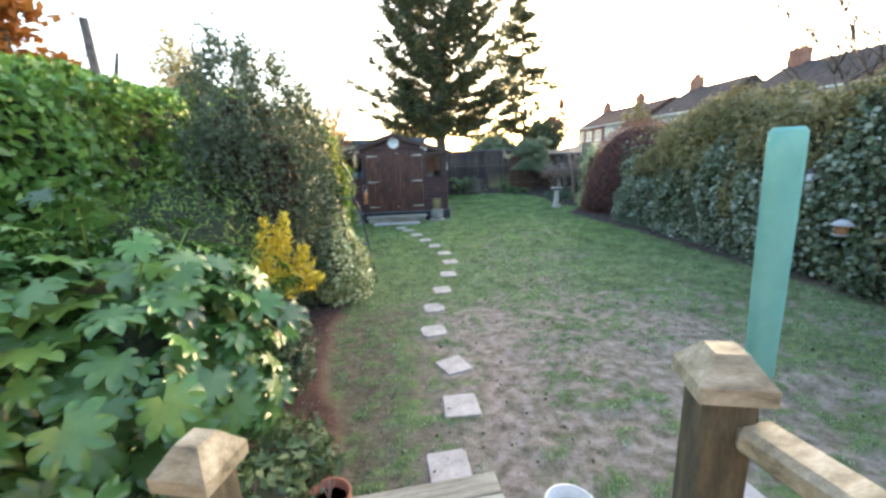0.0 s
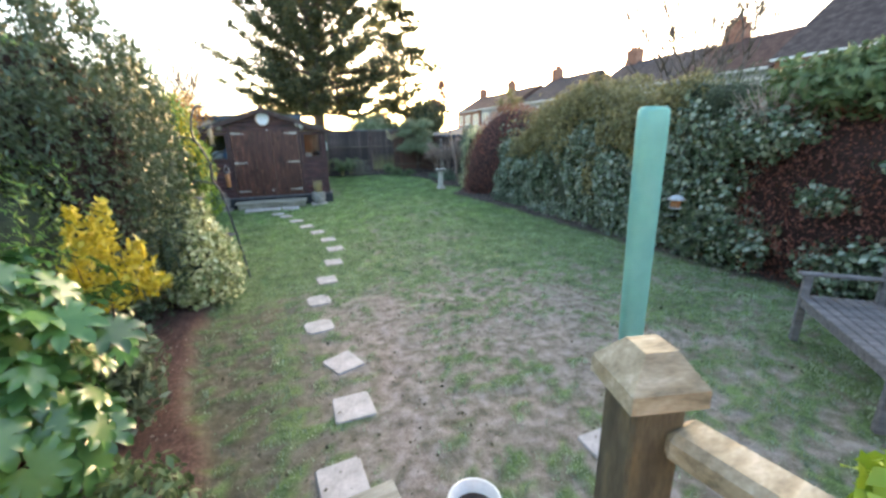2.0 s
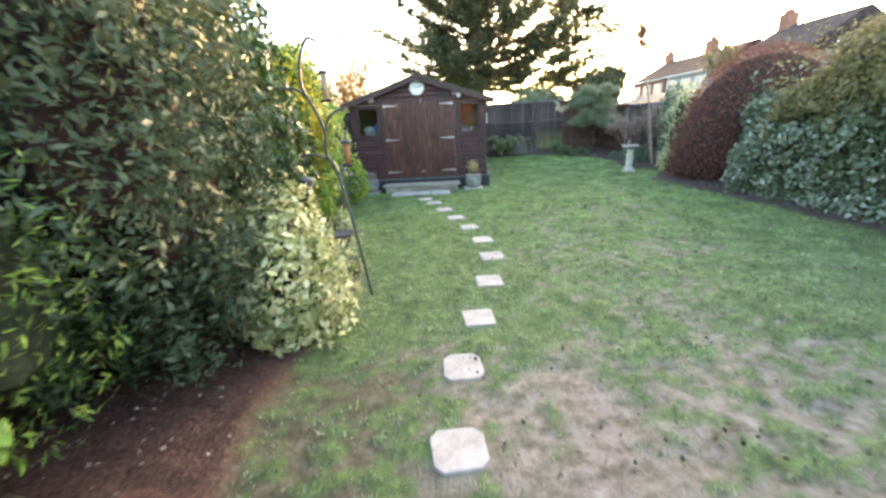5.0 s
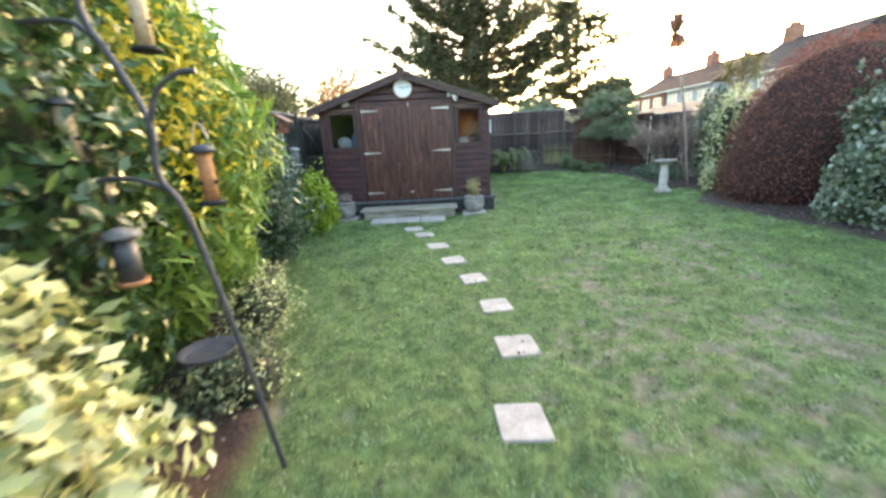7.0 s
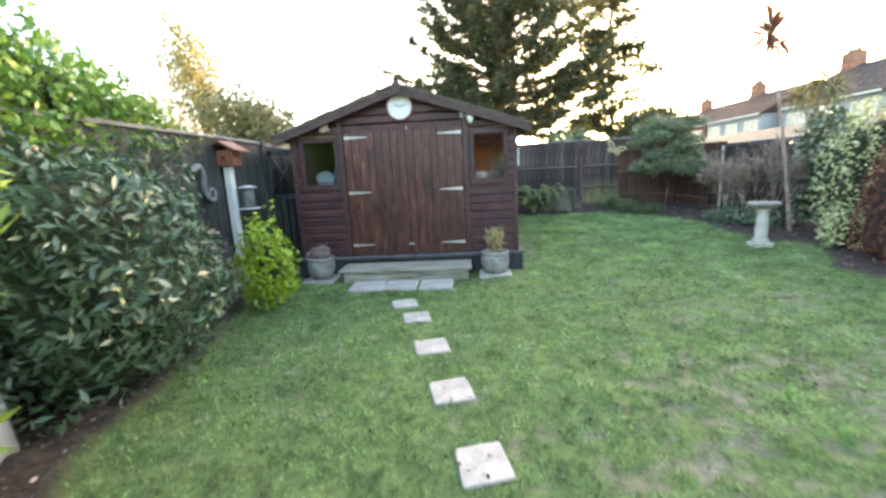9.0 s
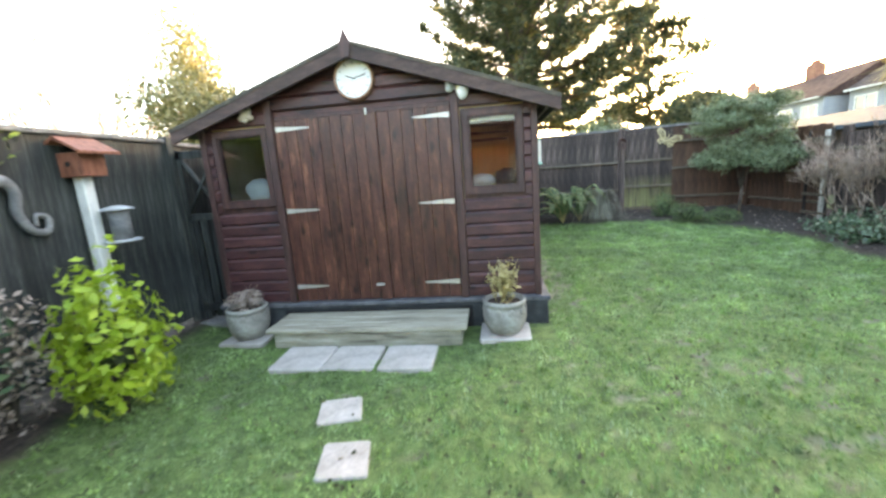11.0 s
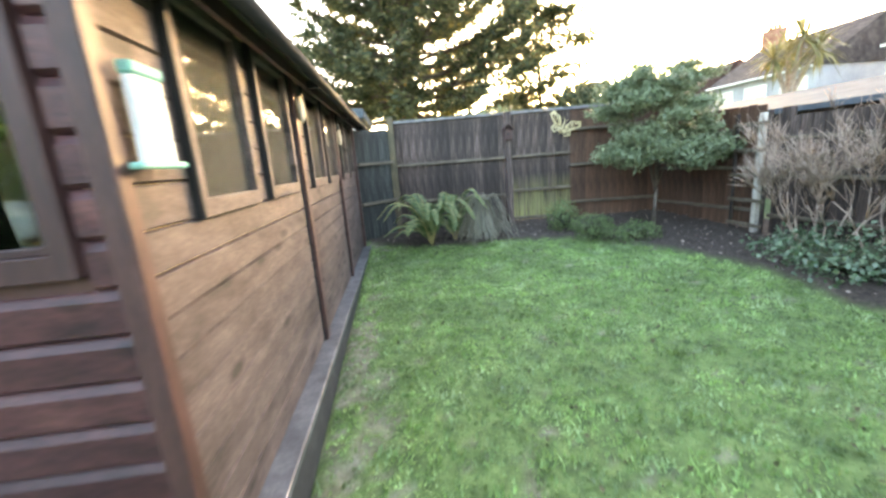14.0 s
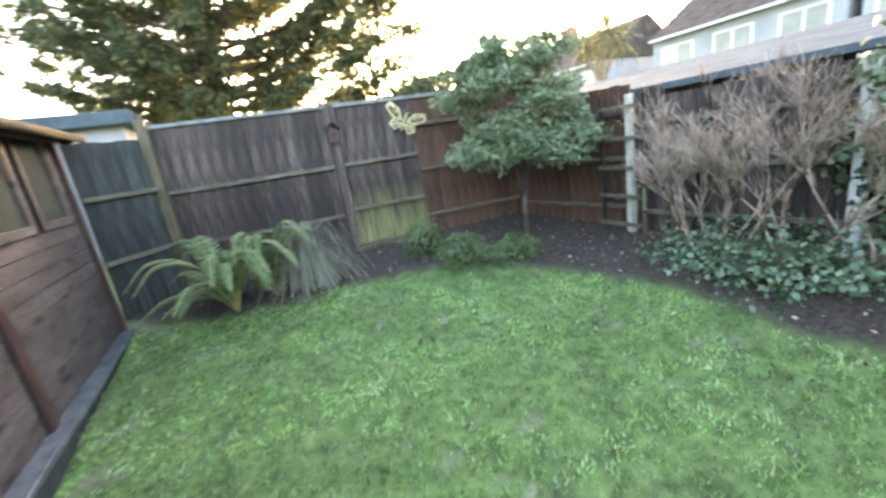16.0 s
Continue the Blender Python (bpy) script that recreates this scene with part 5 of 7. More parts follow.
big_leaf_shrub((-1.53, 2.72, 0.78), (1.12, 1.15, 0.90), 300)
shrub("ground_cover_plant", "low green leafy plant beside the steps", "shrub", (-0.42, 1.75, 0.28), (0.36, 0.5, 0.30), L_FERN, 1500, (0.05, 0.09), 0.5, seed=8)
shrub("feathery_shrub", "fine-leaved green shrub behind the big leaves", "shrub", (-1.9, 4.3, 1.0), (0.95, 0.9, 1.0), L_BAMB, 7000, (0.04, 0.09), 0.22, seed=5, jitter=0.9)
gold = shrub("golden_shrub", "upright bright golden-yellow shrub in the bed", "shrub", (-0.62, 3.3, 1.18), (0.17, 0.16, 0.20), L_GOLD, 300, (0.04, 0.075), 0.42, rough=0.45, core_scale=0, seed=4, jitter=0.9, flat=0.7, stem_r=0.007,
             extra=[((-0.04, 0, 1.42), (0.045, 0.04, 0.17), 110), ((0.13, -0.06, 1.42), (0.045, 0.04, 0.19), 120), ((0.04, 0.03, 1.36), (0.04, 0.04, 0.17), 90), ((0.22, 0.0, 1.20), (0.07, 0.07, 0.14), 130), ((0.27, 0.05, 1.04), (0.09, 0.09, 0.07), 120), ((0.12, -0.1, 1.10), (0.12, 0.08, 0.07), 130), ((-0.1, 0, 1.12), (0.1, 0.08, 0.08), 110), ((0.05, 0, 0.98), (0.16, 0.12, 0.07), 140)])
shrub("understorey_shrub", "dark green leafy shrub under the golden one", "shrub", (-0.72, 3.35, 0.45), (0.34, 0.32, 0.5), L_PIERIS, 1700, (0.05, 0.09), 0.45, seed=98, core_scale=0.6)
_r = random.Random(110)
sprays = []
for _k in range(90):
    _a, _h = _r.uniform(0, 6.28), _r.uniform(-0.75, 1.0)
    _w = math.sqrt(max(0.05, 1 - _h * _h))
    sprays.append(((0.84 * _w * math.cos(_a), 0.88 * _w * math.sin(_a), 1.55 + 1.62 * _h + 0.05), (_r.uniform(0.07, 0.15), _r.uniform(0.07, 0.15), _r.uniform(0.16, 0.34)), 130))
shrub("tall_evergreen_shrub", "tall grey-green evergreen shrub with fine leaves", "shrub", (-1.38, 5.22, 1.55), (0.80, 0.84, 1.58), L_OLIVE, 24000, (0.04, 0.085), 0.36, rough=0.42,
      shell=0.5, core=M_COREB, core_scale=0.66, seed=11, freq=2.6, jitter=1.0, extra=sprays)
shrub("variegated_shrub", "cream and green variegated shrub at the bed edge", "shrub", (-0.70, 5.70, 0.50), (0.52, 0.46, 0.76), L_VAR, 5200, (0.055, 0.11), 0.48, rough=0.35, core_scale=0.62, seed=6)
shrub("variegated_ground_cover", "low variegated trailing plant by the pole", "shrub", (-0.80, 7.75, 0.28), (0.26, 0.42, 0.34), L_VAR, 1500, (0.022, 0.045), 0.6, rough=0.4, core_scale=0.6, seed=7)
shrub("variegated_ground_cover", "small white-edged trailing plant under the dish", "shrub", (-0.5, 7.0, 0.1), (0.24, 0.34, 0.2), L_VAR, 420, (0.02, 0.04), 0.6, rough=0.4, core_scale=0.5, seed=101)
shrub("ground_cover_plant", "low dark green plant under the variegated one", "shrub", (-0.72, 7.1, 0.12), (0.26, 0.5, 0.2), L_PIERIS, 1100, (0.03, 0.06), 0.5, seed=97, core_scale=0.5)
shrub("dark_leaved_shrub", "dark green leafy shrub behind the feeder pole", "shrub", (-1.28, 6.5, 1.3), (0.70, 0.76, 1.5), L_DEEP, 13000, (0.06, 0.11), 0.45, seed=13)
shrub("golden_bamboo", "tall yellow-green feathery bamboo-like shrub", "shrub", (-1.45, 7.8, 1.2), (0.75, 0.8, 1.25), L_BAMB, 10500, (0.13, 0.25), 0.16, rough=0.4, seed=12, droop=1.2, core_scale=0.66,
      extra=[((0.15, 0.3, 2.1), (0.4, 0.5, 0.45), 1200)])
shrub("bay_shrub", "dark glossy bay-like evergreen shrub on the bed", "shrub", (-1.85, 9.8, 0.78), (0.80, 0.98, 0.98), L_BAY, 11000, (0.06, 0.125), 0.34, rough=0.4, seed=15, core_scale=0.74, droop=0.3)
shrub("dark_climber", "dark climber over the boundary fence top", "climber", (-2.6, 8.6, 1.8), (0.6, 1.3, 0.75), L_IVYG, 5500, (0.05, 0.1), 0.5, seed=17)
shrub("dark_climber", "bright green climber over the fence top", "climber", (-2.5, 9.8, 2.15), (0.55, 1.1, 0.62), L_IVYG, 6500, (0.06, 0.11), 0.5, rough=0.45, seed=99, core_scale=0.6)
shrub("dark_climber", "yellowing climber over the black fence top", "climber", (-2.5, 11.0, 2.05), (0.42, 0.75, 0.42), L_BAMB, 2600, (0.06, 0.11), 0.45, rough=0.5, seed=100, core_scale=0.5, stem=False)
shrub("lime_shrub", "bright lime-green leafy shrub against the fence", "shrub", (-1.42, 11.43, 0.5), (0.32, 0.32, 0.52), L_LIME, 1300, (0.06, 0.105), 0.5, rough=0.5, seed=18, core_scale=0.4)
shrub("twiggy_shrub", "small half-bare twiggy shrub by the fence", "shrub", (-1.95, 11.15, 0.55), (0.3, 0.35, 0.5), L_DEADHEAD, 700, (0.04, 0.07), 0.5, seed=19, core_scale=0)

p, q = blob_points(2600, (-1.2, 7.45, 1.7), (0.58, 0.6, 0.8), 0.5, 0.4, 3.0, 90, 0.3)
tagged(part("yellow_blossom", leaves_mesh("yellow_blossom", p, q, (0.05, 0.10), 0.35), L_GOLD, None), "spray of golden-yellow autumn foliage among the green fronds", "shrub", kind="stuff")

# right side hedges
hedge_box("ivy_hedge", "dense silvery-green ivy hedge along the lawn", 5.85, 7.2, 5.4, 10.25, lambda y: 1.95 + 0.3 * math.sin(y * 1.3 - 1) + 0.12 * math.sin(y * 4.1), L_IVY, 30000, (0.05, 0.10), M_CORE, 0.75, 21)
hedge_box("olive_hedge_top", "olive-green growth on the hedge top, sunlit gold in its colour", 5.81, 7.2, 4.9, 9.6, lambda y: 2.68 - 0.42 * max(0.0, y - 8.0) + 0.14 * math.sin(y * 1.9) + 0.07 * math.sin(y * 5.3), L_IVYTOP, 25000, (0.04, 0.085), M_CORE, 0.55, 23, z0=0.75, ragged=1.3, jitter=0.8, amp=0.3)
hedge_box("brown_hedge", "rust-brown clipped hedge with ivy on it", 5.95, 7.2, -1.5, 5.3, lambda y: 2.5 - 0.14 * max(0.0, y - 2.0) + 0.08 * math.sin(y * 2.3), L_BEECH, 34000, (0.022, 0.055), M_COREB, 0.4, 25, jitter=0.9)
for _y, _z, _r, _n, _s in ((4.75, 1.0, (0.34, 0.85, 1.05), 6500, 27), (4.0, 0.35, (0.3, 0.7, 0.5), 2400, 28), (3.9, 1.75, (0.25, 0.7, 0.32), 1600, 36), (2.3, 0.3, (0.32, 0.9, 0.42), 2600, 37), (3.0, 1.05, (0.14, 0.30, 0.16), 260, 38), (2.35, 1.45, (0.13, 0.32, 0.10), 180, 39)):
    shrub("ivy_patch", "dark glossy ivy creeping over the brown hedge", "climber", (5.92, _y, _z), _r, L_IVY, _n, (0.05, 0.095), 0.75, rough=0.5, seed=_s, core_scale=0.5, stem=False)
shrub("laurel_shrub", "fresh green shrub on top of the hedge", "shrub", (6.35, 3.1, 2.25), (0.5, 1.0, 0.34), L_FERN, 3600, (0.09, 0.16), 0.45, rough=0.45, seed=29, core_scale=0.6, stem=False)
shrub("grey_shrub", "greyish twiggy shrub above the hedge", "shrub", (6.5, 4.6, 2.15), (0.5, 0.9, 0.5), L_OLIVE, 3500, (0.04, 0.08), 0.25, seed=30, core_scale=0.55, stem=False)
tw = thing("dried_shrub", "dry straw-coloured twiggy shrub above the hedge", "shrub", (6.05, 3.75, 1.6))
part("branchwork", stems((0, 0, 0), 110, 0.85, 0.55, 0.006, 31), M_TWIG, tw)
shrub("rust_dome_hedge", "rounded rust-brown clipped conifer hedge", "hedge", (7.42, 11.85, 0.2), (1.74, 1.42, 2.5), L_BEECH, 46000, (0.03, 0.065), 0.35, rough=0.06, shell=0.1, core=M_COREB, core_scale=0.93,
      seed=33, jitter=0.9)
shrub("pale_shrub", "pale grey-green shrub beside the bird bath", "shrub", (6.75, 13.45, 1.0), (0.5, 0.5, 1.05), L_VAR, 3200, (0.045, 0.09), 0.55, rough=0.4, seed=35, core_scale=0.72)
shrub("ivy_patch", "cream-edged ivy at the foot of the brown hedge", "climber", (6.25, 13.0, 0.25), (0.35, 0.35, 0.4), L_VAR, 900, (0.04, 0.08), 0.6, rough=0.4, seed=34, core_scale=0.5, stem=False)

# ---- back bed ----
shrub("potted_plant", "small yellow-green leafy plant beside the deck", "plant", (2.68, 0.88, 0.45), (0.24, 0.24, 0.26), L_LIME, 260, (0.12, 0.18), 0.55, seed=91, core_scale=0)
for _x, _y, _s in ((-0.62, 1.35, 92), (-0.75, 1.9, 93), (-0.35, 2.25, 94)):
    shrub("ground_cover_plant", "low fresh green plant beside the steps", "shrub", (_x, _y, 0.22), (0.32, 0.34, 0.3), L_FERN, 900, (0.05, 0.1), 0.45, seed=_s, core_scale=0.4)
pieris = thing("pieris_shrub", "loose layered green shrub on a short trunk", "shrub", (5.75, 17.2, ground_z(5.75, 17.2)))
P, Q = [], []
rr = random.Random(41)
for k in range(84):
    a, f, h = rr.uniform(0, 6.28), rr.random() ** 0.5, rr.uniform(-1, 1)
    w = (1 - 0.75 * h * h) ** 0.5
    c = (0.66 * f * w * math.cos(a), 0.55 * f * w * math.sin(a), 1.42 + 0.48 * h)
    if k > 62:
        c = (0.72 * f * math.cos(a), -0.2 + 0.35 * f * math.sin(a), 0.92 + 0.08 * h)
    s = rr.uniform(0.13, 0.25)
    p, q = blob_points(int(11500 * s * s), c, (s, s, s * 0.5), 0.4, 0.9, 2.4, 41 + k, 0.5)
    P.append(p)
    Q.append(q * 0.6 + np.array((0, -0.1, 0.6)))
part("foliage", leaves_mesh("foliage", np.concatenate(P), np.concatenate(Q), (0.04, 0.075), 0.32, 0.25, 0.8), L_PIERIS, pieris)
pieris.scale = (1.16, 1.1, 1.14)
pb = stems((0, 0, 0.45), 12, 1.1, 0.6, 0.009, 41)
tube([(0, 0, 0), (0.02, 0, 0.5)], (0.026, 0.02), 7, pb)
part("trunk", pb, M_BARK, pieris)
shrub("herb_clump", "low green herb clump on the back bed", "plant", (4.75, 16.95, 0.16), (0.3, 0.2, 0.22), L_FERN, 1100, (0.04, 0.08), 0.2, seed=42, core_scale=0.4, stem=False)
shrub("herb_clump", "low grey-green herb clump on the back bed", "plant", (5.2, 16.7, 0.12), (0.32, 0.2, 0.18), L_FERN, 1000, (0.04, 0.08), 0.2, seed=43, core_scale=0.4, stem=False)
shrub("herb_clump", "small bushy herb by the fence", "plant", (4.55, 17.5, 0.22), (0.25, 0.2, 0.3), L_FERN, 900, (0.04, 0.07), 0.3, seed=44, core_scale=0.4, stem=False)


def fern(x, y, n, reach, seed, lead):
    """Rosette of arching fronds; lead is the bearing that most of them lean to."""
    t = thing("fern", "green arching fern by the back fence", "fern", (x, y, ground_z(x, y) + 0.04))
    rr = random.Random(seed)
    for k in range(n):
        a, h = lead + rr.gauss(0, 1.3), rr.uniform(0.28, 0.75)
        r = reach * rr.uniform(0.7, 1)
        path = smooth_path([(0, 0, 0), (math.cos(a) * r * 0.3, math.sin(a) * r * 0.3, h * 0.8), (math.cos(a) * r * 0.7, math.sin(a) * r * 0.7, h), (math.cos(a) * r, math.sin(a) * r, h * 0.72)], 13)
        bm = tube(path, (0.006, 0.002), 4)
        fr = bmesh.new()
        for i, p in enumerate(path[6:]):
            f = i / (len(path) - 6)
            w = 0.125 * (1 - f) ** 0.8 * min(1, 0.5 + 3 * f) + 0.012
            ahead = (path[min(i + 7, len(path) - 1)] - path[i + 5]).normalized()
            for s in (-1, 1):
                d = (Vector((-math.sin(a) * s, math.cos(a) * s, 0)) + ahead * 0.45 + Vector((0, 0, -0.25 + rr.uniform(-0.1, 0.1)))).normalized()
                c = ahead * 0.009
                v = [fr.verts.new(q) for q in (p - c * 0.6, p + d * w * 0.5 - c, p + d * w + c * 0.5, p + d * w * 0.5 + c, p + c * 0.6)]
                fr.faces.new(v)
        rib = part("frond", fr, L_FERN, t)
        part("midrib", bm, L_DRY, rib)
    return t


fern(2.62, 17.55, 22, 0.82, 5, -2.6)
fern(2.98, 17.68, 14, 0.66, 6, -1.8)
sed = thing("sedge_clump", "drooping dry grey-brown sedge clump", "plant", (3.35, 17.75, ground_z(3.35, 17.75) + 0.03))
bm = bmesh.new()
rr = random.Random(9)
for _ in range(380):
    a, r, h = rr.uniform(0, 6.28), rr.uniform(0.2, 0.78) * rr.uniform(0.6, 1), rr.uniform(0.25, 0.72)
    c, s = math.cos(a), math.sin(a)
    P = [Vector((c * r * f, s * r * f, h * z)) for f, z in ((0.0, 0.0), (0.25, 0.8), (0.6, 0.92), (1.0, 0.12))]
    wv = Vector((-s, c, 0)) * 0.0036
    L_ = [bm.verts.new(p - wv) for p in P]
    R_ = [bm.verts.new(p + wv) for p in P]
    for i in range(3):
        bm.faces.new((L_[i], R_[i], R_[i + 1], L_[i + 1]))
tagged(part("sedge_tuft", bm, L_SEDGE, sed), kind="stuff")


def bare_shrub(name, label, at, n, height, spread, seed, r=0.011, least=0.0, bark=None):
    t = thing(name, label, "shrub", at)
    rr = random.Random(seed)

    def grow(bm, p, d, ln, rad, depth):
        q = p + d * ln
        m = (p + q) / 2 + Vector((rr.uniform(-1, 1), rr.uniform(-1, 1), 0)) * ln * 0.09
        rad = max(rad, least)
        tube([p, m, q], (rad, max(least, rad * 0.65)), 5 if depth < 2 else 3, bm)
        if height < 3:
            for _ in range(2):
                s_ = p.lerp(q, rr.random())
                e = (d + Vector((rr.uniform(-1, 1), rr.uniform(-1, 1), rr.uniform(0, 1)))).normalized()
                tube([s_, s_ + e * rr.uniform(0.08, 0.24)], (0.003, 0.0016), 3, bm)
        if depth < 5:
            for _ in range(rr.choice((2, 2, 3)) if depth < 4 else 2):
                e = (d + Vector((rr.uniform(-1, 1), rr.uniform(-1, 1), rr.uniform(-0.3, 0.6))) * 0.5).normalized()
                grow(bm, q, e, ln * rr.uniform(0.55, 0.85), rad * 0.6, depth + 1)

    for _ in range(n):
        a = rr.uniform(0, 6.28)
        d = Vector((math.cos(a) * spread, math.sin(a) * spread, 1)).normalized()
        bm = bmesh.new()
        grow(bm, Vector((math.cos(a) * 0.12, math.sin(a) * 0.12, 0)), d, height * rr.uniform(0.26, 0.40), r, 0)
        part("branch", bm, bark or M_TWIG, t)
    return t


bare_shrub("bare_shrub", "leafless pale-twigged shrub against the dark fence", (6.38, 15.45, 0.25), 9, 1.2, 0.55, 51, 0.012)
bare_shrub("bare_shrub", "leafless upright shrub against the dark fence", (6.45, 14.95, 0.25), 6, 1.2, 0.5, 55, 0.012)
bare_shrub("bare_shrub", "small leafless shrub near the bird bath", (6.5, 14.45, 0.25), 3, 1.25, 0.5, 52, 0.016)
shrub("ivy_ground_cover", "dark glossy ivy spreading under the bare shrub", "climber", (6.25, 15.1, 0.12), (0.62, 0.85, 0.24), L_BAY, 2800, (0.03, 0.065), 0.7, rough=0.6, seed=53, core_scale=0.5, stem=False)
shrub("ivy_climber", "ivy climbing the dark fence", "climber", (6.8, 14.2, 1.1), (0.25, 0.7, 0.9), L_IVY, 3500, (0.06, 0.1), 0.75, seed=54, core_scale=0.5, stem=False)

# litter on the beds: small pale chips and fallen leaves
P = []
while len(P) < 1500:
    x, y = rng.uniform(-1.9, 6.6), rng.uniform(1.8, 18.4)
    if bed_amount(x, y) > 0.7 and not (-1.8 < x < 1.75 and y > 12.3):
        P.append((x, y, ground_z(x, y) + 0.075))
P = np.array(P)
tagged(part("leaf_litter", leaves_mesh("leaf_litter", P, np.tile((0., 0., 1.), (len(P), 1)), (0.015, 0.045), 0.6, 0.3, 0.5), L_DEADHEAD, None), "fallen dry leaves and chips scattered on the beds", "leaf litter", kind="stuff")

P = []
while len(P) < 2600:
    x, y = rng.uniform(-1.6, 5.7), rng.uniform(2.0, 17.6)
    if bed_amount(x, y) < 0.2 and not (-1.8 < x < 1.8 and y > 12.1) and noise.noise(Vector((x * 1.4, y * 1.4, 8))) > rng.uniform(-0.5, 0.4):
        P.append((x, y, ground_z(x, y) + 0.024))
P = np.array(P)
tagged(part("lawn_litter", leaves_mesh("lawn_litter", P, np.tile((0., 0., 1.), (len(P), 1)), (0.012, 0.04), 0.7, 0.4, 0.45), L_DARKLEAF, None), "small dark fallen leaves and casts on the lawn", "leaf litter", kind="stuff")

# ---- feeder pole ----
pole = thing("feeder_pole", "leaning grey iron bird-feeder pole with branching arms", "feeder pole", (-0.15, 6.445, 0))
o = Vector((-0.15, 6.445, 0))


def rel(*pts):
    return [Vector(p) - o for p in pts]


part("shaft", tube(smooth_path(rel((-0.15, 6.445, -0.05), (-0.242, 6.445, 0.65), (-0.345, 6.445, 1.22), (-0.42, 6.445, 1.38), (-0.41, 6.445, 1.58), (-0.48, 6.445, 1.78), (-0.55, 6.445, 1.94), (-0.535, 6.445, 2.15), (-0.46, 6.445, 2.30), (-0.38, 6.445, 2.28))), 0.013, 8), M_IRON, pole)
for pts in (((-0.41, 6.445, 1.56), (-0.36, 6.445, 1.68), (-0.27, 6.445, 1.74), (-0.20, 6.445, 1.745)), ((-0.50, 6.445, 1.84), (-0.60, 6.445, 1.92), (-0.72, 6.445, 1.93), (-0.80, 6.445, 1.925)), ((-0.40, 6.445, 1.33), (-0.50, 6.445, 1.37), (-0.60, 6.445, 1.38), (-0.68, 6.445, 1.37))):
    part("arm", tube(smooth_path(rel(*pts)), 0.010, 7), M_IRON, pole)
part("dish", lathe([(0.02, 0), (0.09, 0.015), (0.115, 0.04), (0.11, 0.042), (0.085, 0.02)], 20, at=Vector((-0.36, 6.40, 0.62)) - o), M_IRON, pole, "shallow grey drinking dish")


def tube_feeder(x, y, z, h, fill, label, hoop=True):
    t = thing("tube_feeder", label, "bird feeder", (x, y, z), "feeders on the pole")
    part("seed_tube", lathe([(0.028, 0.02), (0.028, h)], 16), fill, t)
    part("base", lathe([(0.03, 0), (0.05, 0.005), (0.05, 0.014), (0.03, 0.022)], 18), M_BLACK, t)
    part("lid", lathe([(0.042, h), (0.044, h + 0.015), (0.02, h + 0.03)], 18), M_IRON, t)
    for a in (0, 2.1, 4.2):
        part("port", lathe([(0.008, 0), (0.008, 0.01)], 8), M_BLACK, t).matrix_local = Matrix.Translation((0.026 * math.cos(a), 0.026 * math.sin(a), h * 0.45)) @ Matrix.Rotation(a, 4, "Z") @ Matrix.Rotation(1.571, 4, "Y")
    if hoop:
        part("hanger", tube([(0.03 * math.cos(a), 0, h + 0.02 + 0.09 * math.sin(a)) for a in np.linspace(0, 3.1416, 9)], 0.003, 4), M_METAL, t)
    return t


tube_feeder(-0.72, 6.445, 1.44, 0.21, M_SEED, "clear tube feeder full of pale seed")
tube_feeder(-0.355, 6.445, 1.81, 0.22, M_SEED, "tube feeder half full of seed")
tube_feeder(-0.235, 6.445, 1.26, 0.20, M_PEANUT, "tube feeder full of peanuts")
tf = thing("hanging_feeder", "grey hanging feeder with a round lid", "bird feeder", (-0.63, 6.445, 0.95))
part("lid", lathe([(0.075, 0.20), (0.06, 0.225), (0.015, 0.24)], 18), M_LEDGE, tf)
part("cage", lathe([(0.045, 0.02), (0.045, 0.20)], 14), M_IRON, tf)
part("base", lathe([(0.06, 0.0), (0.062, 0.02)], 16), M_PEANUT, tf)
part("hook", tube([(0, 0, 0.24), (0, 0, 0.42)], 0.003, 4), M_IRON, tf)

# feeders on the right
for x, y, z, g in ((5.55, 4.47, 0.87, "roofed"), (5.6, 5.0, 1.35, "tube")):
    if g == "roofed":
        t = thing("roofed_feeder", "small hanging bird feeder with a round roof", "bird feeder", (x, y, z))
        part("roof", lathe([(0.11, 0.10), (0.06, 0.14), (0.02, 0.16)], 18), M_GREY, t)
        part("body", lathe([(0.055, 0.0), (0.06, 0.10)], 16), M_PEANUT, t)
        part("tray", lathe([(0.075, -0.012), (0.08, 0.0)], 16), M_GREY, t)
        part("arm", tube([(0, 0, 0.16), (0.1, 0, 0.24), (0.4, 0.0, 0.24)], 0.006, 6), M_IRON, t)
        t.scale = (1.1, 1.1, 1.1)
    else:
        t = thing("tube_feeder", "small grey tube feeder hung at the hedge", "bird feeder", (x, y, z))
        part("seed_tube", lathe([(0.03, 0.0), (0.03, 0.17)], 14), M_GREY, t)
        part("lid", lathe([(0.045, 0.17), (0.02, 0.2)], 14), M_IRON, t)
        part("arm", tube([(0, 0, 0.2), (0.1, 0, 0.26), (0.4, 0.0, 0.26)], 0.006, 6), M_IRON, t)
        t.scale = (1.3, 1.3, 1.3)

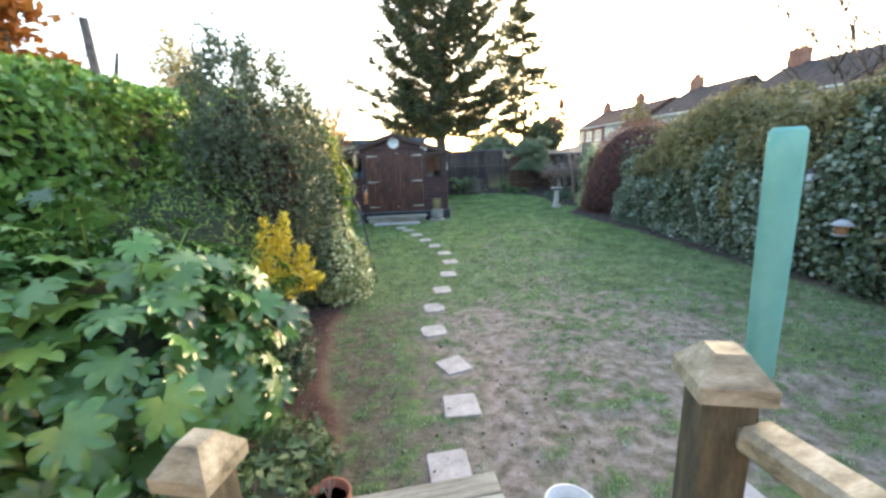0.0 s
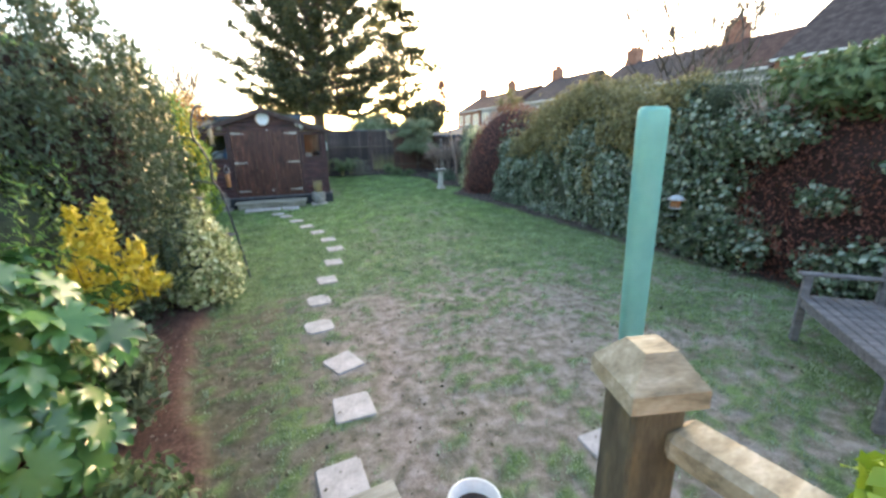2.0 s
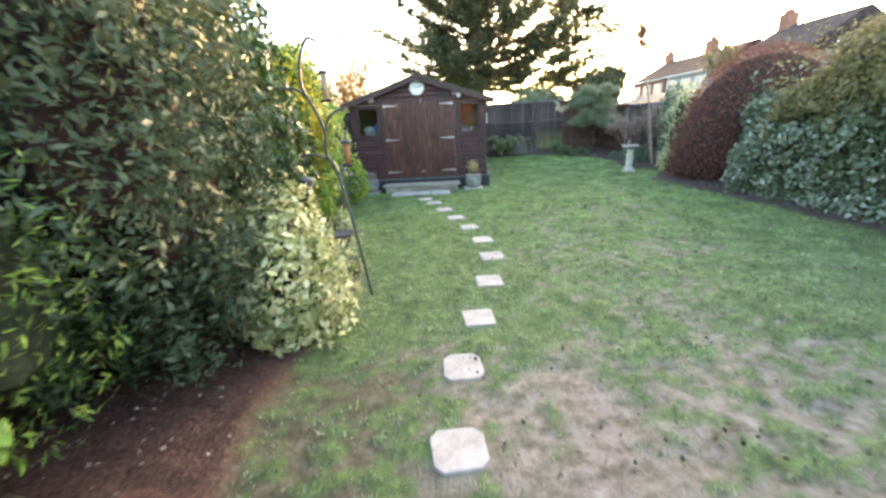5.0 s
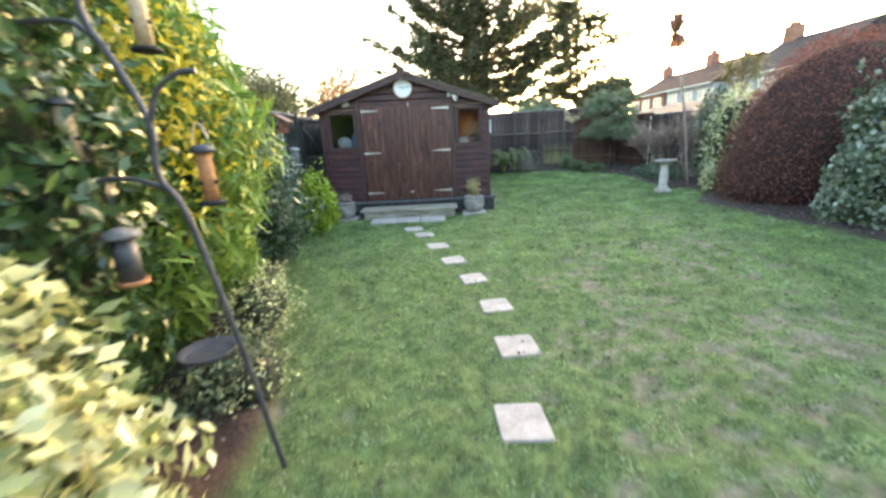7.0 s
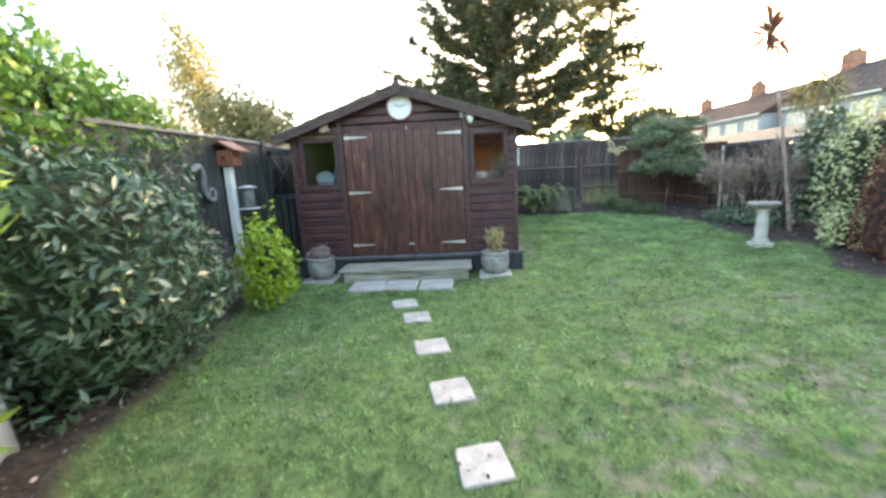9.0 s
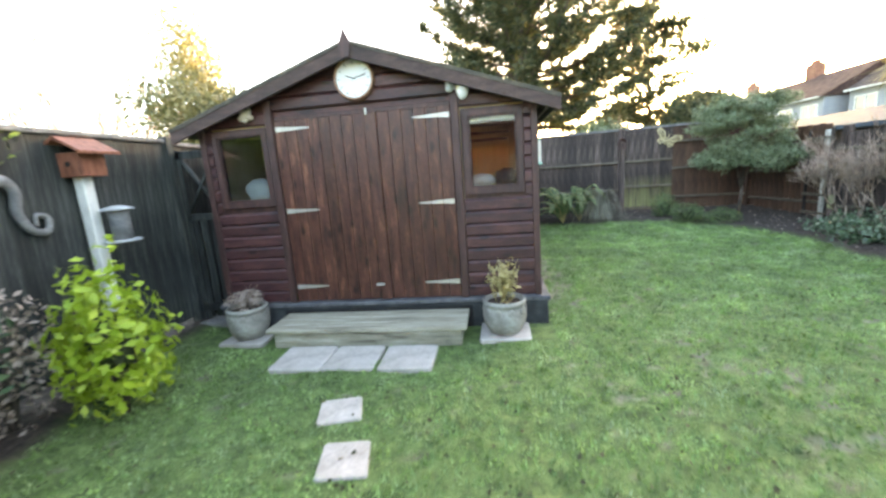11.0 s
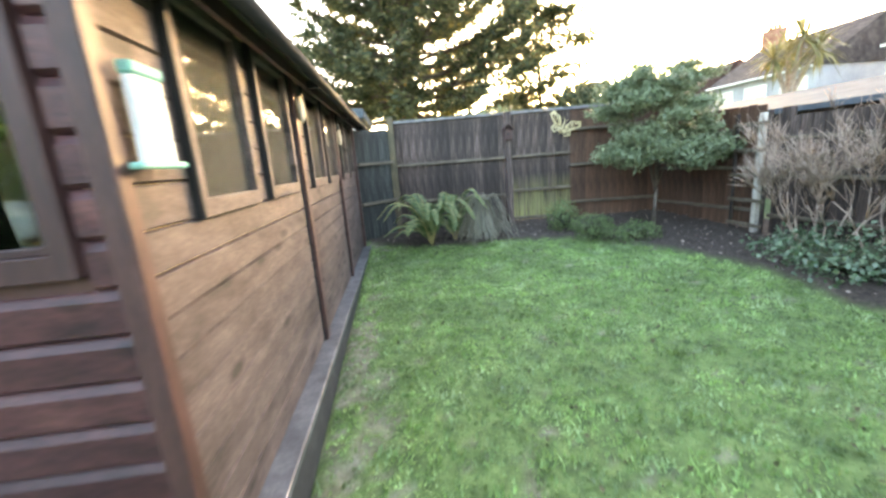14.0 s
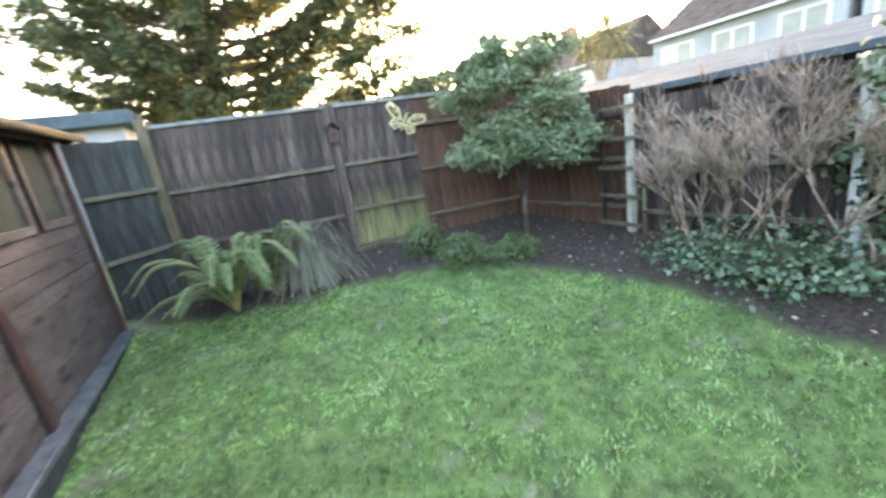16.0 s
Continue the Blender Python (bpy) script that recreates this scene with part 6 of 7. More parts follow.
# bird bath
bb = thing("bird_bath", "pale stone bird bath on a baluster pedestal", "bird bath", (5.40, 13.45, ground_z(5.42, 13.5)))
bb.scale = (0.92, 0.92, 1.17)
part("foot", box(-0.135, 0.135, -0.135, 0.135, 0, 0.06, 0.01), M_CREAM, bb)
part("pedestal", lathe([(0.12, 0.06), (0.12, 0.09), (0.085, 0.12), (0.095, 0.2), (0.085, 0.36), (0.075, 0.44), (0.09, 0.47), (0.1, 0.5)], 24), M_CREAM, bb)
part("bowl", lathe([(0.1, 0.5), (0.19, 0.53), (0.225, 0.56), (0.225, 0.585), (0.2, 0.585), (0.16, 0.555), (0.05, 0.545)], 28), M_GREYPOT, bb, "shallow grey bowl")


# ---- deck and its railing ----
def deck_post(x, y, z0, z1, label):
    t = thing("newel_post", label, "post", (x, y, 0), "deck posts")
    part("shaft", box(-0.05, 0.05, -0.05, 0.05, z0, z1 - 0.09, 0.006), M_POST, t)
    bm = bmesh.new()
    rows = [[bm.verts.new((sx * w, sy * w, z)) for sx, sy in ((-1, -1), (1, -1), (1, 1), (-1, 1))] for w, z in ((0.05, z1 - 0.1), (0.07, z1 - 0.09), (0.07, z1 - 0.055), (0.03, z1))]
    for a, b in zip(rows, rows[1:]):
        for i in range(4):
            bm.faces.new((a[i], a[(i + 1) % 4], b[(i + 1) % 4], b[i]))
    bm.faces.new(rows[-1])
    part("cap", bm, M_CAP, t, "pale bevelled timber cap")
    return t


deck_post(1.09, 0.92, 0.0, 1.55, "weathered timber newel post at the deck rail").rotation_euler = (0, 0, radians(-14))
deck_post(-0.05, 1.04, 0.0, 1.36, "pale timber newel post at the steps").rotation_euler = (0, 0, radians(-14))
rail = thing("deck_rail", "pale weathered timber handrail of the deck", "handrail", (0, 0, 0))
hr = part("handrail", box(-0.045, 0.045, -1.9, 0.0, -0.03, 0.03, 0.014), M_CAP, rail)
hr.matrix_local = pose(1.12, 0.87, 1.385, 0, 0, 10)
rl = part("lower_rail", box(-0.025, 0.025, -1.9, 0.0, -0.03, 0.03, 0.006), M_POST, rail)
rl.matrix_local = pose(1.12, 0.87, 0.62, 0, 0, 10)
for k in range(1, 9):
    sp = part("spindle", box(-0.016, 0.016, -0.016, 0.016, 0.64, 1.36, 0.003), M_POST, rail)
    sp.matrix_local = pose(1.12 + 0.035 * k, 0.87 - 0.2 * k, 0, 0, 0, 10)
deck = thing("deck", "weathered timber deck behind the house", "deck", (0, 0, 0), kind="structure")
for k in range(17):
    part("deck_board", box(-1.3, 1.5, 0.96 - 0.145 * k, 0.96 - 0.145 * k + 0.138, 0.40, 0.43, 0.004), M_DECK, deck)
part("joist", box(-1.28, 1.48, -1.4, 1.06, 0.0, 0.398), M_POST, deck)
st = thing("deck_step", "ribbed grey timber step down to the lawn", "step", (0.42, 1.72, 0))
st.rotation_euler = (0, 0, radians(6))
for k in range(5):
    part("tread_board", box(-0.45, 0.46, -0.42 + 0.15 * k, -0.42 + 0.15 * k + 0.144, 0.19, 0.22, 0.004), M_DECK, st)
part("riser", box(-0.43, 0.44, -0.40, 0.28, 0.0, 0.189), M_POST, st)
tub = thing("plastic_tub", "white round plastic tub with dark soil on the lawn", "tub", (1.16, 1.78, 0.0))
part("tub_body", lathe([(0.10, 0), (0.12, 0.24), (0.128, 0.25), (0.128, 0.27), (0.116, 0.27), (0.108, 0.16)], 24), M_WHITE, tub)
part("potting_soil", lathe([(0.106, 0.165), (0.105, 0.20), (0.06, 0.212)], 18), M_SOIL, tub)
for x, y, r in ((-0.05, 2.0, 0.11), (-0.22, 1.85, 0.1)):
    pt = thing("terracotta_pot", "reddish terracotta pot with dry stems by the step", "plant pot", (x, y, 0.02), "terracotta pots")
    part("pot", lathe([(r * 0.65, 0), (r * 0.95, 0.2), (r * 1.05, 0.2), (r * 1.05, 0.24), (r * 0.92, 0.24), (r * 0.9, 0.19)], 20), M_TERRA, pt)
    part("potting_soil", lathe([(r * 0.88, 0.18), (r * 0.87, 0.19)], 14), M_SOIL, pt)
    tagged(part("dry_stem", stems((0, 0, 0.19), 8, 0.16, 0.06, 0.004, int(x * 99)), M_TWIG, pt), kind="stuff")

# closed parasol in its mint cover
par = thing("closed_parasol", "closed garden parasol in a mint-green cover", "parasol", (2.33, 2.1, 0))
part("pole", tube([(0.22, 0.12, -0.1), (0.10, 0.06, 0.6), (0.0, 0.0, 1.95)], 0.016, 8), M_BLACK, par)
bm = bmesh.new()
rows = []
for z, w, dx in ((0.60, 0.075, 0.10), (0.66, 0.09, 0.095), (1.0, 0.095, 0.07), (1.5, 0.1, 0.035), (1.9, 0.102, 0.005), (2.01, 0.1, 0.0), (2.03, 0.08, 0.0)):
    rows.append([bm.verts.new((dx + w * math.cos(6.283 * k / 14), dx * 0.55 + w * 0.55 * math.sin(6.283 * k / 14) + 0.006 * math.sin(k * 2.1), z)) for k in range(14)])
for a, b in zip(rows, rows[1:]):
    for k in range(14):
        bm.faces.new((a[k], a[(k + 1) % 14], b[(k + 1) % 14], b[k])).smooth = True
bm.faces.new(rows[-1])
bm.faces.new(rows[0][::-1])
cv_ = part("cover", bm, M_TEAL, par, "mint-green fabric cover")

# garden bench
bench = thing("garden_bench", "silver-grey weathered teak garden bench by the hedge", "bench", (4.39, 1.74, ground_z(4.4, 1.7)))
bench.rotation_euler, bench.scale = (0, 0, radians(-132)), (0.84, 1, 1)
for i in range(7):
    part("seat_slat", box(-0.78, 0.78, -0.27 + 0.078 * i, -0.27 + 0.078 * i + 0.066, 0.41, 0.432, 0.004), M_BENCH, bench)
for sx in (-0.74, 0.74):
    part("leg", box(sx - 0.03, sx + 0.03, -0.27, -0.21, 0, 0.62, 0.005), M_BENCH, bench)
    part("back_leg", box(sx - 0.03, sx + 0.03, 0.24, 0.30, 0, 0.86, 0.005), M_BENCH, bench)
    part("armrest", box(sx - 0.04, sx + 0.04, -0.31, 0.26, 0.62, 0.65, 0.008), M_BENCH, bench)
    part("side_rail", box(sx - 0.02, sx + 0.02, -0.21, 0.24, 0.34, 0.405, 0.004), M_BENCH, bench)
part("front_rail", box(-0.71, 0.71, -0.26, -0.225, 0.34, 0.408, 0.004), M_BENCH, bench)
part("top_rail", tube(smooth_path([(-0.74, 0.28, 0.80), (-0.3, 0.29, 0.86), (0.3, 0.29, 0.86), (0.74, 0.28, 0.80)]), 0.035, 6), M_BENCH, bench)
for i in range(15):
    x = -0.66 + 0.0943 * i
    part("back_slat", box(x - 0.018, x + 0.018, 0.265, 0.285, 0.43, 0.80, 0.003), M_BENCH, bench)

# grey compost bin among the shrubs
cb = thing("compost_bin", "tall pale grey plastic bin half hidden in shrubs", "compost bin", (-1.88, 8.75, 0))
part("bin_body", lathe([(0.30, 0.0), (0.29, 0.3), (0.25, 0.8), (0.23, 0.86)], 20), M_GREY, cb)
part("bin_lid", lathe([(0.245, 0.86), (0.25, 0.9), (0.1, 0.95)], 20), M_GREY, cb)


# ---- beyond the garden ----
def conifer(name, label, x, y, h, r, base, n, seed, limbs=34, trunk=0.3, leaf=L_CONIF, size=(0.25, 0.5), aspect=0.3, open_=0.0):
    """Tall tree: tapered trunk, limbs in tiers, sprays of foliage in flat clumps along them."""
    t = thing(name, label, "tree", (x, y, 0))
    rr = random.Random(seed)
    bm = bmesh.new()
    tube(smooth_path([(0, 0, 0), (0.1, 0, h * 0.35), (-0.1, 0.1, h * 0.7), (0, 0, h)]), (trunk, 0.04), 9, bm)
    P, Q = [], []
    for k in range(limbs):
        f = base + (0.98 - base) * ((k + rr.random()) / limbs) ** 1.25
        a = rr.uniform(0, 6.28)
        reach = r * (math.sin(min(1, (1 - f) / (1 - base) * 1.25 + 0.10) * 1.571)) * rr.uniform(0.6, 1.1)
        z = h * f
        d = Vector((math.cos(a), math.sin(a), rr.uniform(-0.02, 0.35)))
        end = Vector((0, 0, z)) + d * reach
        mid = Vector((0, 0, z)) + d * reach * 0.5 + Vector((0, 0, 0.1 * reach))
        tube([(0, 0, z), mid, end], (trunk * 0.28 * (1 - f) + 0.03, 0.012), 5, bm)
        m = int(n / limbs)
        clumps = max(4, int(4 + 6 * reach / r))
        for c in range(clumps):
            u = rr.uniform(0.3, 1.05)
            ctr = Vector((0, 0, z)) * (1 - u) + end * u + Vector((rr.gauss(0, 0.2), rr.gauss(0, 0.2), rr.gauss(0, 0.12))) * (0.6 + 0.3 * reach)
            s = (0.22 + 0.09 * reach) * rr.uniform(0.6, 1.3)
            for _ in range(m // 7):
                P.append(ctr + Vector((rr.gauss(0, s), rr.gauss(0, s), rr.gauss(0, s * 0.28))))
                Q.append((0, 0, 1))
    part("trunk", bm, M_BARK, t)
    part("crown", leaves_mesh("crown", np.array(P), np.array(Q, float), size, aspect, 0.2, 0.55), leaf, t)
    return t


def cedar(name, label, x, y, h, r, low, seed):
    """Broad-coned conifer: rising limbs all round a tapered trunk, each with side sprays of short needles."""
    t = thing(name, label, "tree", (x, y, 0))
    rr = random.Random(seed)
    bm = bmesh.new()
    tube(smooth_path([(0, 0, 0), (0.08, 0, h * 0.3), (-0.06, 0.05, h * 0.65), (0, 0, h)]), (0.45, 0.03), 9, bm)
    P, Q, A = [], [], []
    limbs = 190
    for k in range(limbs):
        f = (k + rr.random()) / limbs
        z = low + (h - low) * f ** 1.1
        a = k * 2.39996 + rr.uniform(-0.4, 0.4)
        reach = r * (1 - f) ** 0.55 * (0.62 + 0.38 * min(1.0, f / 0.16)) * rr.uniform(0.55, 1.12) + 0.25
        rise = 0.02 + 0.55 * min(1, f * 2.2) + rr.uniform(-0.12, 0.15)
        d = Vector((math.cos(a), math.sin(a), rise))
        root = Vector((0, 0, z - 0.35 * reach * rise))
        mid = root + d * reach * 0.55 - Vector((0, 0, 0.06 * reach))
        end = root + d * reach + Vector((0, 0, 0.10 * reach))
        tube([root, mid, end], (0.035 + 0.09 * (1 - f), 0.008), 5, bm)
        side_ = Vector((-math.sin(a), math.cos(a), 0))
        for c in range(int(7 + 4.0 * reach)):
            u = rr.uniform(0.18, 1.0) ** 0.8
            base_ = (root.lerp(mid, u * 2) if u < 0.5 else mid.lerp(end, u * 2 - 1))
            ln = (0.35 + 0.30 * reach * (1 - u)) * rr.uniform(0.5, 1.2)
            dd = (side_ * rr.choice((-1, 1)) * rr.uniform(0.3, 1.0) + d * rr.uniform(0.3, 1.0) + Vector((0, 0, rr.uniform(-0.25, 0.2)))).normalized()
            for q in range(int(12 + 15 * ln)):
                v = rr.random()
                P.append(base_ + dd * ln * v + Vector((rr.gauss(0, 0.13), rr.gauss(0, 0.13), rr.gauss(0, 0.11))))
                A.append(dd + Vector((0, 0, -0.2)))
                Q.append((0, 0, 1))
    part("trunk", bm, M_BARK, t)
    part("crown", leaves_mesh("crown", np.array(P), np.array(Q, float), (0.16, 0.40), 0.36, 0.2, 0.9, 0.0, np.array(A)), L_CONIF, t)
    return t


cedar("conifer_tree", "large dark broad-coned conifer behind the shed", 2.85, 30.5, 18.5, 6.9, 3.5, 61)
conifer("slender_tree", "thin open conifer beyond the fence", 10.1, 34.0, 14.0, 2.5, 0.2, 11500, 62, 52, 0.13, size=(0.22, 0.46), aspect=0.38)
conifer("autumn_tree", "tall orange-leaved tree beyond the boundary", -7.5, 9.7, 5.6, 1.3, 0.25, 6000, 64, 26, 0.2, L_ORANGE, (0.15, 0.3), 0.6)


def round_tree(name, label, x, y, z, r, mat_, n, size, seed, trunk=0.12):
    t = thing(name, label, "tree", (x, y, 0))
    rr = random.Random(seed)
    P, Q = [], []
    for k in range(9):
        c = (rr.uniform(-0.5, 0.5) * r[0], rr.uniform(-0.5, 0.5) * r[1], z + rr.uniform(-0.5, 0.5) * r[2])
        p, q = blob_points(n // 9, c, (r[0] * 0.6, r[1] * 0.6, r[2] * 0.6), 0.3, 0.6, 2, seed + k, 0.1)
        P.append(p)
        Q.append(q)
    part("crown", leaves_mesh("crown", np.concatenate(P), np.concatenate(Q), size, 0.5, 0.2, 0.8), mat_, t)
    bm = stems((0, 0, z * 0.5), 10, z * 0.5 + r[2] * 0.6, r[0] * 0.8, trunk * 0.4, seed)
    tube([(0, 0, 0), (0.05, 0, z * 0.6)], (trunk, trunk * 0.7), 7, bm)
    part("trunk", bm, M_BARK, t)
    return t


round_tree("autumn_tree", "tall yellowing birch-like tree beyond the boundary", -14.2, 30.3, 7.4, (2.0, 2.0, 4.0), L_AUTUMN, 5200, (0.12, 0.30), 70, 0.14)
round_tree("garden_tree", "dark rounded evergreen beyond the back fence", 10.5, 29.0, 2.9, (1.7, 1.6, 1.6), L_CONIF, 7000, (0.15, 0.3), 71)
round_tree("garden_tree", "dark evergreen beyond the back fence", 7.6, 31.0, 2.2, (1.8, 1.5, 1.4), L_CONIF, 5000, (0.15, 0.3), 72)
round_tree("garden_tree", "low mixed bushes beyond the back fence", 5.6, 27.0, 2.1, (1.7, 1.2, 1.1), L_PIERIS, 4500, (0.12, 0.25), 73)
round_tree("garden_tree", "bushy evergreen behind the boundary fence", -4.3, 17.0, 2.75, (1.5, 1.6, 1.0), L_IVYTOP, 7000, (0.08, 0.16), 74)
round_tree("garden_tree", "orange-tinted shrub behind the boundary fence", -3.4, 20.5, 2.9, (1.3, 1.6, 0.9), L_ORANGE, 1800, (0.08, 0.16), 75)
round_tree("garden_tree", "dark shrub behind the boundary fence", -4.4, 12.0, 1.7, (1.2, 1.8, 0.8), L_PIERIS, 4000, (0.08, 0.16), 76)
bt = bare_shrub("bare_tree", "leafless pale winter tree behind the shed", (-17.0, 25.7, 0), 16, 6.6, 0.7, 77, 0.08, 0.018, M_TWIG)
bt2 = bare_shrub("bare_tree", "leafless greyish tree far behind the shed", (-7.6, 34.0, 0), 7, 7.2, 0.45, 78, 0.07, 0.02, M_BARK)
bt3 = bare_shrub("bare_tree", "dark leafless tree before the houses", (14.5, 11.5, 0), 5, 7.0, 0.35, 79, 0.08, 0.02, M_BARK)
stump = thing("pollarded_trunk", "bare pollarded tree trunk above the hedge", "tree", (-5.91, 9.64, 0))
part("trunk", tube([(0, 0, 0), (0.05, 0, 2.5), (0.0, 0, 4.93)], (0.12, 0.08), 9), M_BARK, stump)
part("limb", tube([(0.02, 0, 3.4), (0.35, 0.1, 3.9), (0.45, 0.1, 4.3)], (0.06, 0.03), 6), M_BARK, stump)


def cordyline(x, y, h, heads, n, ln, seed, label, lean=(0.0, 0.0)):
    t = thing("cabbage_palm", label, "palm", (x, y, 0))
    rr = random.Random(seed)
    bm = bmesh.new()
    tops = []
    for k in range(heads):
        a = rr.uniform(0, 6.28)
        off = 0.0 if heads == 1 else 0.55
        top = Vector((math.cos(a) * off + lean[0], math.sin(a) * off + lean[1], h - rr.uniform(0, 0.5) * (heads > 1)))
        tube(smooth_path([(0, 0, 0), (0.03 + 0.5 * lean[0], 0.02 + 0.5 * lean[1], h * 0.55), top]), (0.085 if heads > 1 else 0.03, 0.05 if heads > 1 else 0.02), 7, bm)
        tops.append(top)
    part("trunk", bm, M_TWIG, t)
    lv = bmesh.new()
    for top in tops:
        for _ in range(n):
            a, e = rr.uniform(0, 6.28), rr.uniform(-0.9, 1.3)
            d = Vector((math.cos(a) * math.cos(e), math.sin(a) * math.cos(e), math.sin(e)))
            L2 = ln * rr.uniform(0.7, 1.1)
            w = Vector((-math.sin(a), math.cos(a), 0)) * 0.022
            p1, p2 = top + d * L2 * 0.55, top + d * L2 - Vector((0, 0, 0.22 * L2))
            v = [lv.verts.new(c) for c in (top - w * 0.5, top + w * 0.5, p1 + w, p1 - w, p2)]
            lv.faces.new((v[0], v[1], v[2], v[3]))
            lv.faces.new((v[3], v[2], v[4]))
    part("crown", lv, L_PALM if heads == 1 else L_IVYTOP, t, "spiky sword-shaped leaves")
    return t


cordyline(6.35, 14.1, 3.36, 1, 150, 0.66, 81, "slim leaning cabbage palm with a small spiky head", (-0.55, 0.15))
cordyline(13.4, 22.8, 4.0, 4, 90, 0.95, 82, "bushy cabbage palm behind the outbuilding")
cordyline(10.8, 30.5, 4.3, 3, 80, 1.0, 83, "distant cabbage palm beyond the fence")
cordyline(6.8, 29.5, 3.6, 2, 80, 0.9, 84, "distant pale cabbage palm")

# neighbour's long low outbuilding behind the right-hand fence
ob_ = thing("outbuilding", "long low outbuilding with a blue-grey felt roof", "outbuilding", (0, 0, 0))
part("wall", box(8.6, 11.4, 13.5, 24.5, 0, 1.85), M_FENCE, ob_)
part("roof", prism([(8.3, 1.80), (11.7, 2.36), (11.7, 2.44), (8.3, 1.88)], 13.2, 24.8), M_SLATE, ob_, "blue-grey felt roof")
ob2 = thing("garden_building", "white garden building with a dark flat roof", "outbuilding", (0, 0, 0))
part("wall", box(-3.5, 1.2, 23.5, 27, 0, 2.75), M_RENDER, ob2)
part("roof", box(-3.7, 1.45, 23.2, 27.2, 2.75, 3.0, 0.02), M_SLATE, ob2)


def house(name, label, x0, y0, y1, eave, ridge, depth, wall, seed, chim=True, win=3, roof_m=None):
    """Two-storey house whose front looks to -x."""
    t = thing(name, label, "house", (x0, y0, 0), "terraced houses")
    w = y1 - y0
    part("wall", box(0, depth, 0, w, 0, eave), wall, t)
    bm = bmesh.new()
    v = [bm.verts.new(c) for c in ((-0.35, -0.1, eave - 0.1), (depth / 2, -0.1, ridge), (depth + 0.35, -0.1, eave - 0.1), (-0.35, w + 0.1, eave - 0.1), (depth / 2, w + 0.1, ridge), (depth + 0.35, w + 0.1, eave - 0.1))]
    for q in ((0, 1, 4, 3), (1, 2, 5, 4), (0, 2, 1), (3, 4, 5), (0, 3, 5, 2)):
        bm.faces.new([v[i] for i in q])
    bmesh.ops.recalc_face_normals(bm, faces=bm.faces)
    part("roof", bm, roof_m or M_TILE, t)
    for face_y in (-0.02, w + 0.02):
        bm = bmesh.new()
        a = [bm.verts.new(c) for c in ((0.05, face_y, eave), (depth - 0.05, face_y, eave), (depth / 2, face_y, ridge - 0.15))]
        b = [bm.verts.new((c.co.x, face_y + (0.15 if face_y < 0 else -0.15), c.co.z)) for c in a]
        bm.faces.new(a)
        bm.faces.new(b[::-1])
        part("gable", bm, wall, t)
    part("gutter", box(-0.42, -0.30, 0, w, eave - 0.16, eave - 0.06), M_WHITE, t)
    if chim:
        c = part("chimney", box(depth / 2 - 0.4, depth / 2 + 0.4, w - 1.4, w - 0.3, ridge - 0.7, ridge + 0.95), M_BRICK, t)
        for k in range(3):
            part("chimney_pot", lathe([(0.12, 0), (0.1, 0.35)], 10, at=(depth / 2, w - 1.2 + 0.35 * k, ridge + 0.95)), M_TERRA, c)
    for row, z0 in enumerate((0.9, eave - 1.75)):
        for k in range(win):
            yc = w * (k + 0.5) / win
            fr = bmesh.new()
            hw = min(0.85, w / win * 0.32)
            for a, b, c, d in ((yc - hw, yc - hw + 0.08, z0, z0 + 1.25), (yc + hw - 0.08, yc + hw, z0, z0 + 1.25), (yc - 0.04, yc + 0.04, z0, z0 + 1.25), (yc - hw + 0.08, yc + hw - 0.08, z0, z0 + 0.08), (yc - hw + 0.08, yc + hw - 0.08, z0 + 1.17, z0 + 1.25)):
                box(-0.06, 0.02, a, b, c, d, 0, fr)
            wi = part("window", fr, M_WHITE, t)
            part("pane", box(-0.03, -0.02, yc - hw + 0.08, yc + hw - 0.08, z0 + 0.08, z0 + 1.17), M_FROST, wi)
            part("sill", box(-0.12, 0.0, yc - hw - 0.05, yc + hw + 0.05, z0 - 0.07, z0), M_WHITE, wi)
    return t


M_TILE2 = mat("dark_roof_tiles", [(0.034, 0.028, 0.027), (0.062, 0.05, 0.048), (0.10, 0.082, 0.078)], 3, 0.9, 0.3, fine=0.25, spec=0.15)
ROW = [(22.0, 4.0, 13.6, 5.0, 8.0, M_BRICK, M_TILE2), (24.0, 14.9, 20.5, 5.0, 7.3, M_RENDER, M_TILE), (24.0, 20.9, 28.6, 5.0, 7.3, M_RENDER, M_TILE2), (24.8, 32.3, 39.8, 5.0, 7.5, M_RENDER, M_TILE2),
       (24.0, 40.8, 48.0, 4.9, 7.1, M_RENDER, M_TILE), (24.3, 49.0, 56.5, 4.9, 7.1, M_BRICK, M_TILE)]
for i, (x, a, b, e, r, wm, rm) in enumerate(ROW):
    house("terraced_house", "two-storey house with tiled roof and chimney" if wm is M_BRICK else "white rendered two-storey house with tiled roof", x, a, b, e, r, 7.5, wm, i, True, 3, rm)

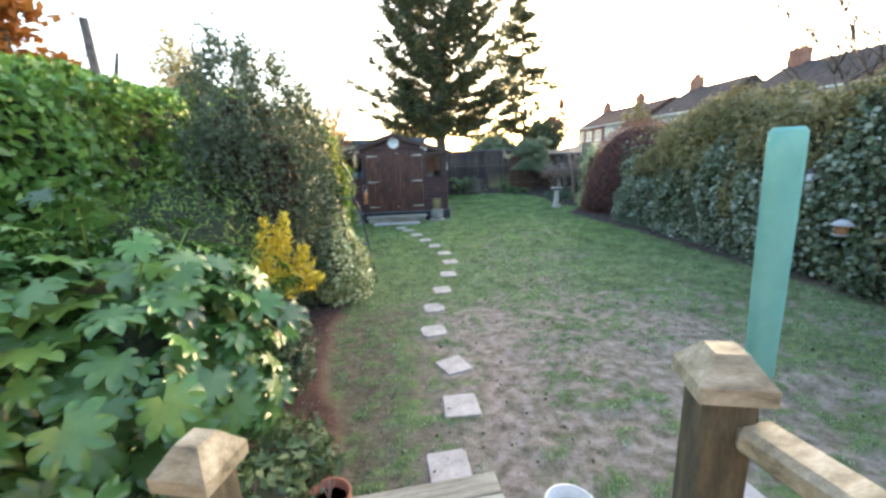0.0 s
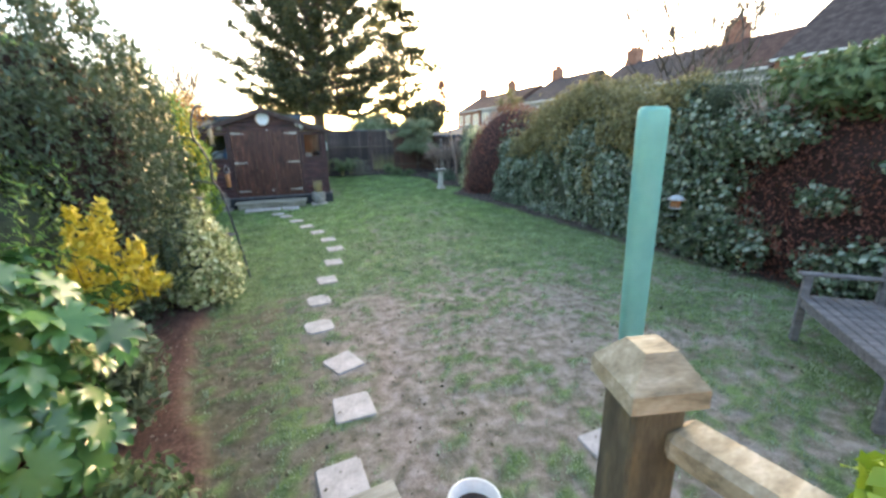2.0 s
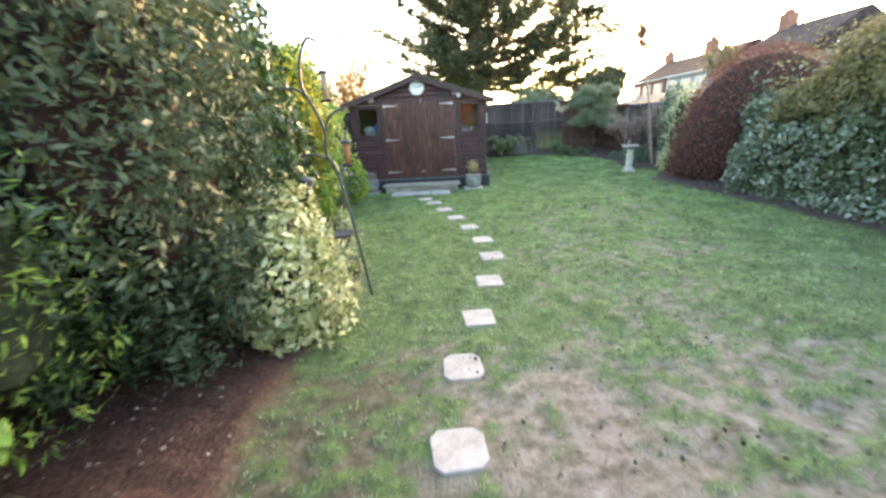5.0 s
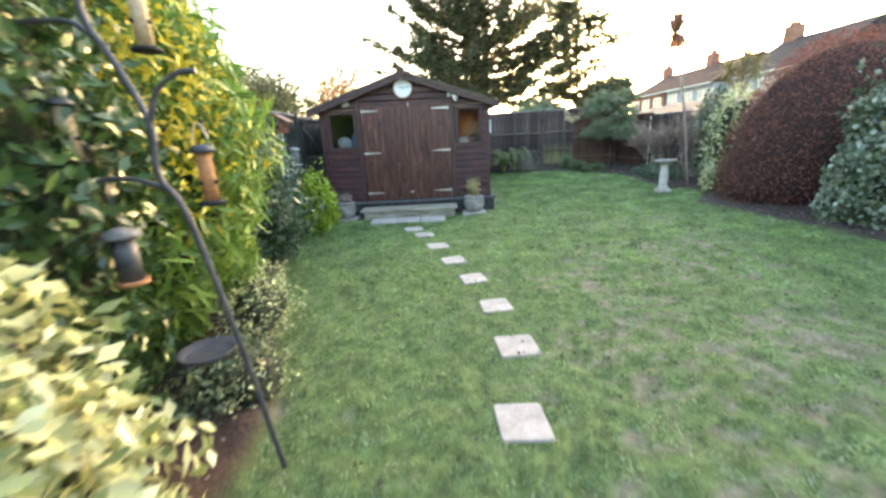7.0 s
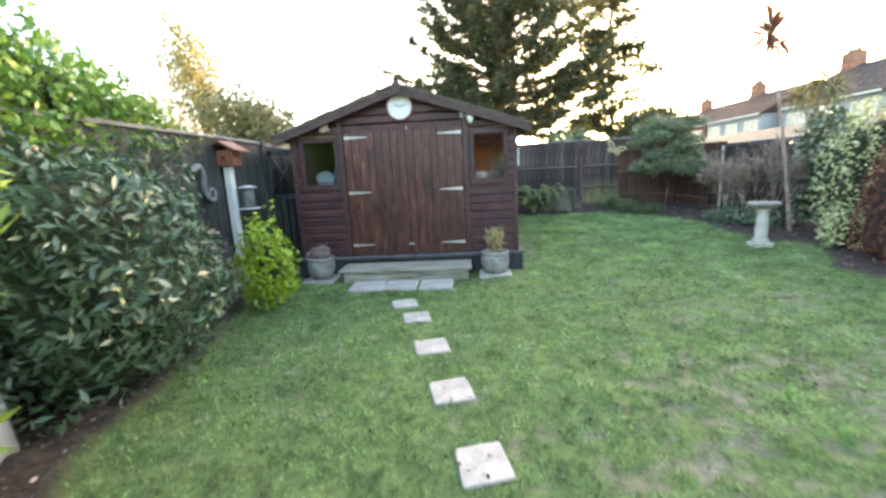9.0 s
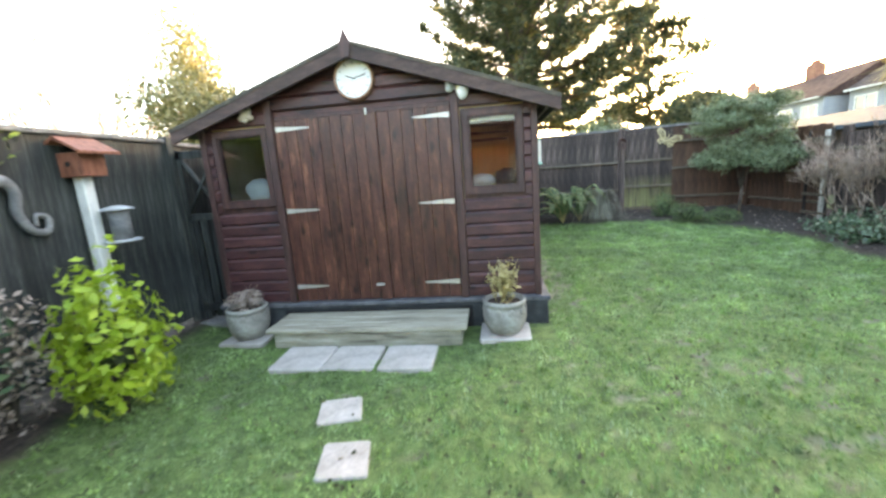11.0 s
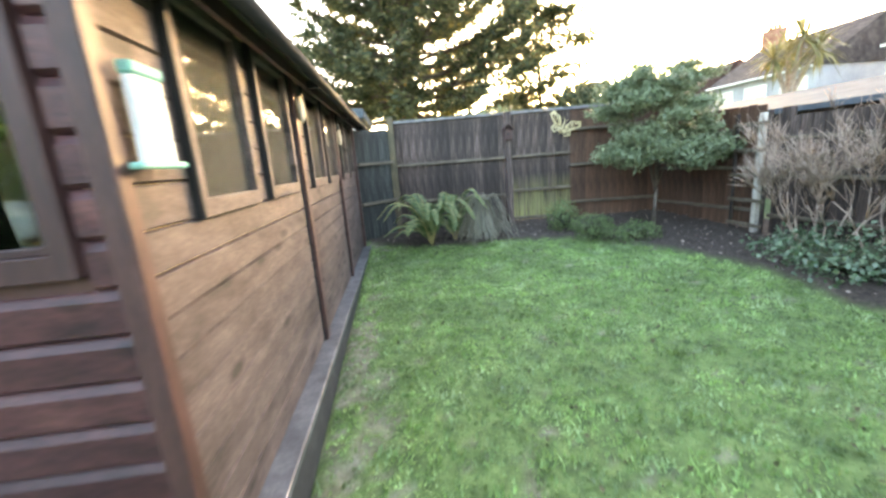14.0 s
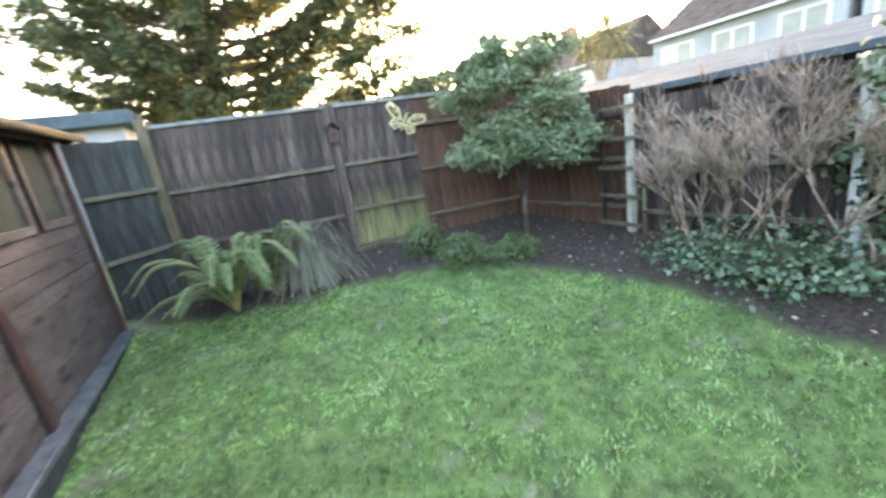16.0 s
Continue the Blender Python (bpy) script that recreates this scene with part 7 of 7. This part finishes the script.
# the houses at the head of the garden, seen only in reflections
M_CREAMR = mat("cream_render", [(0.50, 0.42, 0.28), (0.60, 0.52, 0.36)], 1.5, 0.9, 0.1)


def block(name, label, x0, x1, y0, y1, eave, ridge, wall, roof_m, wins):
    """House block that looks to +y, with a hipped roof."""
    t = thing(name, label, "house", (x0, y1, 0))
    w, d = x1 - x0, y1 - y0
    part("wall", box(0, w, -d, 0, 0, eave), wall, t)
    bm = bmesh.new()
    k = min(w, d) * 0.42
    v = [bm.verts.new(c) for c in ((-0.4, 0.4, eave - 0.08), (w + 0.4, 0.4, eave - 0.08), (w + 0.4, -d - 0.4, eave - 0.08), (-0.4, -d - 0.4, eave - 0.08), (k, -d / 2, ridge), (w - k, -d / 2, ridge))]
    for q in ((0, 1, 5, 4), (1, 2, 5), (2, 3, 4, 5), (3, 0, 4), (3, 2, 1, 0)):
        bm.faces.new([v[i] for i in q])
    part("roof", bm, roof_m, t)
    for x, z in wins:
        fr = bmesh.new()
        for a, b, c, e in ((x, x + 0.08, z, z + 1.2), (x + 1.1, x + 1.18, z, z + 1.2), (x + 0.55, x + 0.62, z, z + 1.2), (x + 0.08, x + 1.1, z, z + 0.08), (x + 0.08, x + 1.1, z + 1.12, z + 1.2)):
            box(a, b, -0.02, 0.06, c, e, 0, fr)
        wi = part("window", fr, M_WHITE, t)
        part("pane", box(x + 0.08, x + 1.1, 0.01, 0.02, z + 0.08, z + 1.12), M_FROST, wi)
    return t


block("own_house", "cream rendered two-storey house behind the deck", -5.2, -1.9, -9.0, -3.4, 5.3, 7.6, M_CREAMR, M_TILE, [(1.0, 3.4), (1.0, 0.9)])
block("house_extension", "low brick extension of the house behind the deck", -1.7, 4.5, -8.0, -3.0, 2.7, 4.0, M_BRICK, M_TILE, [(0.5, 0.9), (3.8, 0.9)])
block("neighbour_house", "neighbouring house with a brown hipped roof", -17.0, -8.5, -12.0, -5.0, 4.9, 7.6, M_CREAMR, M_TILE, [(1.2, 3.1), (5.6, 3.1)])
